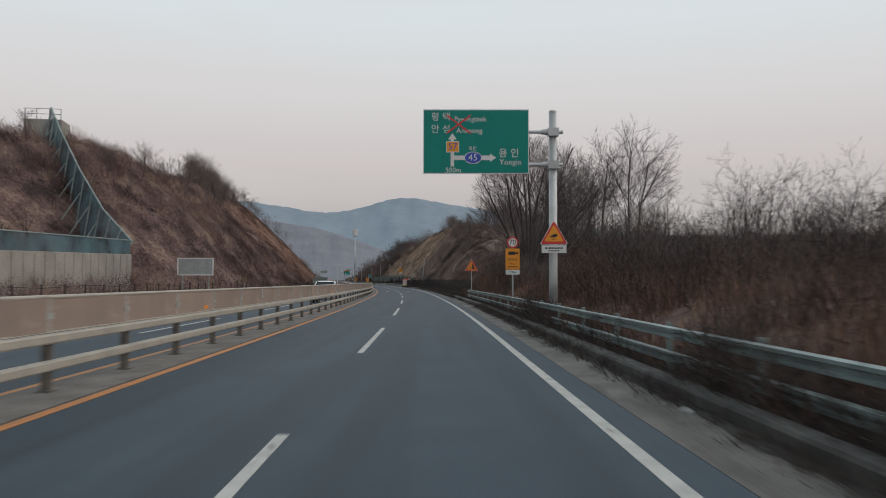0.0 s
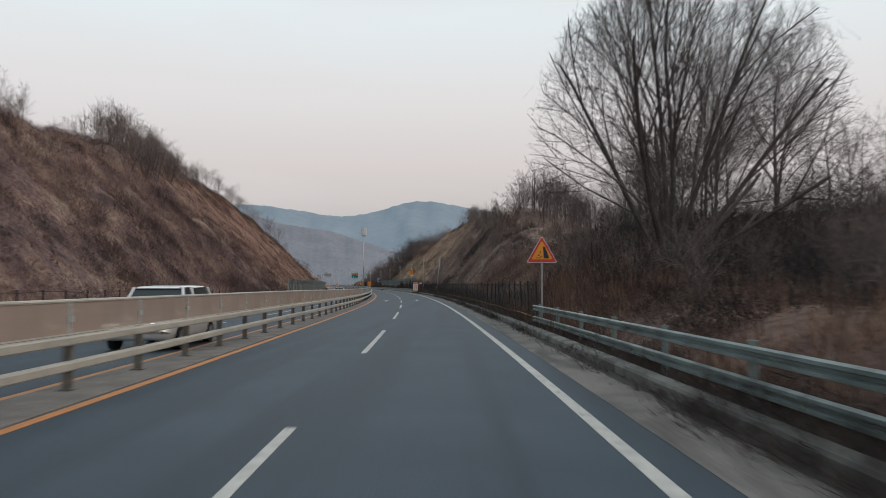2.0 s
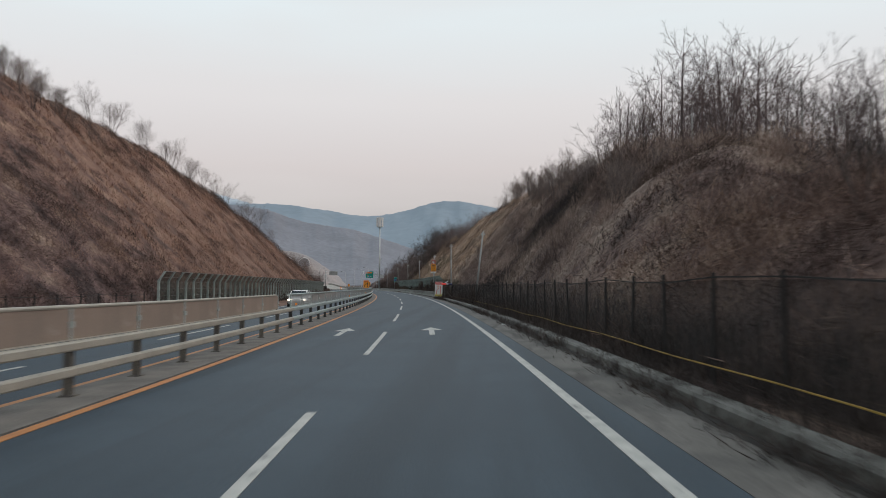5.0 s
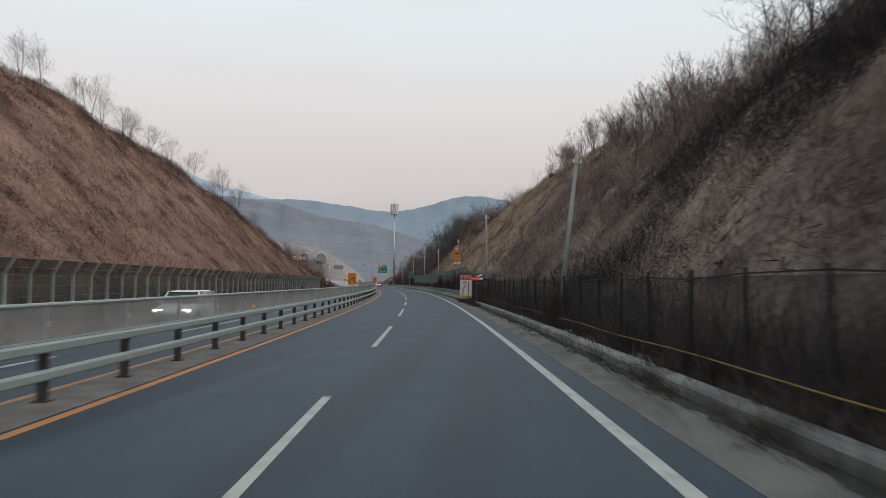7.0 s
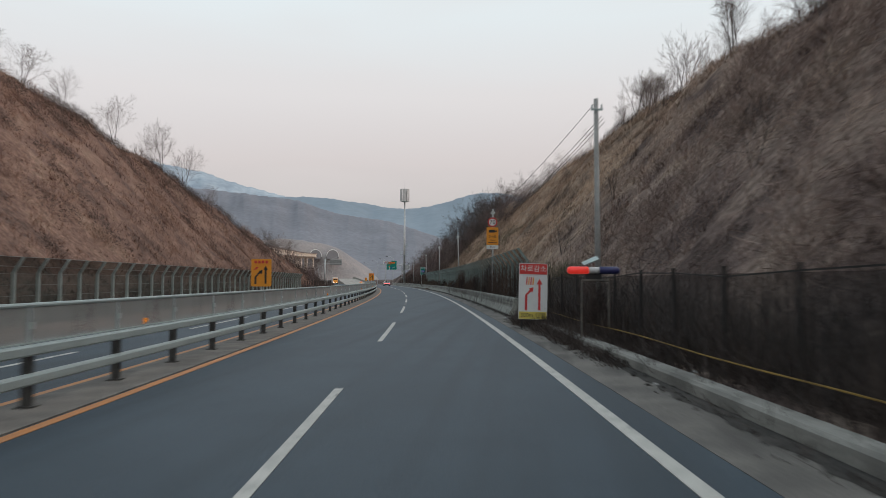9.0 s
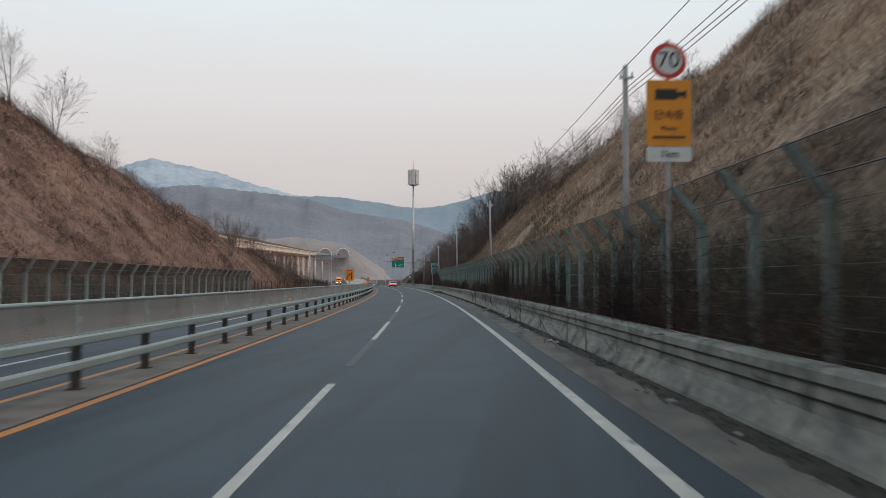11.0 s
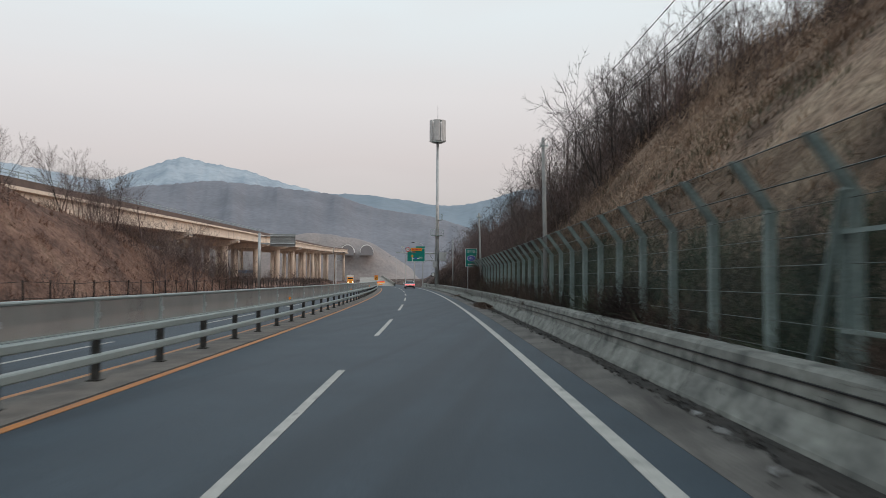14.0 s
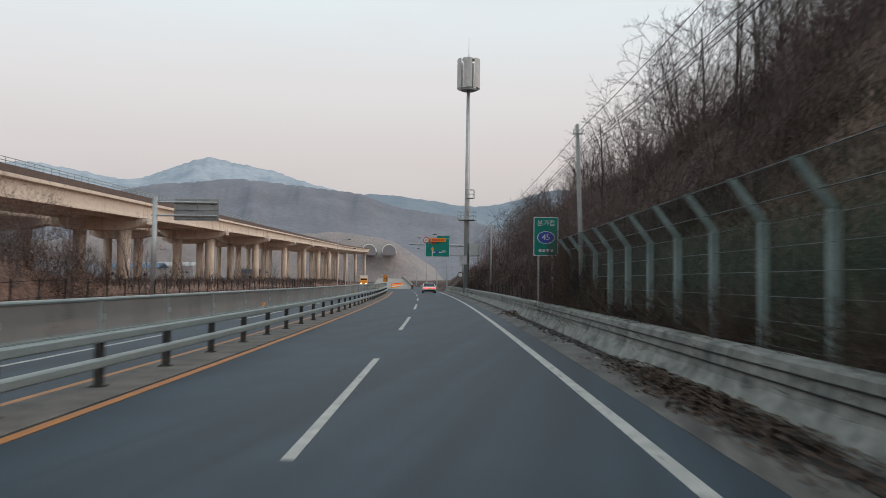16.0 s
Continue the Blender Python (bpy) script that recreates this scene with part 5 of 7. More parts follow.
SPANS = [416 + VIA_STEP * i for i in range(-2, 11)]
V0, V1 = SPANS[0], SPANS[-1]
stake = Mesh().box((0, 0, 0.33), (0.06, 0.06, 0.72)).data("railing_post", M_GALV)
cap_me = Mesh().plate([(-13.8, 0.0), (-13.8, -0.9), (-11.6, -1.9), (-3.0, -1.9), (1.0, -0.9), (1.0, 0.0)][::-1], -1.2, 1.2).data("pier_cap", M_PIER)
for off, near in ((0.0, True), (-18.0, False)):
    via = thing("viaduct", pose(0, 0, 0), "cream concrete road viaduct on paired round piers", "viaduct", "viaducts", "structure")
    for a, b in zip(SPANS, SPANS[1:]):
        for u in ((0.0, -4.2, -8.4, -12.6) if near else (0.0, -12.6)):
            v = u + off
            part("girder", via_sweep([(v - 0.6, 0.0), (v - 0.6, 0.25), (v - 0.25, 0.55), (v - 0.25, 2.1), (v + 0.12, 2.1), (v + 0.12, 0.6), (v + 0.18, 0.3), (v + 0.18, 0.0)], a + 0.12, b - 0.12, 50), M_VIADUCT, via)
    part("deck", via_sweep([(-13.6 + off, 2.1), (-13.6 + off, 2.5), (0.9 + off, 2.5), (0.9 + off, 2.1)], V0, V1, 50), M_VIADUCT, via, "concrete deck edge")
    for u in (0.65, -13.5):
        part("parapet", via_sweep([(u + off, 2.5), (u + off, 3.35), (u + off + 0.2, 3.35), (u + off + 0.2, 2.5)], V0, V1, 50), M_PARAPET, via, "brown parapet panels")
    if near:
        for zz in (3.65, 4.0):
            part("railing", via_sweep([(0.72, zz), (0.72, zz + 0.07), (0.79, zz + 0.07), (0.79, zz)], V0, V0 + 200, 50), M_GALV, via)
        for i in range(100):
            y = V0 + 1 + i * 2.0
            share("railing_post", stake, via, pose(via_x(y) + 0.75, y, via_z(y) + 3.35))
    for y in SPANS:
        z, x = via_z(y), via_x(y) + off
        share("pier_cap", cap_me, via, pose(x, y, z, 0, 0, 13))
        for u in (-3.2, -11.2):
            part("pier", Mesh().tube([(x + u, y, -0.5), (x + u, y, z - 1.8)], 1.03, 20), M_PIER, via, "round concrete pier", True)
        if near:
            m = Mesh().box((x + 1.5, y - 1.4, z - 0.6), (1.0, 0.8, 0.05))
            for dx in (1.05, 1.5, 1.95):
                m.box((x + dx, y - 1.7, z - 0.15), (0.06, 0.06, 1.0))
            for dz in (-0.5, -0.1, 0.3):
                m.box((x + 1.5, y - 1.7, z + dz), (1.0, 0.06, 0.06))
            part("inspection_cage", m, M_SIGN_WHITE, via, "white steel inspection cage")


def tunnel(x, y, z):
    g = thing("tunnel_portal", pose(x, y, z, 0, 0, 14), "pale round tunnel mouth in the wooded hill", "tunnel portal", "tunnel portals", "structure")
    n = 20
    arc = [-0.12 + (math.pi + 0.24) * i / n for i in range(n + 1)]
    m = Mesh()
    ro, ri = 6.4, 5.85
    vs = []
    for yy in (-6, 30):
        vs += [(ro * math.cos(a), yy, ro * math.sin(a) * 1.05) for a in arc]
        vs += [(ri * math.cos(a), yy, ri * math.sin(a) * 1.02) for a in arc]
    k = n + 1
    fs = []
    for i in range(n):
        fs += [(i, i + 1, k + i + 1, k + i), (i + 1, i, 2 * k + i, 2 * k + i + 1), (k + i, k + i + 1, 3 * k + i + 1, 3 * k + i)]
    m.add(vs, fs)
    part("arch", m, M_TUNNEL, g, "pale concrete arch")
    part("bore", Mesh().plate([(5.95 * math.cos(a), 6.0 * math.sin(a)) for a in arc] + [(-5.95, -3.5), (5.95, -3.5)], -5.95, -5.6), M_BORE, g, "plate across the tunnel mouth with haze in its colour")


tunnel(-226, 978, 27.4)
tunnel(-208.5, 982, 27.4)
hill = Mesh()
n = 90
for i in range(n + 1):
    x = -640 + 520 * i / n
    w = float(np.interp(x, (-640, -520, -400, -262, -240, -220, -206, -192, -176, -160), (0.5, 0.9, 1.0, 1.0, 0.96, 0.84, 0.66, 0.40, 0.14, 0.0))) * (1 + 0.02 * math.sin(x * 0.11) + 0.012 * math.sin(x * 0.29))
    d = 0.12 * (x + 220)
    hill.v += [(x, 974 + d, -1), (x, 985 + d, 13 * w), (x, 992 + d, 27 * w), (x, 1004 + d, 39 * w), (x, 1014 + d, 46 * w), (x, 1034 + d, 47 * w), (x, 1140 + d, 30 * w)]
for i in range(n):
    for j in range(6):
        hill.f.append((i * 7 + j, i * 7 + j + 1, i * 7 + j + 8, i * 7 + j + 7))
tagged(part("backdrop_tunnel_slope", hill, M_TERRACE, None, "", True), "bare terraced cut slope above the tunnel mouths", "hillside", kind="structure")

def street_lamp(x, y, h=9.0, rz=0.0, reach=2.0):
    g = thing("street_lamp", pose(x, y, 0, 0, 0, rz), "grey street lamp with a single arm", "street lamp", "street lamps")
    part("column", Mesh().tube([(0, 0, -0.1), (0, 0, h)], [0.12, 0.07], 8), M_POLE, g)
    part("arm", Mesh().tube([(0, 0, h), (reach * 0.5, 0, h + 0.45), (reach, 0, h + 0.5)], 0.05, 6), M_POLE, g)
    part("lantern", Mesh().box((reach + 0.25, 0, h + 0.47), (0.7, 0.28, 0.14)), M_TRIM, g)
    return g


for y, u, rz in ((440, 6.2, 180), (470, 6.5, 180), (500, 6.5, 180), (540, 7, 180), (455, -14.5, 0), (500, -14.5, 0), (550, -14.5, 0), (600, -14, 0)):
    x, yy, _ = at(y, u)
    street_lamp(x, yy, 9.5, rz + turn_at(y))

# closed lane: a slope of drums and a raised connecting ramp beyond
drum = thing("traffic_drum", on_road(470, -3.2), "orange and white plastic traffic drum", "traffic drum", "drums across the closed lane")
part("body", Mesh().tube([(0, 0, 0), (0, 0, 0.35), (0, 0, 0.95)], [0.30, 0.27, 0.22], 12), M_ORANGE, drum, "orange drum body", True)
part("band", Mesh().tube([(0, 0, 0.40), (0, 0, 0.60)], [0.275, 0.26], 12, False), M_SIGN_WHITE, drum)
part("lamp", Mesh().tube([(0, 0, 0.95), (0, 0, 1.15)], [0.09, 0.09], 8), M_LAMP_RED, drum, "small red warning lamp")
for i in range(1, 16):
    copy_thing(drum, on_road(470 + 2.6 * i, -3.2 + 0.26 * i))
ramp = Mesh()
ys = [455 + 6 * i for i in range(32)]
for i, y in enumerate(ys):
    t = i / 31
    z = 2.4 * min(1, max(0, (t - 0.12) / 0.7)) ** 1.3
    for u, dz in ((-9.5, -0.3), (-9.5, 0.03), (0.5, 0.03), (0.5, -0.3)):
        x, yy, _ = at(y, u + 8 * t)
        ramp.v.append((x, yy, z + dz if dz > 0 else min(z - 0.4, -0.3)))
for i in range(31):
    for j in range(3):
        a = i * 4 + j
        ramp.f.append((a, a + 1, a + 5, a + 4))
tagged(part("road_ramp", ramp, M_RETAIN), "pale concrete ramp rising at the end of the road", "ramp", kind="structure")
for u in (0.6,):
    rb = Mesh()
    for i, y in enumerate(ys):
        t = i / 31
        z = 2.4 * min(1, max(0, (t - 0.12) / 0.7)) ** 1.3
        x, yy, _ = at(y, u + 8 * t)
        rb.v += [(x - 0.12, yy, z), (x + 0.12, yy, z), (x + 0.12, yy, z + 0.9), (x - 0.12, yy, z + 0.9)]
    for i in range(31):
        for j in range(4):
            a = i * 4
            rb.f.append((a + j, a + (j + 1) % 4, a + 4 + (j + 1) % 4, a + 4 + j))
    tagged(part("wall_ramp", rb, M_RETAIN), "pale concrete parapet of the ramp", "parapet", kind="structure")


def shed(x, y, w, d, h, rz, roof):
    g = thing("building", pose(x, y, 0, 0, 0, rz), "low plain building with a metal roof under the viaduct", "building", "far buildings")
    part("wall", Mesh().box((0, 0, h / 2), (w, d, h)), M_BUILDING, g)
    part("roof", Mesh().add([(-w / 2 - 0.3, -d / 2 - 0.3, h), (w / 2 + 0.3, -d / 2 - 0.3, h), (w / 2 + 0.3, d / 2 + 0.3, h), (-w / 2 - 0.3, d / 2 + 0.3, h), (-w / 2 - 0.3, 0, h + d * 0.18), (w / 2 + 0.3, 0, h + d * 0.18)], [(0, 1, 5, 4), (2, 3, 4, 5), (1, 2, 5), (3, 0, 4), (3, 2, 1, 0)]), roof, g)
    for i in range(int(w / 3)):
        part("window", Mesh().box((-w / 2 + 1.5 + 3 * i, -d / 2 - 0.02, h * 0.55), (1.4, 0.08, 1.1)), M_GLASS_DARK, g)


for x, y, w, d, h, rz, roof in ((-190, 560, 18, 10, 5, 10, M_ROOF), (-230, 620, 24, 12, 6, -5, M_BUILDING), (-165, 600, 12, 8, 4, 4, M_ROOF), (-260, 560, 20, 10, 7, 20, M_BUILDING), (-250, 690, 26, 12, 8, 0, M_BUILDING)):
    shed(x, y, w, d, h, rz, roof)

# ---- retaining wall, netting and board on the far side ----
wl = Mesh().add([(-23.6, 24, 0.0), (-23.2, 24, 0.0), (-23.2, 58.2, 0.0), (-23.6, 58.2, 0.0), (-23.6, 24, 3.0), (-23.2, 24, 3.0), (-23.2, 58.2, 3.74), (-23.6, 58.2, 3.74)], [(3, 2, 1, 0), (4, 5, 6, 7), (0, 1, 5, 4), (1, 2, 6, 5), (2, 3, 7, 6), (3, 0, 4, 7)])
wr = part("wall_retaining", wl, M_RETAIN)
for i in range(28):
    y = 25.0 + 1.2 * i
    part("panel_rib", Mesh().box((-23.18, y, 1.45 + 0.012 * (y - 24)), (0.05, 0.16, 2.9 + 0.02 * (y - 24))), M_RETAIN, wr)
tagged(wr, "weathered concrete retaining wall below the slope", "retaining wall", kind="structure")
net = thing("slope_net_fence", pose(0, 0, 0), "blue-green net fence climbing the slope on leaning posts", "fence", kind="structure")
pts = [(-23.3, 58.6, 4.7), (-27.5, 63.0, 7.6), (-32.0, 68.5, 11.6), (-36.5, 74.0, 16.2), (-39.5, 78.0, 19.4)]
drops = (1.1, 4.8, 7.5, 8.0, 6.5)
for i in range(4):
    a, b = pts[i], pts[i + 1]
    part("net", Mesh().add([(a[0] - 0.6, a[1], a[2] - drops[i]), (b[0] - 0.6, b[1], b[2] - drops[i + 1]), b, a], [(0, 1, 2, 3)]), M_NET_BLUE, net)
for i in range(12):
    t = i / 11 * (len(pts) - 1.001)
    k = int(t)
    a, b = Vector(pts[k]), Vector(pts[k + 1])
    p = a.lerp(b, t - k)
    part("post", Mesh().tube([(p.x - 1.0, p.y - 0.6, p.z - 1.2 - 5.0 * min(t, 1.5)), (p.x, p.y, p.z)], 0.07, 6), M_FENCE, net)
    part("strut", Mesh().tube([(p.x - 1.6, p.y - 1.6, p.z - 4.6), (p.x - 0.3, p.y, p.z - 1.4)], 0.05, 6), M_FENCE, net)
part("top_rail", Mesh().tube(pts, 0.07, 6), M_FENCE, net)
part("top_rail", Mesh().tube([(-23.4, 24, 4.1), (-23.4, 58.6, 4.8)], 0.05, 6), M_FENCE, net)
part("net", Mesh().add([(-23.4, 24, 3.0), (-23.4, 58.4, 3.7), (-23.4, 58.4, 4.8), (-23.4, 24, 4.1)], [(0, 1, 2, 3)]), M_NET_BLUE, net)
g = thing("concrete_lookout", pose(-40.6, 79.5, 15.4, 0, 0, 10), "pale concrete block with a railing on top of the slope", "concrete block")
part("block", Mesh().box((0, 0, 1.3), (3.6, 3.0, 3.0)), M_RETAIN, g)
m = Mesh()
for x in (-1.7, -0.6, 0.6, 1.7):
    m.tube([(x, -1.4, 2.8), (x, -1.4, 3.9)], 0.035, 6)
for z in (3.35, 3.9):
    m.tube([(-1.7, -1.4, z), (1.7, -1.4, z)], 0.03, 6)
part("railing", m, M_FENCE, g)
g = thing("notice_board", pose(-19.1, 60.6, 0, 0, 0, 6), "plain grey-green notice board in a steel frame", "notice board")
part("panel", Mesh().box((0, 0, 2.85), (2.6, 0.05, 1.25)), M_SIGN_BACK, g)
part("frame", Mesh().box((0, -0.02, 3.5), (2.75, 0.1, 0.08)).box((0, -0.02, 2.2), (2.75, 0.1, 0.08)).box((-1.34, -0.02, 2.85), (0.08, 0.1, 1.35)).box((1.34, -0.02, 2.85), (0.08, 0.1, 1.35)), M_SIGN_WHITE, g)
for x in (-1.0, 1.0):
    part("post", Mesh().tube([(x, 0.1, -0.2), (x, 0.1, 3.4)], 0.05, 8), M_FENCE, g)

# ---- vehicles ----


def loft(sections):
    """A skin over cross-sections, each a list of points of equal number."""
    m = Mesh()
    k = len(sections[0])
    for s in sections:
        m.v += [tuple(p) for p in s]
    for i in range(len(sections) - 1):
        for j in range(k):
            a, b = i * k, (i + 1) * k
            m.f.append((a + j, a + (j + 1) % k, b + (j + 1) % k, b + j))
    m.f.append(tuple(range(k - 1, -1, -1)))
    m.f.append(tuple(range((len(sections) - 1) * k, len(sections) * k)))
    return m


def car(m, label, length=4.75, width=1.86, height=1.45, suv=False):
    """A car that faces +y, on its own wheels."""
    g = thing("car", m, label, "car")
    L, W, H = length / 2, width / 2, height
    belt = 0.98 if suv else 0.90
    low = 0.24 if suv else 0.18

    def ring(y, w, z0, z1):
        return [(-w * 0.93, y, z0), (w * 0.93, y, z0), (w, y, z0 + 0.18), (w, y, z1 - 0.20), (w * 0.93, y, z1 - 0.04), (w * 0.80, y, z1), (-w * 0.80, y, z1), (-w * 0.93, y, z1 - 0.04), (-w, y, z1 - 0.20), (-w, y, z0 + 0.18)]

    hood = belt - (0.02 if suv else 0.08)
    body = loft([ring(-L, W * 0.80, 0.42, belt - 0.14), ring(-L + 0.10, W * 0.95, low + 0.06, belt - 0.02), ring(-L + 0.7, W, low, belt + 0.02), ring(0, W, low, belt), ring(L - 1.2, W, low, hood), ring(L - 0.25, W * 0.93, low + 0.04, hood - 0.14), ring(L, W * 0.76, 0.36, hood - 0.30)])
    part("body", body, M_PAINT_WHITE, g, "glossy white bodywork", True)
    back = -L + (0.12 if suv else 0.55)
    top0, top1 = -L + (0.45 if suv else 1.35), 0.55 if suv else 0.35

    def cab(y, w, z):
        return [(-w, y, z - 0.02), (w, y, z - 0.02), (w * 0.98, y, z), (-w * 0.98, y, z)]

    cabin = Mesh()
    wb, wt = W * 0.93, W * 0.72
    vs = [(-wb, back, belt), (wb, back, belt), (wb, L - 1.25, hood), (-wb, L - 1.25, hood), (-wt, top0, H - 0.05), (wt, top0, H - 0.05), (wt, top1, H - 0.05), (-wt, top1, H - 0.05)]
    cabin.add(vs, [(0, 1, 5, 4), (1, 2, 6, 5), (2, 3, 7, 6), (3, 0, 4, 7), (4, 5, 6, 7)])
    part("window", cabin, M_GLASS_DARK, g, "dark tinted windows")
    roof = loft([[(-wt * 0.9, top0 - 0.05, H - 0.07), (wt * 0.9, top0 - 0.05, H - 0.07), (wt * 0.8, top0 - 0.02, H - 0.02), (-wt * 0.8, top0 - 0.02, H - 0.02)],
                 [(-wt - 0.03, (top0 + top1) / 2, H - 0.07), (wt + 0.03, (top0 + top1) / 2, H - 0.07), (wt * 0.85, (top0 + top1) / 2, H), (-wt * 0.85, (top0 + top1) / 2, H)],
                 [(-wt * 0.95, top1 + 0.08, H - 0.08), (wt * 0.95, top1 + 0.08, H - 0.08), (wt * 0.8, top1, H - 0.03), (-wt * 0.8, top1, H - 0.03)]])
    part("roof", roof, M_PAINT_WHITE, g)
    for s in (-1, 1):
        pil = Mesh()
        for (ya, za), (yb, zb) in (((back, belt), (top0, H - 0.06)), ((-0.25, belt), (-0.2, H - 0.06)), ((L - 1.25, hood), (top1, H - 0.06))):
            pil.tube([(s * (wb + 0.005), ya, za), (s * (wt + 0.01), yb, zb)], 0.04, 6)
        part("pillar", pil, M_PAINT_WHITE, g)
        part("mirror", Mesh().box((s * (W + 0.10), L - 1.55, belt + 0.08), (0.2, 0.12, 0.14)), M_PAINT_WHITE, g)
        part("tail_light", Mesh().box((s * W * 0.68, -L + 0.02, belt - 0.20), (0.46, 0.10, 0.13)), M_TAIL, g, "lit red tail light")
        part("headlight", Mesh().box((s * W * 0.66, L - 0.10, hood - 0.27), (0.42, 0.16, 0.10)), M_HEAD, g, "lit headlight")
        for yw in (-L + 0.95, L - 0.90):
            wh = part("wheel", Mesh().tube([(s * (W - 0.20), yw, 0.33), (s * (W + 0.01), yw, 0.33)], 0.33, 20), M_TYRE, g, "black tyre")
            part("rim", Mesh().tube([(s * (W - 0.02), yw, 0.33), (s * (W + 0.02), yw, 0.33)], 0.20, 12), M_RIM, wh)
    part("brake_light", Mesh().box((0, -L - 0.0, belt - 0.17), (0.9, 0.05, 0.04)), M_TAIL, g)
    part("bumper", Mesh().box((0, -L + 0.06, 0.36), (W * 1.72, 0.16, 0.24)), M_TRIM, g, "dark lower bumper")
    part("number_plate", Mesh().box((0, -L - 0.012, 0.60), (0.52, 0.02, 0.13)), M_YELLOW_SIGN, g)
    return g


car(on_road(413.0, 1.9, 0.0), "white sedan with lit red tail lights in the lane ahead", suv=False)
car(on_road(62.0, -6.1, 0.0, 180), "white sport utility car with roof rails coming the other way", 4.7, 1.9, 1.75, True)
car(on_road(170.0, -9.6, 0.0, 180), "white hatchback with lit headlights coming the other way", 4.5, 1.84, 1.55, True)
g = thing("truck", on_road(530, -9.5, 0, 180), "white box truck with lit headlights far down the road", "truck")
part("cab", loft([[(-1.05, 1.6, 0.5), (1.05, 1.6, 0.5), (1.05, 1.6, 2.6), (-1.05, 1.6, 2.6)], [(-1.05, 3.0, 0.5), (1.05, 3.0, 0.5), (1.0, 2.8, 2.5), (-1.0, 2.8, 2.5)], [(-1.0, 3.3, 0.5), (1.0, 3.3, 0.5), (0.98, 3.25, 1.5), (-0.98, 3.25, 1.5)]]), M_ORANGE, g, "orange cab")
part("box", Mesh().box((0, -1.2, 2.0), (2.3, 5.4, 2.6)), M_TRUCK, g, "white cargo box")
part("windscreen", Mesh().box((0, 3.06, 1.95), (1.8, 0.06, 0.8), turn=Euler((-0.35, 0, 0)).to_matrix()), M_GLASS_DARK, g)
for s in (-1, 1):
    part("headlight", Mesh().box((s * 0.75, 3.30, 0.85), (0.34, 0.1, 0.22)), M_HEAD, g, "lit headlight")
    for yw in (2.4, -2.6):
        part("wheel", Mesh().tube([(s * 0.8, yw, 0.45), (s * 1.08, yw, 0.45)], 0.45, 16), M_TYRE, g)

# ---- trees ----


def tree_segments(rng, height, spread, forks, stems=1, droop=0.0, twig=0.010, fan=0.6, thin=0.44, up=0.045):
    """Limbs of a bare tree as (start, end, start radius, end radius, order)."""
    out = []

    def limb(p, d, length, r, order):
        n = 1 if order == len(forks) else (4, 3, 2, 2, 2)[order]
        pts = [Vector(p)]
        dirs = []
        d = d.normalized()
        for i in range(n):
            wob = 0.10 if order == 0 else 0.22
            d = (d + Vector((rng.uniform(-wob, wob), rng.uniform(-wob, wob), rng.uniform(-wob, wob) + up - droop * order))).normalized()
            pts.append(pts[-1] + d * (length / n))
            dirs.append(d)
        r1 = max(twig * 0.6, r * (0.42 if order else 0.30))
        rad = [r + (r1 - r) * i / n for i in range(n + 1)]
        for i in range(n):
            out.append((pts[i], pts[i + 1], rad[i], rad[i + 1], order))
        if order + 1 < len(forks) + 1 and order < len(forks):
            k = forks[order]
            for c in range(k):
                t = (0.22 if order == 0 else 0.15) + (0.98 - 0.22) * (c + rng.random()) / k
                x = min(t, 0.999) * n
                i = int(x)
                q = pts[i].lerp(pts[i + 1], x - i)
                ax = dirs[i].orthogonal().normalized()
                ax.rotate(Matrix.Rotation(c * 2.4 + rng.uniform(0, 1.2), 3, dirs[i]))
                tilt = spread * rng.uniform(0.65, 1.15)
                nd = (dirs[i] * math.cos(tilt) + ax * math.sin(tilt)).normalized()
                ln = length * (0.62 if order == 0 else 0.56) * (1.15 - 0.55 * t) * rng.uniform(0.8, 1.2)
                limb(q, nd, ln, max(twig, rad[i] * thin), order + 1)

    for s in range(stems):
        a = s * 2.4 + rng.random()
        lean = 0.0 if stems == 1 else rng.uniform(0.10, fan)
        base = Vector((math.cos(a), math.sin(a), 0)) * (0.0 if stems == 1 else 0.012 * rng.random())
        limb(base, Vector((math.cos(a) * lean, math.sin(a) * lean, 1)), height * rng.uniform(0.8, 1.0) * 0.86, height * (0.0125 if stems == 1 else 0.008), 0)
    return out


def limb_mesh(segs, top):
    m = Mesh()
    last = max(s[4] for s in segs)
    for a, b, ra, rb, order in segs:
        sides = 6 if order == 0 else (4 if ra > 0.05 else 3)
        d = (b - a).normalized()
        e = d.orthogonal().normalized()
        f = d.cross(e)
        k = len(m.v)
        if order == last and order > 1:
            for j in range(3):
                w = 2 * math.pi * j / 3
                m.v.append(tuple(a + ra * (math.cos(w) * e + math.sin(w) * f)))
            m.v.append(tuple(b))
            m.f += [(k, k + 1, k + 3), (k + 1, k + 2, k + 3), (k + 2, k, k + 3)]
            continue
        for p, r in ((a - (d * 0.02 if order else d * 0.25 if a.z < 0.05 else d * 0.02), ra), (b, rb)):
            for j in range(sides):
                w = 2 * math.pi * j / sides
                m.v.append(tuple(p + r * (math.cos(w) * e + math.sin(w) * f)))
        for j in range(sides):
            m.f.append((k + j, k + (j + 1) % sides, k + sides + (j + 1) % sides, k + sides + j))
    return m


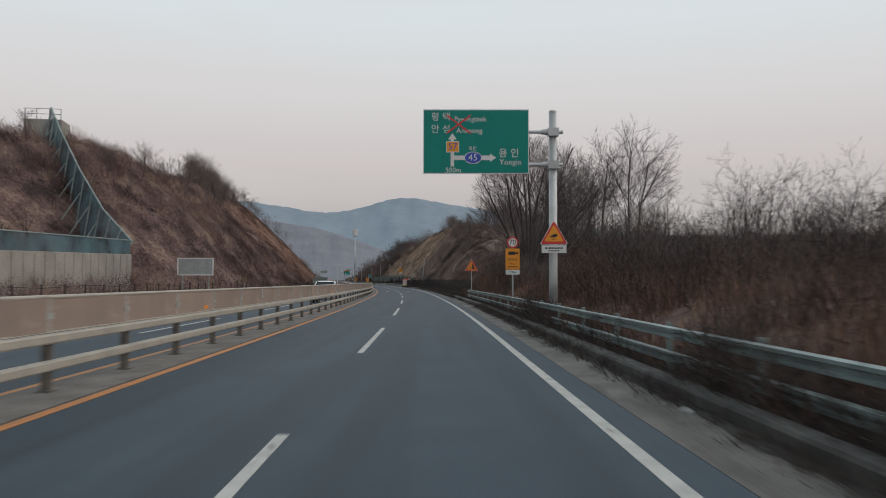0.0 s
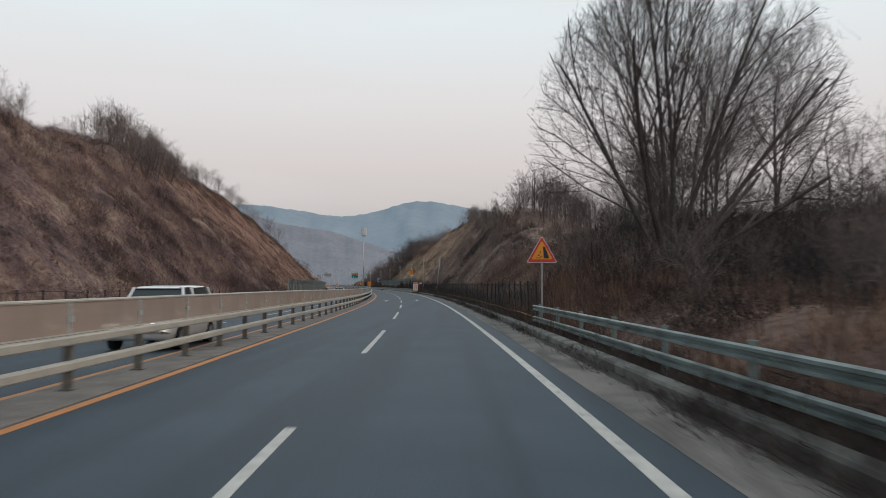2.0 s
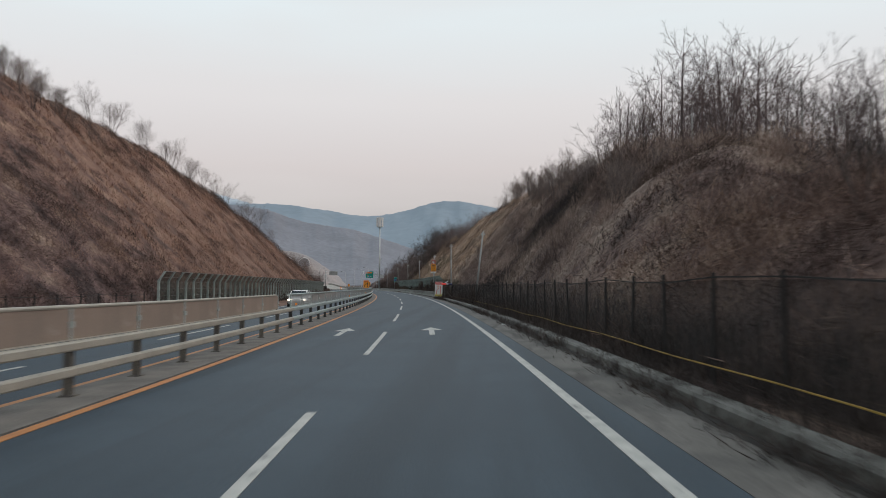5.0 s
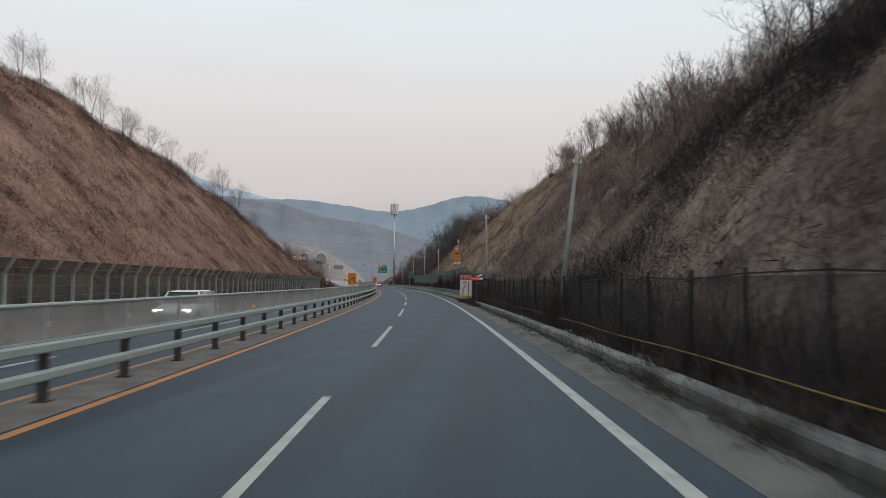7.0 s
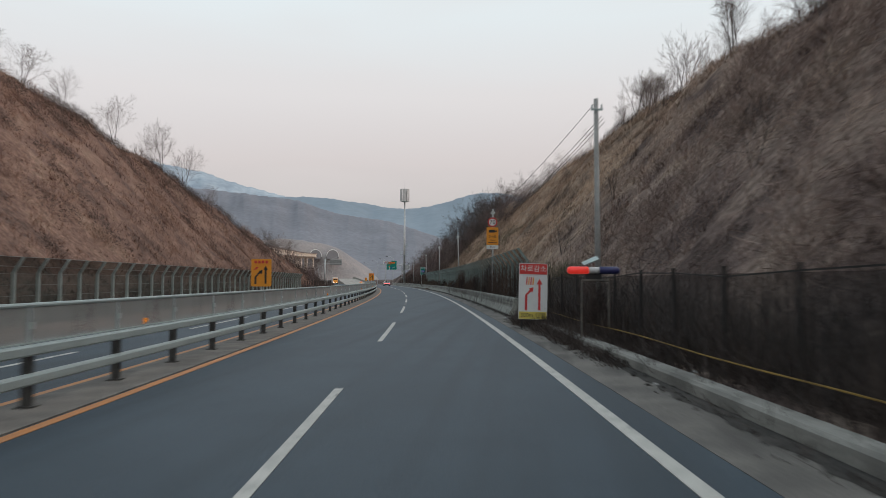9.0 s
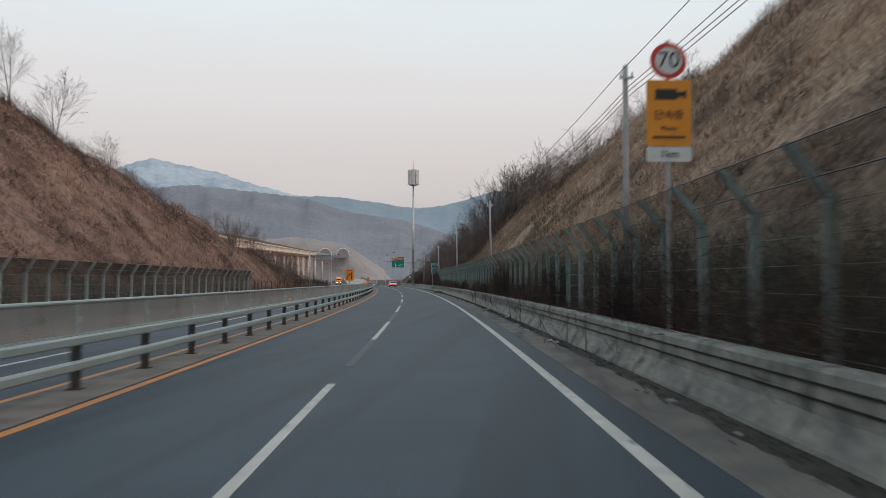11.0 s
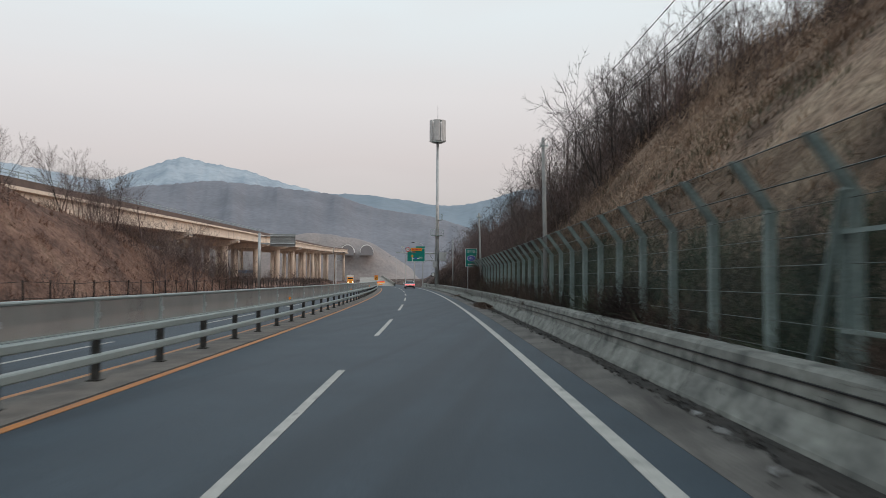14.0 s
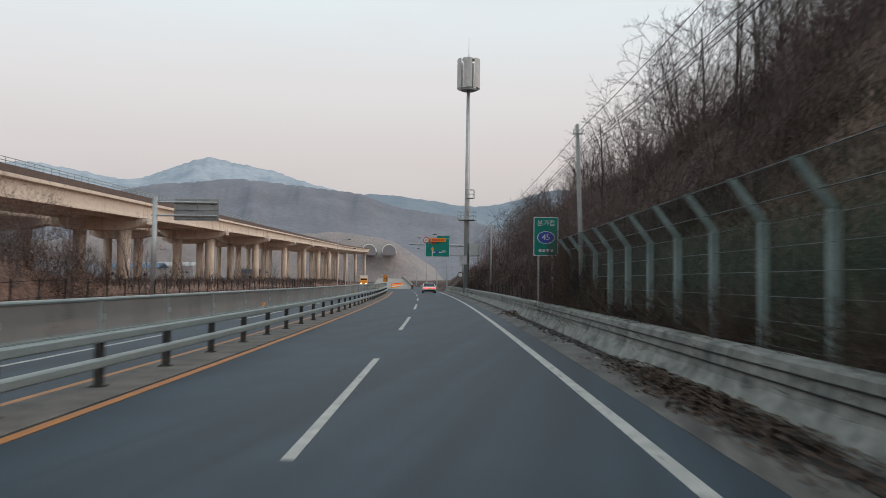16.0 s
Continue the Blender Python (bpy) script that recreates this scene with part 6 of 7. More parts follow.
def rounded(segs, mid, rx, rz):
    """Keeps the limbs inside a round crown."""
    r = random.Random(1)

    def reach(p):
        return Vector((p.x / rx, p.y / rx, (p.z - mid) / rz)).length

    kept = []
    for a, b, ra, rb, o in segs:
        edge = 1.0 + r.uniform(-0.06, 0.06)
        if a.z < mid * 0.35 or reach(b) <= edge:
            kept.append((a, b, ra, rb, o))
        elif reach(a) < edge:
            t = 1.0
            while t > 0.1 and reach(a.lerp(b, t)) > edge:
                t -= 0.1
            kept.append((a, a.lerp(b, t), ra, rb, o))
    return kept


def bare_tree(seed, height, spread, forks, stems=1, droop=0.0, twig=0.012, crown=None, fan=0.6, thin=0.44, up=0.045, label="bare winter tree on the hillside", name="bare_tree", group="bare trees", dark=False):
    rng = random.Random(seed)
    segs = tree_segments(rng, height, spread, forks, stems, droop, twig, fan, thin, up)
    if crown:
        segs = rounded(segs, *crown)
    g = thing(name, pose(0, 0, 0), label, "tree" if name != "bare_shrub" else "shrub", group)
    cut = 1 if stems == 1 else 0
    part("trunk", limb_mesh([s for s in segs if s[4] <= cut], 0), M_BARK, g)
    part("crown", limb_mesh([s for s in segs if s[4] > cut], 0), M_BARK if crown or dark else M_TWIG, g, "leafless twigs")
    return g


def plant(kinds, used, y, u, size, rng, dz=0.0):
    """One tree of a random kind on the ground."""
    k = rng.randrange(len(kinds))
    x, yy, z = ground_at(y, u)
    m = pose(x, yy, z + dz - 0.1, rng.uniform(-4, 4), rng.uniform(-4, 4), rng.uniform(0, 360)) @ Matrix.Diagonal((size, size, size * rng.uniform(0.9, 1.15), 1))
    if k in used:
        copy_thing(kinds[k], m)
    else:
        used.add(k)
        kinds[k].matrix_basis = m


big = bare_tree(7, 17.0, 0.62, (8, 9, 8, 7), 11, 0.0, 0.0060, (5.9, 6.35, 7.3), 1.55, 0.42, 0.03, label="large round-crowned bare tree behind the guardrail", group="")
big.matrix_basis = pose(*ground_at(71.6, 11.8), 0, 6, 0) @ pose(0, 0, 0, 0, 0, 30)
rng = random.Random(3)
TALL = [bare_tree(20 + i, 8.0, sp, (13, 7, 5), 1, 0.0, 0.008, None, 0.6, 0.40, 0.09, label="slender bare tree in the roadside wood") for i, sp in enumerate((0.75, 1.0, 0.85, 0.65))]
BUSHY = [bare_tree(40 + i, 5.5, 0.60, (8, 6, 4), 3, 0.0, 0.0074, None, 0.6, 0.40, 0.10, label="many-stemmed bare tree on the crest of the slope") for i in range(4)]
ROUND = [bare_tree(50 + i, 6.5, 0.72, (10, 7, 5), 2, 0.0, 0.0075, None, 0.4, 0.42, 0.05, label="round-headed bare tree standing alone on the crest") for i in range(2)]
SHRUB = [bare_tree(60 + i, 2.0, 0.75, (5, 5), 5, 0.02, 0.006, None, 0.6, label="bare thorny shrub on the slope", name="bare_shrub", group="bare shrubs") for i in range(4)]
ROADSIDE = [bare_tree(80 + i, 9.0, sp, (17, 9, 6), 1, 0.0, 0.008, None, 0.6, 0.40, 0.03, label="tall dark twiggy bare tree beside the road", dark=True) for i, sp in enumerate((0.85, 1.05, 0.95))]
used_o = set()
used_t, used_b, used_s, used_r = set(), set(), set(), set()


def crest_u(y, left):
    h = float(np.interp(y, *zip(*(LEFT_CREST if left else RIGHT_CREST))))
    return float(left_toe(y)) - h if left else RIGHT_TOE + h / 1.12


def wood(name, seed, spots, label, mat=None, forks=(8, 5, 4), twig=0.010):
    """A far wood as one mesh: light bare trees at (y, u, size)."""
    kinds = []
    for i in range(4):
        m = limb_mesh(tree_segments(random.Random(seed + i), 6.5, 0.68 + 0.1 * i, forks, 1 + i % 2, 0.0, twig, 0.5, 0.42, 0.06), 0)
        kinds.append((np.array(m.v), m.f))
    r = random.Random(seed)
    vs, fs, k = [], [], 0
    for y, u, s in spots:
        v, f = kinds[r.randrange(4)]
        a = r.uniform(0, 6.283)
        c, d = math.cos(a) * s, math.sin(a) * s
        x0, y0, z0 = ground_at(y, u)
        vs.append(np.stack([v[:, 0] * c - v[:, 1] * d + x0, v[:, 0] * d + v[:, 1] * c + y0, v[:, 2] * s * r.uniform(0.9, 1.2) + z0 - 0.1], -1))
        fs += [tuple(q + k for q in p) for p in f]
        k += len(v)
    me = bpy.data.meshes.new(name)
    me.from_pydata(np.concatenate(vs).tolist(), [], fs)
    me.materials.append(mat or M_TWIG)
    tagged(new(name, me), label, "trees", kind="stuff")


for i in range(8):
    plant(ROADSIDE, used_r, rng.uniform(66, 88), rng.uniform(19, 34), rng.uniform(0.5, 0.75), rng)
for i in range(7):
    plant(TALL, used_t, rng.uniform(322, 352), rng.uniform(15, 27), rng.uniform(0.7, 0.95), rng)
for y, u, s in ((84, 14.5, 0.95), (88, 17, 1.1), (91, 14.8, 0.9), (82, 24, 1.1), (80, 17, 1.0)):
    plant(ROADSIDE, used_r, y, u, s, rng)
for y, u, s in ((121, 23.6, 1.15), (114.5, 25, 1.35), (117, 28, 1.3), (110, 24, 1.4), (106, 22, 1.45), (111, 29, 1.4), (103, 25, 1.35), (99, 20.5, 1.4), (96, 24, 1.3), (101, 30, 1.4), (93, 21, 1.3), (108, 33, 1.3), (118, 24.8, 1.2), (124, 27, 1.1), (128, 29.5, 1.2), (119, 26.5, 1.3), (125, 31, 1.2), (131, 33, 1.1), (116.5, 23.6, 1.0)):
    plant(ROADSIDE, used_r, y, u, s, rng)
wood("wood_roadside", 300, [(rng.uniform(24, 110), rng.uniform(30, 75), rng.uniform(0.8, 1.1)) for i in range(50)], "far bare wood on the low ground beyond the road", M_BARK)
wood("wood_verge", 305, [(rng.uniform(26, 74), rng.uniform(13, 36), rng.uniform(0.55, 1.0)) for i in range(84)], "tangle of bare young trees behind the guardrail", M_BARK, (10, 6, 5), 0.006)
wood("wood_hump", 310, [(rng.uniform(136, 172), rng.uniform(18.5, 42), rng.uniform(0.65, 1.0)) for i in range(80)] + [(rng.uniform(150, 182), rng.uniform(20, 34), rng.uniform(1.0, 1.4)) for i in range(50)] + [(rng.uniform(122, 140), rng.uniform(19, 40), rng.uniform(0.5, 0.8)) for i in range(34)], "dense bare wood on the round top of the hill", M_TWIG_MAUVE, (7, 5, 4))
for i in range(66):
    y = rng.uniform(150, 300) if i < 28 else rng.uniform(134, 160) if i < 40 else rng.uniform(158, 215)
    plant(BUSHY, used_b, y, crest_u(y, False) + rng.uniform(-2.5, 2), rng.uniform(0.45, 0.95), rng)
for i in range(48):
    y = rng.uniform(292, 400)
    lo = float(np.interp(y, (290, 318, 335, 440), (24, 15, 9, 8)))
    k = rng.random() < 0.5
    plant(TALL if k else BUSHY, used_t if k else used_b, y, lo + rng.uniform(0, 9), rng.uniform(0.55, 0.95), rng)
spots = []
for i in range(115):
    y = rng.uniform(295, 445)
    lo = float(np.interp(y, (290, 318, 335, 440), (28, 18, 12, 9)))
    spots.append((y, lo + rng.uniform(0, 26), rng.uniform(0.7, 1.15)))
wood("wood_slope", 340, spots, "dense bare wood covering the end of the slope", M_BARK, (7, 5, 4))
for i in range(128):
    y = rng.uniform(62, 200) if i < 54 else rng.uniform(122, 188)
    plant(BUSHY, used_b, y, crest_u(y, True) + rng.uniform(-1.0, 5.0), float(np.interp(y, (62, 95, 122, 146, 168, 200), (0.8, 0.75, 1.25, 1.25, 0.85, 0.4))) * rng.uniform(0.75, 1.2), rng)
for y, du, s in ((189, 0, 0.85), (194, 1, 1.0), (199, -1, 0.9), (205, 1, 0.8), (211, 0, 0.9), (217, 1, 0.85), (222, 0.5, 1.0), (227, 0, 1.05), (231, 1, 1.1), (236, 0, 1.0), (241, 0.5, 1.0), (247, 1, 0.9)):
    plant(ROUND, used_o, y, crest_u(y, True) + du + 2.0, s * 0.95, rng)
for y, u, s in ((274.4, -30.2, 1.25), (270, -32.0, 1.15), (262, -35.5, 1.1), (267, -32.5, 0.7), (281, -28.0, 0.8)):
    plant(ROUND, used_o, y, u, s, rng)
for i in range(24):
    y = rng.uniform(172, 210) if i < 10 else rng.uniform(206, 256)
    plant(BUSHY, used_b, y, crest_u(y, False) + rng.uniform(-1.5, 1.5), rng.uniform(0.8, 1.25), rng)
for y, s in ((196, 0.7), (204, 0.9), (213, 0.8), (224, 0.95), (238, 0.8)):
    plant(ROUND, used_o, y, crest_u(y, False) - 0.5, s * 0.85, rng)
for y, u, s in ((304, -30, 0.9), (312, -25, 1.1), (318, -31, 1.1), (323, -22, 1.25), (327, -25, 1.2), (331, -27, 1.2), (336, -21, 1.2), (343, -24, 1.2), (318, -24, 1.3), (352, -19, 1.0), (365, -20, 0.9)):
    plant(BUSHY, used_b, y, u, s, rng)
for i in range(26):
    y = rng.uniform(70, 400)
    plant(SHRUB, used_s, y, RIGHT_TOE + rng.uniform(0.6, 18), rng.uniform(0.5, 1.2), rng)
for i in range(18):
    y = rng.uniform(20, 140)
    plant(SHRUB, used_s, y, float(left_toe(y)) - rng.uniform(0.3, 16), rng.uniform(0.6, 1.2), rng)
for i in range(36):
    plant(SHRUB, used_s, rng.uniform(40, 84), rng.uniform(8, 16), rng.uniform(0.7, 1.4), rng)
for i in range(30):
    plant(SHRUB, used_s, rng.uniform(296, 420), rng.uniform(-26, -16.5), rng.uniform(0.8, 1.5), rng)


# ---- grass and brush ----
def blades(name, mat, y, u, tall, wide, per, label, spread=0.28, lean=0.45, seed=1, bent=True):
    """Tufts of thin blades on the ground at (y, u)."""
    r = np.random.default_rng(seed)
    n = len(y)
    yy, uu = np.repeat(y, per), np.repeat(u, per)
    size = np.repeat(r.uniform(0.6, 1.3, n), per)
    yy = yy + r.normal(0, spread, n * per) * size
    uu = uu + r.normal(0, spread, n * per) * size
    z = ground(yy, uu) + bank(yy, uu)
    p = np.stack([line_x(yy) + uu, yy, z - 0.04], -1)
    h = tall * size * r.uniform(0.5, 1.15, n * per)
    a = r.uniform(0, 2 * np.pi, n * per)
    ln = np.abs(r.normal(0, lean, n * per))
    tip = p + np.stack([np.cos(a) * ln * h, np.sin(a) * ln * h, h * np.maximum(1 - 0.35 * ln, 0.3)], -1)
    side = np.stack([-np.sin(a), np.cos(a), np.zeros_like(a)], -1) * (wide * size)[:, None]
    mid = p * 0.45 + tip * 0.55 + np.stack([0 * a, 0 * a, 0.12 * h * (ln + 0.2)], -1)
    if bent:
        v = np.stack([p - side, p + side, mid + side * 0.8, mid - side * 0.8, tip], 1).reshape(-1, 3)
        k = np.arange(n * per) * 5
        quads = np.stack([k, k + 1, k + 2, k + 3], -1)
        tris = np.stack([k + 3, k + 2, k + 4], -1)
    else:
        v = np.stack([p - side, p + side, tip], 1).reshape(-1, 3)
        quads = np.zeros((0, 4), int)
        tris = np.arange(n * per * 3).reshape(-1, 3)
    return strands(name, mat, v, quads, tris, label)


def strands(name, mat, v, quads, tris, label):
    me = bpy.data.meshes.new(name)
    me.vertices.add(len(v))
    me.vertices.foreach_set("co", v.ravel())
    loops = np.concatenate([quads.ravel(), tris.ravel()])
    me.loops.add(len(loops))
    me.loops.foreach_set("vertex_index", loops.astype(np.int32))
    starts = np.concatenate([np.arange(len(quads)) * 4, len(quads) * 4 + np.arange(len(tris)) * 3])
    me.polygons.add(len(starts))
    me.polygons.foreach_set("loop_start", starts.astype(np.int32))
    me.update(calc_edges=True)
    me.validate()
    me.materials.append(mat)
    return tagged(new(name, me), label, "vegetation", kind="stuff")


def brush(name, mat, y, u, wide, tall, per, label, thick=0.016, length=0.45, seed=1, lift=0.0):
    """Rounded clumps of twigs: many short strands fill a low dome, leaning out and up."""
    r = np.random.default_rng(seed)
    n = len(y)
    size = np.repeat(r.uniform(0.55, 1.35, n), per)
    th = r.uniform(0, 2 * np.pi, n * per)
    cz = r.uniform(0.0, 1.0, n * per)
    rad = r.uniform(0.25, 1.0, n * per) ** 0.6
    s = np.sqrt(1 - cz * cz)
    out = np.stack([s * np.cos(th), s * np.sin(th), cz], -1)
    yy, uu = np.repeat(y, per), np.repeat(u, per)
    x = line_x(yy) + uu + out[:, 0] * rad * wide * size
    y2 = yy + out[:, 1] * rad * wide * size
    z = ground(y2, uu + out[:, 0] * rad * wide * size) + bank(yy, uu) + out[:, 2] * rad * tall * size + lift
    p = np.stack([x, y2, z - 0.05], -1)
    d = out * 0.7 + r.normal(0, 0.55, (n * per, 3)) + np.array([0, 0, 0.45])
    d /= np.linalg.norm(d, axis=1)[:, None]
    d *= (length * size * r.uniform(0.5, 1.3, n * per))[:, None]
    side = np.cross(d, r.normal(0, 1, (n * per, 3)))
    side *= (thick * r.uniform(0.6, 1.2, n * per) / np.maximum(np.linalg.norm(side, axis=1), 1e-6))[:, None]
    v = np.stack([p - side, p + side, p + d], 1).reshape(-1, 3)
    return strands(name, mat, v, np.zeros((0, 4), int), np.arange(n * per * 3).reshape(-1, 3), label)


def scatter(n, y0, y1, u0, u1, seed, clump=None):
    r = np.random.default_rng(seed)
    y, u = r.uniform(y0, y1, n), r.uniform(u0, u1, n)
    if clump:
        keep = value_noise(y / clump, u / clump, seed) > r.uniform(0.15, 0.75, n)
        y, u = y[keep], u[keep]
    return y, u


def thin_out(y, u, seed, ys, shares):
    """Keeps only a share of the spots, by their place along the road."""
    keep = np.random.default_rng(seed).random(len(y)) < np.interp(y, ys, shares)
    return y[keep], u[keep]


y, u = scatter(13000, -30, 350, -44, -16.8, 11, 4.0)
blades("grass_left_slope", M_STRAW, y, u, 0.6, 0.018, 11, "reddish dry grass tufts on the cut slope", 0.30, 0.8, 11, bent=False)
y, u = thin_out(*scatter(9500, -10, 345, -44, -16.9, 12, 5.0), 11, (138, 160), (1.0, 0.25))
brush("brush_left_slope", M_BRUSH_HILL, y, u, 1.1, 0.8, 46, "tangled red-brown brush covering the cut slope", 0.014, 0.50, 12)
# Dark clumps scattered by noise; their colour stands in for shade inside bushes.
y, u = scatter(5200, 15, 345, -42, -17.2, 37, 3.4)
keep = value_noise(y / 3.4, u / 3.4, 37) > 0.62
y, u = thin_out(y[keep], u[keep], 8, (125, 160), (0.8, 0.0))
brush("shade_clumps_left", M_BRUSH_DARK, y, u, 0.9, 0.9, 95, "dark twig clumps standing in for shade among the bushes of the slope", 0.014, 0.50, 37)
y, u = scatter(190, 148, 300, -38, -17.5, 54)
brush("low_shrubs_left", M_BRUSH_DARK, y, u, 0.95, 0.85, 230, "dark rounded low shrubs dotted over the dry grass slope", 0.012, 0.32, 54)
y = np.random.default_rng(55).uniform(172, 300, 220)
u = np.array([crest_u(q, True) for q in y]) + np.random.default_rng(56).uniform(-0.5, 5.5, 220)
brush("creeper_left_crest", M_BRUSH_DARK, y, u, 1.2, 1.1, 130, "dark creeper and low bushes along the crest of the slope", 0.013, 0.55, 55)
y, u = scatter(1500, 20, 345, -42, -17.5, 35, 6.0)
y, u = thin_out(y, u, 7, (130, 160), (1.0, 0.10))
brush("clumps_left_slope", M_BRUSH_HILL, y, u, 1.1, 1.2, 230, "rounded clumps of dry brambles on the cut slope", 0.012, 0.75, 35)
y, u = thin_out(*scatter(760, 25, 200, -42, -17.0, 71, 7.0), 71, (140, 165), (1.0, 0.15))
brush("dark_bushes_left", M_BUSH_DARK, y, u, 0.95, 1.15, 210, "dark mauve rounded bushes on the cut slope", 0.011, 0.34, 71)
y, u = thin_out(*scatter(760, 25, 200, -42, -17.0, 72, 7.0), 72, (140, 165), (1.0, 0.25))
brush("pale_tufts_left", M_BUSH_PALE, y, u, 1.15, 0.75, 190, "pale drooping grass tufts on the cut slope", 0.010, 0.55, 72)
y, u = scatter(420, 76, 215, 8.0, 27, 73, 7.0)
brush("dark_bushes_right", M_BUSH_DARK, y, u, 0.95, 1.10, 200, "dark mauve rounded bushes on the hillside", 0.011, 0.34, 73)
y, u = scatter(520, 76, 300, 8.0, 27, 74, 7.0)
brush("pale_tufts_right", M_BUSH_PALE, y, u, 1.15, 0.70, 170, "pale dry grass tufts on the hillside", 0.010, 0.5, 74)
# Purple-dark twigs, darkened further to stand in for shade among the brush.
y, u = scatter(4800, 88, 300, 8.2, 32, 38, 3.4)
keep = value_noise(y / 3.4, u / 3.4, 38) > 0.60
y, u = thin_out(y[keep], u[keep], 9, (120, 135, 160, 255, 262), (0.8, 0.3, 0.15, 0.08, 0.04))
brush("shade_clumps_right", M_BRUSH_DARK, y, u, 0.95, 0.95, 95, "purple-dark twig clumps that also stand in for shade among the brush", 0.014, 0.5, 38)
y, u = scatter(700, 122, 215, 8.5, 30, 36, 6.0)
brush("clumps_right_slope", M_BRUSH_HILL, y, u, 1.1, 1.3, 170, "rounded clumps of dry brambles on the hillside", 0.012, 0.75, 36)
y, u = thin_out(*scatter(3600, -45, 206, 5.1, 5.9, 39, 1.6), 3, (146, 156, 188, 194), (1.0, 0.12, 0.12, 1.0))
brush("creeper_kerb", M_VINE, y, u, 0.30, 0.30, 40, "black dead creeper hanging over the kerb", 0.009, 0.20, 39)
wood("wood_slope_near", 380, [(rng.uniform(319, 350), rng.uniform(13.5, 28), rng.uniform(0.85, 1.25)) for i in range(46)], "dense dark bare wood above the tall fence", M_BARK)
y, u = scatter(170, 319, 348, 14, 27, 63)
brush("thicket_wood_crest", M_BRUSH_DARK, y, u, 1.2, 2.6, 130, "dark thicket under the bare trees above the tall fence", 0.011, 0.6, 63)
spots = []
for i in range(64):
    y = rng.uniform(284, 345)
    lo = float(np.interp(y, (284, 318, 335, 345), (23, 14, 9, 8.5)))
    spots.append((y, lo + rng.uniform(-1, 8), rng.uniform(0.4, 0.8)))
wood("wood_slope_edge", 370, spots, "fine-twigged young trees along the edge of the wood", M_TWIG_RED, (9, 6, 4), 0.007)
y = np.random.default_rng(61).uniform(225, 335, 170)
u = np.interp(y, (225, 284, 318, 335), (22.5, 22.5, 14, 9)) + np.random.default_rng(62).uniform(-0.5, 3.0, 170)
brush("thicket_wood_edge", M_BRUSH_DARK, y, u, 1.1, 1.3, 130, "dark thicket along the edge of the wood above the slope", 0.011, 0.5, 61)
wood("wood_far_bank", 395, [(rng.uniform(318, 352), rng.uniform(-27, -16.8), rng.uniform(0.5, 0.85)) for i in range(34)], "fine-twigged bare thicket below the viaduct", M_TWIG_RED, (9, 6, 4), 0.007)
wood("wood_road_edge", 390, [(rng.uniform(336, 420), rng.uniform(7.6, 13.5), rng.uniform(0.5, 0.85)) for i in range(46)], "fine-twigged young trees close beside the road", M_TWIG_RED, (9, 6, 4), 0.007)
y, u = scatter(300, 211, 262, 5.9, 6.25, 81, 5.0)
brush("vines_tall_fence", M_BRUSH_DARK, y, u, 0.30, 1.7, 90, "dead vines hanging in the net of the tall fence", 0.007, 0.38, 81, 0.9)
y, u = scatter(520, 147, 292, -17.2, -15.9, 82, 4.0)
brush("brush_behind_far_fence", M_BRUSH_DARK, y, u, 0.7, 1.5, 90, "dark brush behind the far net fence", 0.011, 0.45, 82)
for k, (a, b) in enumerate(((163.2, 6.0), (195.7, 6.2))):
    y, u = scatter(26, a - 0.7, a + 0.5, b - 0.15, b + 0.2, 85 + k)
    brush("vines_pole_foot", M_VINE, y, u, 0.28, 1.7, 110, "dead vines climbing the foot of the utility pole", 0.008, 0.32, 85 + k)
y, u = scatter(330, 330, 425, 6.3, 9.0, 75, 3.0)
brush("thicket_road_edge", M_BRUSH_DARK, y, u, 0.8, 1.5, 130, "dark tangled brush above the end of the barrier wall", 0.009, 0.45, 75)
y, u = scatter(110, 328, 337.5, 6.15, 6.9, 76)
brush("thicket_sign_foot", M_BRUSH_DARK, y, u, 0.45, 3.0, 170, "bare twigs grown up in front of the junction sign", 0.007, 0.6, 76)
wood("wood_saplings", 360, [(rng.uniform(112, 205), RIGHT_TOE + rng.uniform(3.5, 24), rng.uniform(0.30, 0.60)) for i in range(26)], "slim bare saplings all over the hillside", M_BARK)
y, u = scatter(11000, 75, 430, 7.2, 38, 13, 4.0)
blades("grass_right_slope", M_STRAW, y, u, 0.6, 0.018, 10, "grey-brown dry grass tufts on the steep slope", 0.30, 0.8, 13, bent=False)
y, u = thin_out(*scatter(9000, 78, 430, 7.3, 34, 14, 5.0), 10, (225, 250), (1.0, 0.35))
brush("brush_right_slope", M_BRUSH_HILL, y, u, 1.0, 0.75, 42, "tangled grey-brown brush covering the steep slope", 0.014, 0.48, 14)
y, u = scatter(9000, 235, 322, 8.5, 34, 40, 4.0)
blades("grass_right_end", M_STRAW, y, u, 0.5, 0.020, 11, "tan dry grass on the end of the steep slope", 0.32, 0.9, 40, bent=False)
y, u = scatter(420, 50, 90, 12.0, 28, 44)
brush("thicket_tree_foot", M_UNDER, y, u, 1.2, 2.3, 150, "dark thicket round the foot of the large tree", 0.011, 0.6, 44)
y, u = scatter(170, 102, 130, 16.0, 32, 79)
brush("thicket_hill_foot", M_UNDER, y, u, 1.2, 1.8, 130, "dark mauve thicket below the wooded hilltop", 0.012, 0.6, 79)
y, u = scatter(90, 318, 350, -28, -16.6, 45)
brush("thicket_left_end", M_BRUSH_DARK, y, u, 1.1, 2.2, 150, "tall dark brush at the end of the far slope", 0.010, 0.8, 45)
y, u = scatter(900, -45, 50, 5.05, 5.9, 48)
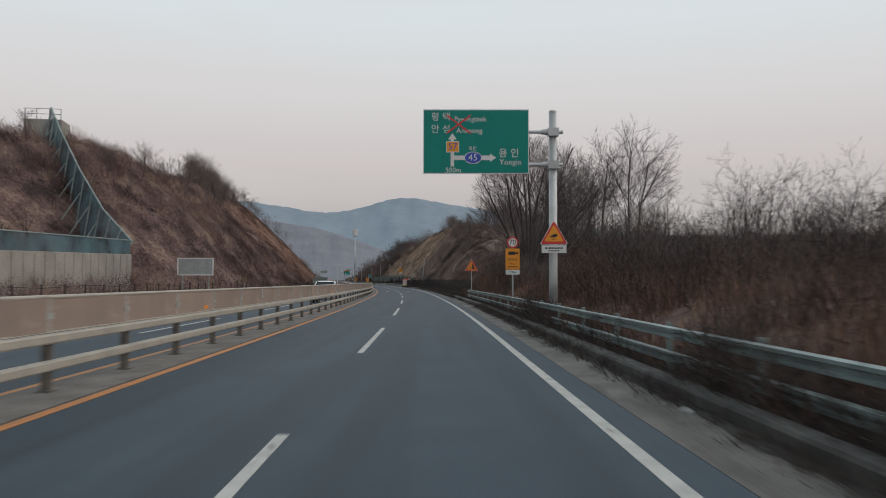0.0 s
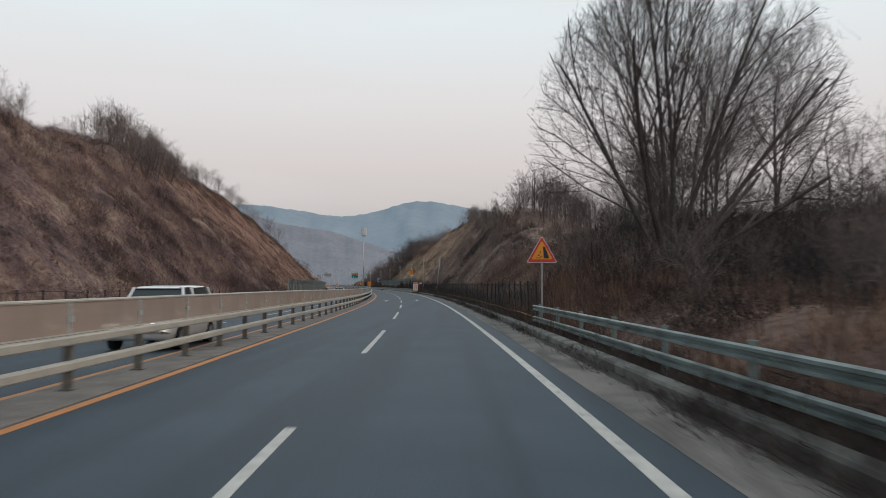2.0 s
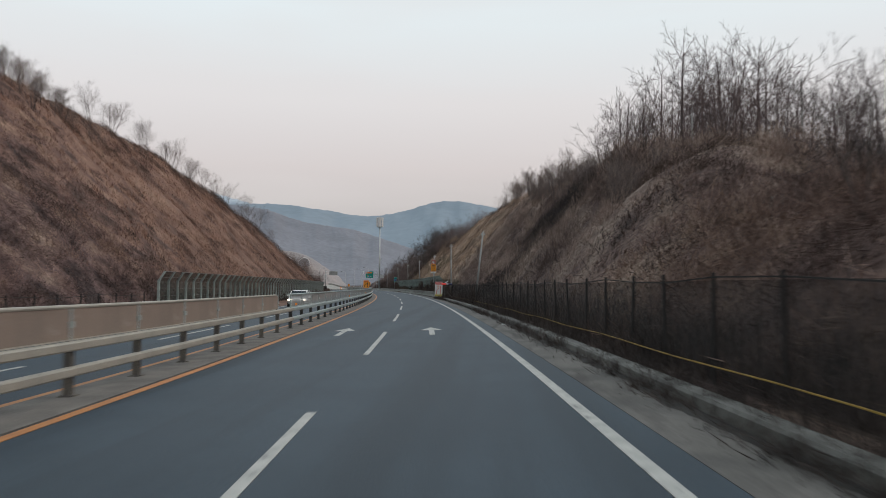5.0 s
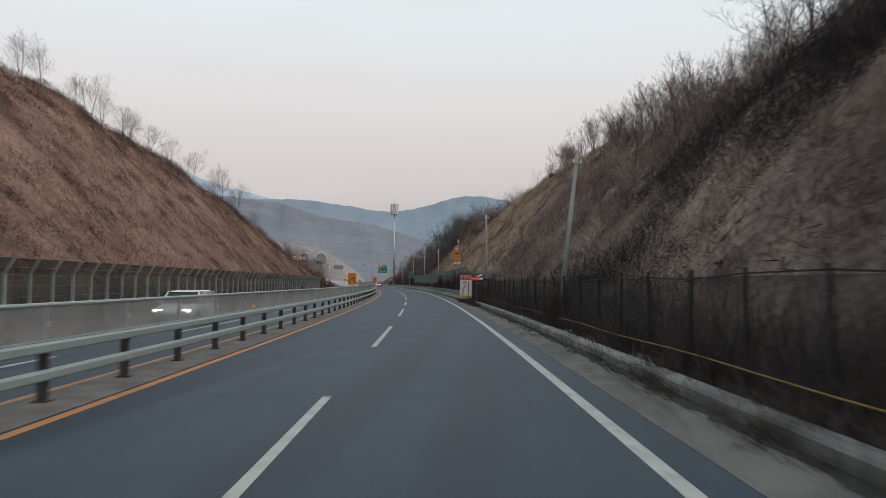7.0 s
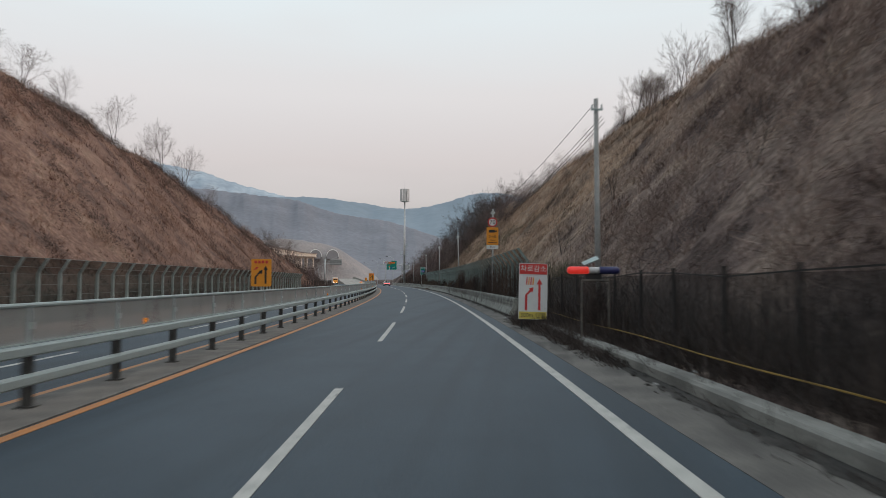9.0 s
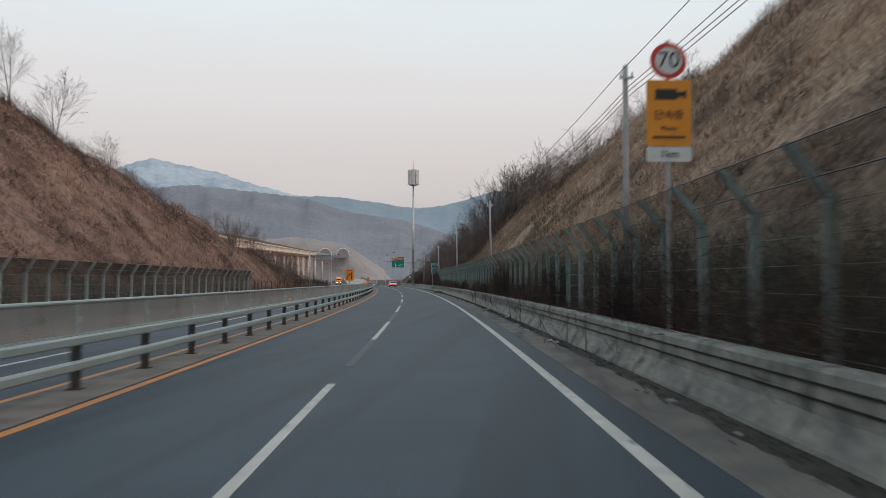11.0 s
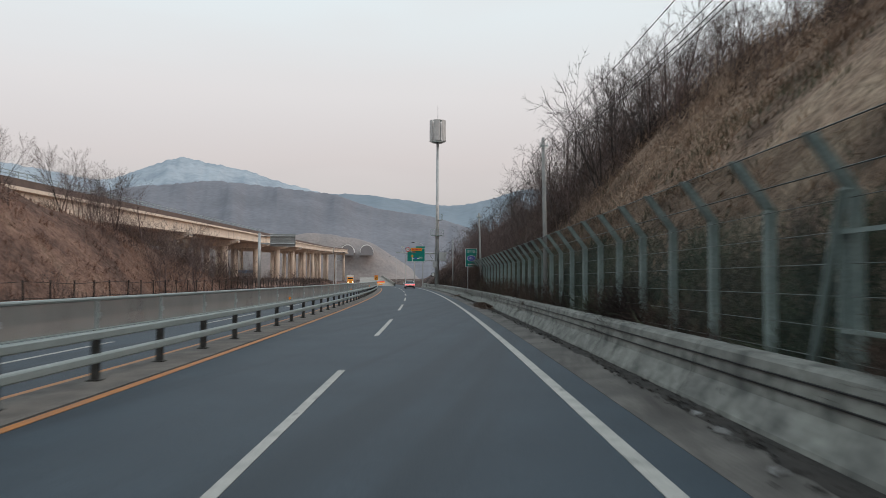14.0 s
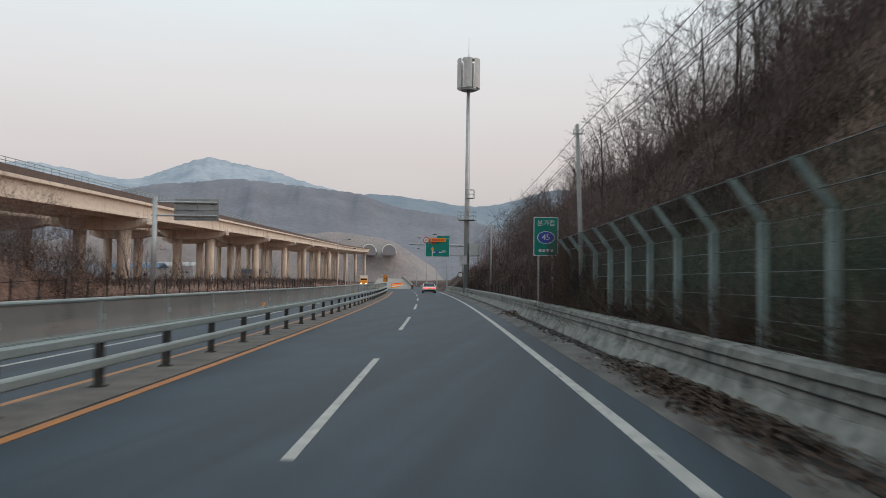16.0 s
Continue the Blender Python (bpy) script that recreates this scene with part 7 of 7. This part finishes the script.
brush("creeper_low", M_VINE, y, u, 0.28, 0.28, 45, "black dead weeds and dirt over the mossy kerb", 0.009, 0.22, 48)
for k, (a, b) in enumerate(((5, 12), (26, 33))):
    y, u = scatter(80, a, b, 5.75, 6.4, 49 + k)
    brush("creeper_heap", M_VINE, y, u, 0.45, 0.95, 70, "thick black creeper burying the guardrail", 0.010, 0.32, 49 + k)
# Nearly black twig clumps over one short stretch of the hillside.
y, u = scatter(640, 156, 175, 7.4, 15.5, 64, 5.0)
brush("dark_twig_patch", M_UNDER, y, u, 0.95, 1.1, 110, "patch of very dark twig clumps on the hillside", 0.014, 0.5, 64)
y, u = scatter(90, 134, 158, 13.5, 18, 52)
brush("brambles_dark_bank", M_BRUSH_DARK, y, u, 0.95, 1.1, 110, "black bramble thicket climbing the hillside", 0.014, 0.5, 52)
y, u = scatter(420, 188, 205, 4.95, 6.2, 47)
brush("brush_heap", M_VINE, y, u, 0.30, 0.42, 60, "heap of black brush and rubbish over the kerb", 0.009, 0.25, 47)
y, u = scatter(150, 55, 73, 7.4, 11.5, 77)
brush("thicket_bank_foot", M_BRUSH_DARK, y, u, 0.7, 0.75, 110, "dark brush on the bank below the large tree", 0.010, 0.4, 77)
y, u = scatter(170, 18, 62, -22.3, -17, 43)
brush("brush_retaining_wall", M_BRUSH_HILL, y, u, 0.9, 1.8, 70, "thin dry brush in front of the retaining wall", 0.012, 0.7, 43)
y, u = scatter(260, 80, 118, 7.6, 20, 78)
brush("bushes_fence_bank", M_BUSH_DARK, y, u, 0.85, 0.7, 110, "dark low bushes on the bank behind the fence", 0.011, 0.4, 78)
y, u = scatter(500, 76, 120, 7.0, 20, 41)
brush("brush_fence_bank", M_BRUSH_HILL, y, u, 0.85, 0.6, 80, "brown dead brambles on the bank behind the fence", 0.012, 0.45, 41)
y, u = thin_out(*scatter(520, 78, 207, 5.15, 5.75, 57, 2.5), 4, (146, 156, 188, 194), (1.0, 0.1, 0.1, 1.0))
brush("creeper_kerb_tufts", M_VINE, y, u, 0.34, 0.36, 70, "uneven tufts of dead weeds growing over the kerb", 0.008, 0.25, 57)
y, u = scatter(900, 211, 345, 6.0, 6.4, 58, 4.0)
brush("brush_fence_foot", M_BRUSH_DARK, y, u, 0.32, 1.05, 90, "dark dry brush at the foot of the tall fence", 0.008, 0.38, 58, 0.35)
y, u = scatter(1200, 207, 332, 6.5, 8.6, 42)
brush("thicket_fence", M_HEDGE, y, u, 0.7, 1.3, 80, "dark green and black thicket behind the tall fence", 0.014, 0.45, 42)
y, u = scatter(900, 60, 170, 36, 110, 31)
brush("brush_hill_back", M_BRUSH_HILL, y, u, 2.2, 1.8, 46, "brown brush on the back of the hill", 0.06, 1.1, 31)
y, u = scatter(800, 30, 80, 9.0, 30, 32, 4.0)
keep = (value_noise(y / 6, u / 6, 77) > 0.42) & ((y < 52) | (u > 12.8))
y, u = y[keep], u[keep]
brush("thicket_roadside", M_BRUSH_DARK, y, u, 1.5, 2.8, 190, "dark bare thicket below the roadside trees", 0.012, 0.62, 32)
y, u = scatter(1100, -30, 50, 7.6, 24, 33, 4.0)
brush("thicket_verge", M_BRUSH_DARK, y, u, 1.3, 1.5, 110, "dark bare thicket behind the guardrail", 0.010, 0.5, 33)
y, u = thin_out(*scatter(1350, -45, 71, 5.95, 6.7, 34, 1.6), 12, (12, 24, 44, 52), (0.35, 0.6, 0.4, 0.08))
brush("creeper_guardrail", M_VINE, y, u, 0.36, 0.72, 60, "dark dead creeper tangled behind the guardrail", 0.010, 0.30, 34)
y, u = scatter(8500, -45, 84, 6.2, 15, 15, 2.5)
keep = u < np.interp(y, (30, 50), (15, 10.5))
y, u = y[keep], u[keep]
blades("grass_verge", M_BRUSH_VERGE, y, u, 0.95, 0.016, 12, "tall reddish dry grass behind the guardrail", 0.25, 0.45, 15, bent=False)
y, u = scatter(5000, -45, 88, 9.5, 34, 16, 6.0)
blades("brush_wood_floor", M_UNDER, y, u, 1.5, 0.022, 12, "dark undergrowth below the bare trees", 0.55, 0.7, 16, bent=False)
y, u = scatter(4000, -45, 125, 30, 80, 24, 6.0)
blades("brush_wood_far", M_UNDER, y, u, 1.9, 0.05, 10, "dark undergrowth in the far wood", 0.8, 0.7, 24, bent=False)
y, u = scatter(4600, 72, 272, 6.45, 7.5, 17)
blades("vines_fence", M_VINE, y, u, 1.25, 0.014, 12, "black dead vines tangled along the fence", 0.35, 0.55, 17, bent=False)
y, u = scatter(5200, -40, 208, 5.55, 6.5, 18, 2.0)
keep = np.random.default_rng(6).random(len(y)) < np.interp(y, (5, 24, 34, 44, 68, 76, 148, 156, 188, 194), (0.10, 0.25, 0.15, 0.04, 0.04, 0.8, 0.8, 0.3, 0.3, 0.8))
y, u = y[keep], u[keep]
blades("vines_kerb", M_VINE, y, u, 0.75, 0.013, 12, "dark dead weeds behind the kerb", 0.22, 0.7, 18, bent=False)
y, u = scatter(2600, 205, 420, 6.05, 6.6, 19)
blades("weeds_wall", M_VINE, y, u, 0.85, 0.013, 11, "dark weeds growing behind the barrier wall", 0.16, 0.5, 19, bent=False)
y, u = scatter(3000, 10, 420, -16.8, -15.2, 20, 3.0)
blades("brush_left_fence", M_BRUSH, y, u, 1.2, 0.014, 11, "dry brush along the far fence", 0.35, 0.5, 20)
y, u = scatter(2500, 340, 640, -60, -15.8, 21, 6.0)
blades("brush_valley", M_BRUSH, y, u, 1.4, 0.03, 9, "dry brush below the viaduct", 0.6, 0.6, 21)

y, u = scatter(2600, -40, 72, 5.6, 6.8, 22)
blades("weeds_guardrail", M_VINE, y, u, 0.36, 0.016, 12, "low dark weeds below the guardrail", 0.20, 0.9, 22, bent=False)
y, u = thin_out(*scatter(3800, -45, 206, 5.15, 5.7, 23, 3.0), 5, (146, 156, 188, 194), (1.0, 0.1, 0.1, 1.0))
blades("weeds_gutter", M_VINE, y, u, 0.22, 0.016, 12, "dead weeds spilling over the kerb", 0.20, 1.4, 23, bent=False)

y, u = scatter(2400, 262, 345, 6.8, 15, 25, 5.0)
blades("grass_green", M_GREEN_GRASS, y, u, 0.45, 0.020, 10, "dull green grass behind the tall fence", 0.28, 0.6, 25)

y, u = scatter(3000, 304, 432, 8.2, 36, 26, 7.0)
brush("brush_wood_slope", M_BRUSH_HILL, y, u, 1.1, 1.2, 46, "purple-brown undergrowth of the wood on the slope", 0.020, 0.6, 26)
y, u = scatter(8000, 150, 335, -42, -16.8, 46, 3.0)
blades("grass_left_end", M_STRAW, y, u, 0.5, 0.028, 9, "orange-brown dry grass on the cut slope", 0.30, 0.9, 46, bent=False)
y, u = scatter(8000, 20, 340, -44, -16.8, 27, 1.6)
blades("tussocks_left", M_STRAW, y, u, 0.42, 0.040, 9, "pale reddish grass tussocks on the cut slope", 0.20, 0.9, 27, bent=False)
y, u = scatter(6000, 80, 330, 8.0, 34, 28, 1.6)
blades("tussocks_right", M_STRAW, y, u, 0.42, 0.040, 9, "grey-brown grass tussocks on the steep slope", 0.20, 0.9, 28, bent=False)

# ---- litter, leaves in the gutter ----
rng = random.Random(9)
leaf = Mesh()
for i in range(2800):
    c = rng.choice((313.5, 315, 315.5, 316, 317, 318, 319.5, 344.5))
    y = rng.gauss(c, 1.5)
    w = rng.betavariate(3, 1.2)
    uu = 4.45 + 0.9 * w
    x, yy, z = at(y, uu, 0.03 + 0.26 * max(0, w - 0.35) * math.exp(-((y - c) / 2.4) ** 2))
    a, s, t = rng.uniform(0, 6.28), rng.uniform(0.025, 0.075), rng.uniform(-0.5, 0.5)
    dx, dy = math.cos(a) * s, math.sin(a) * s
    leaf.add([(x - dx, yy - dy, z), (x + dy * 0.5, yy - dx * 0.5, z + s * 0.5), (x + dx, yy + dy, z + t * s + 0.02), (x - dy * 0.5, yy + dx * 0.5, z + 0.01)], [(0, 1, 2, 3)])
tagged(part("dead_leaves", leaf, M_LEAF), "drifts of dead leaves and dirt against the wall", "leaf litter", kind="stuff")
crumb = Mesh()
for i in range(6500):
    y = rng.uniform(150, 345)
    x, yy, z = at(y, 5.36 - abs(rng.gauss(0, 0.20)) * (0.35 + 1.1 * float(value_noise(np.float64(y * 0.7), np.float64(2.5), 6))), 0.030)
    a, s = rng.uniform(0, 6.28), rng.uniform(0.015, 0.05)
    dx, dy = math.cos(a) * s, math.sin(a) * s
    crumb.add([(x - dx, yy - dy, z), (x + dy, yy - dx, z), (x + dx, yy + dy, z + 0.01), (x, yy, z + s)], [(0, 1, 3), (1, 2, 3), (2, 0, 3)])
tagged(part("dirt_crumbs", crumb, M_DIRT), "crumbs of earth and grit strewn over the gutter", "dirt", kind="stuff")
scrap = Mesh().add([(-0.12, -0.07, 0.0), (0.13, -0.05, 0.0), (0.10, 0.09, 0.0), (-0.10, 0.06, 0.0), (-0.09, -0.05, 0.05), (0.09, -0.03, 0.08), (0.07, 0.06, 0.04), (-0.08, 0.05, 0.07)],
                   [(3, 2, 1, 0), (4, 5, 6, 7), (0, 1, 5, 4), (1, 2, 6, 5), (2, 3, 7, 6), (3, 0, 4, 7)])
scrap_me = scrap.data("litter", M_LITTER)
for i in range(58):
    y = rng.uniform(5, 350) if i < 46 else rng.uniform(160, 198)
    u = rng.choice((rng.uniform(4.9, 5.3), rng.uniform(5.7, 6.2) if y < 200 else rng.uniform(4.8, 5.2)))
    s = rng.uniform(0.3, 0.8)
    z = 0.03 if u < 5.5 else 0.12
    ob = share("litter", scrap_me, None, pose(*at(y, u, z), 0, 0, rng.uniform(0, 360)) @ Matrix.Diagonal((s, s, s, 1)))
    tagged(ob, "crumpled piece of pale litter by the kerb", "litter", "litter along the road")
tarp = Mesh()
for i in range(7):
    for j in range(5):
        tarp.v.append((i * 0.32 - 0.96, j * 0.25 - 0.5, 0.02 + 0.55 * max(0.0, 1 - ((i - 3) / 3.2) ** 2) * max(0.0, 1 - ((j - 2) / 2.2) ** 2) + 0.08 * rng.random()))
for i in range(6):
    for j in range(4):
        a = i * 5 + j
        tarp.f.append((a, a + 5, a + 6, a + 1))
ob = part("tarp", tarp, M_LITTER)
ob.matrix_basis = pose(*ground_at(126.8, 14.5), 0, -25, 20) @ Matrix.Diagonal((0.5, 0.55, 0.9, 1))
tagged(ob, "crumpled pale plastic sheet on the hillside", "tarp")
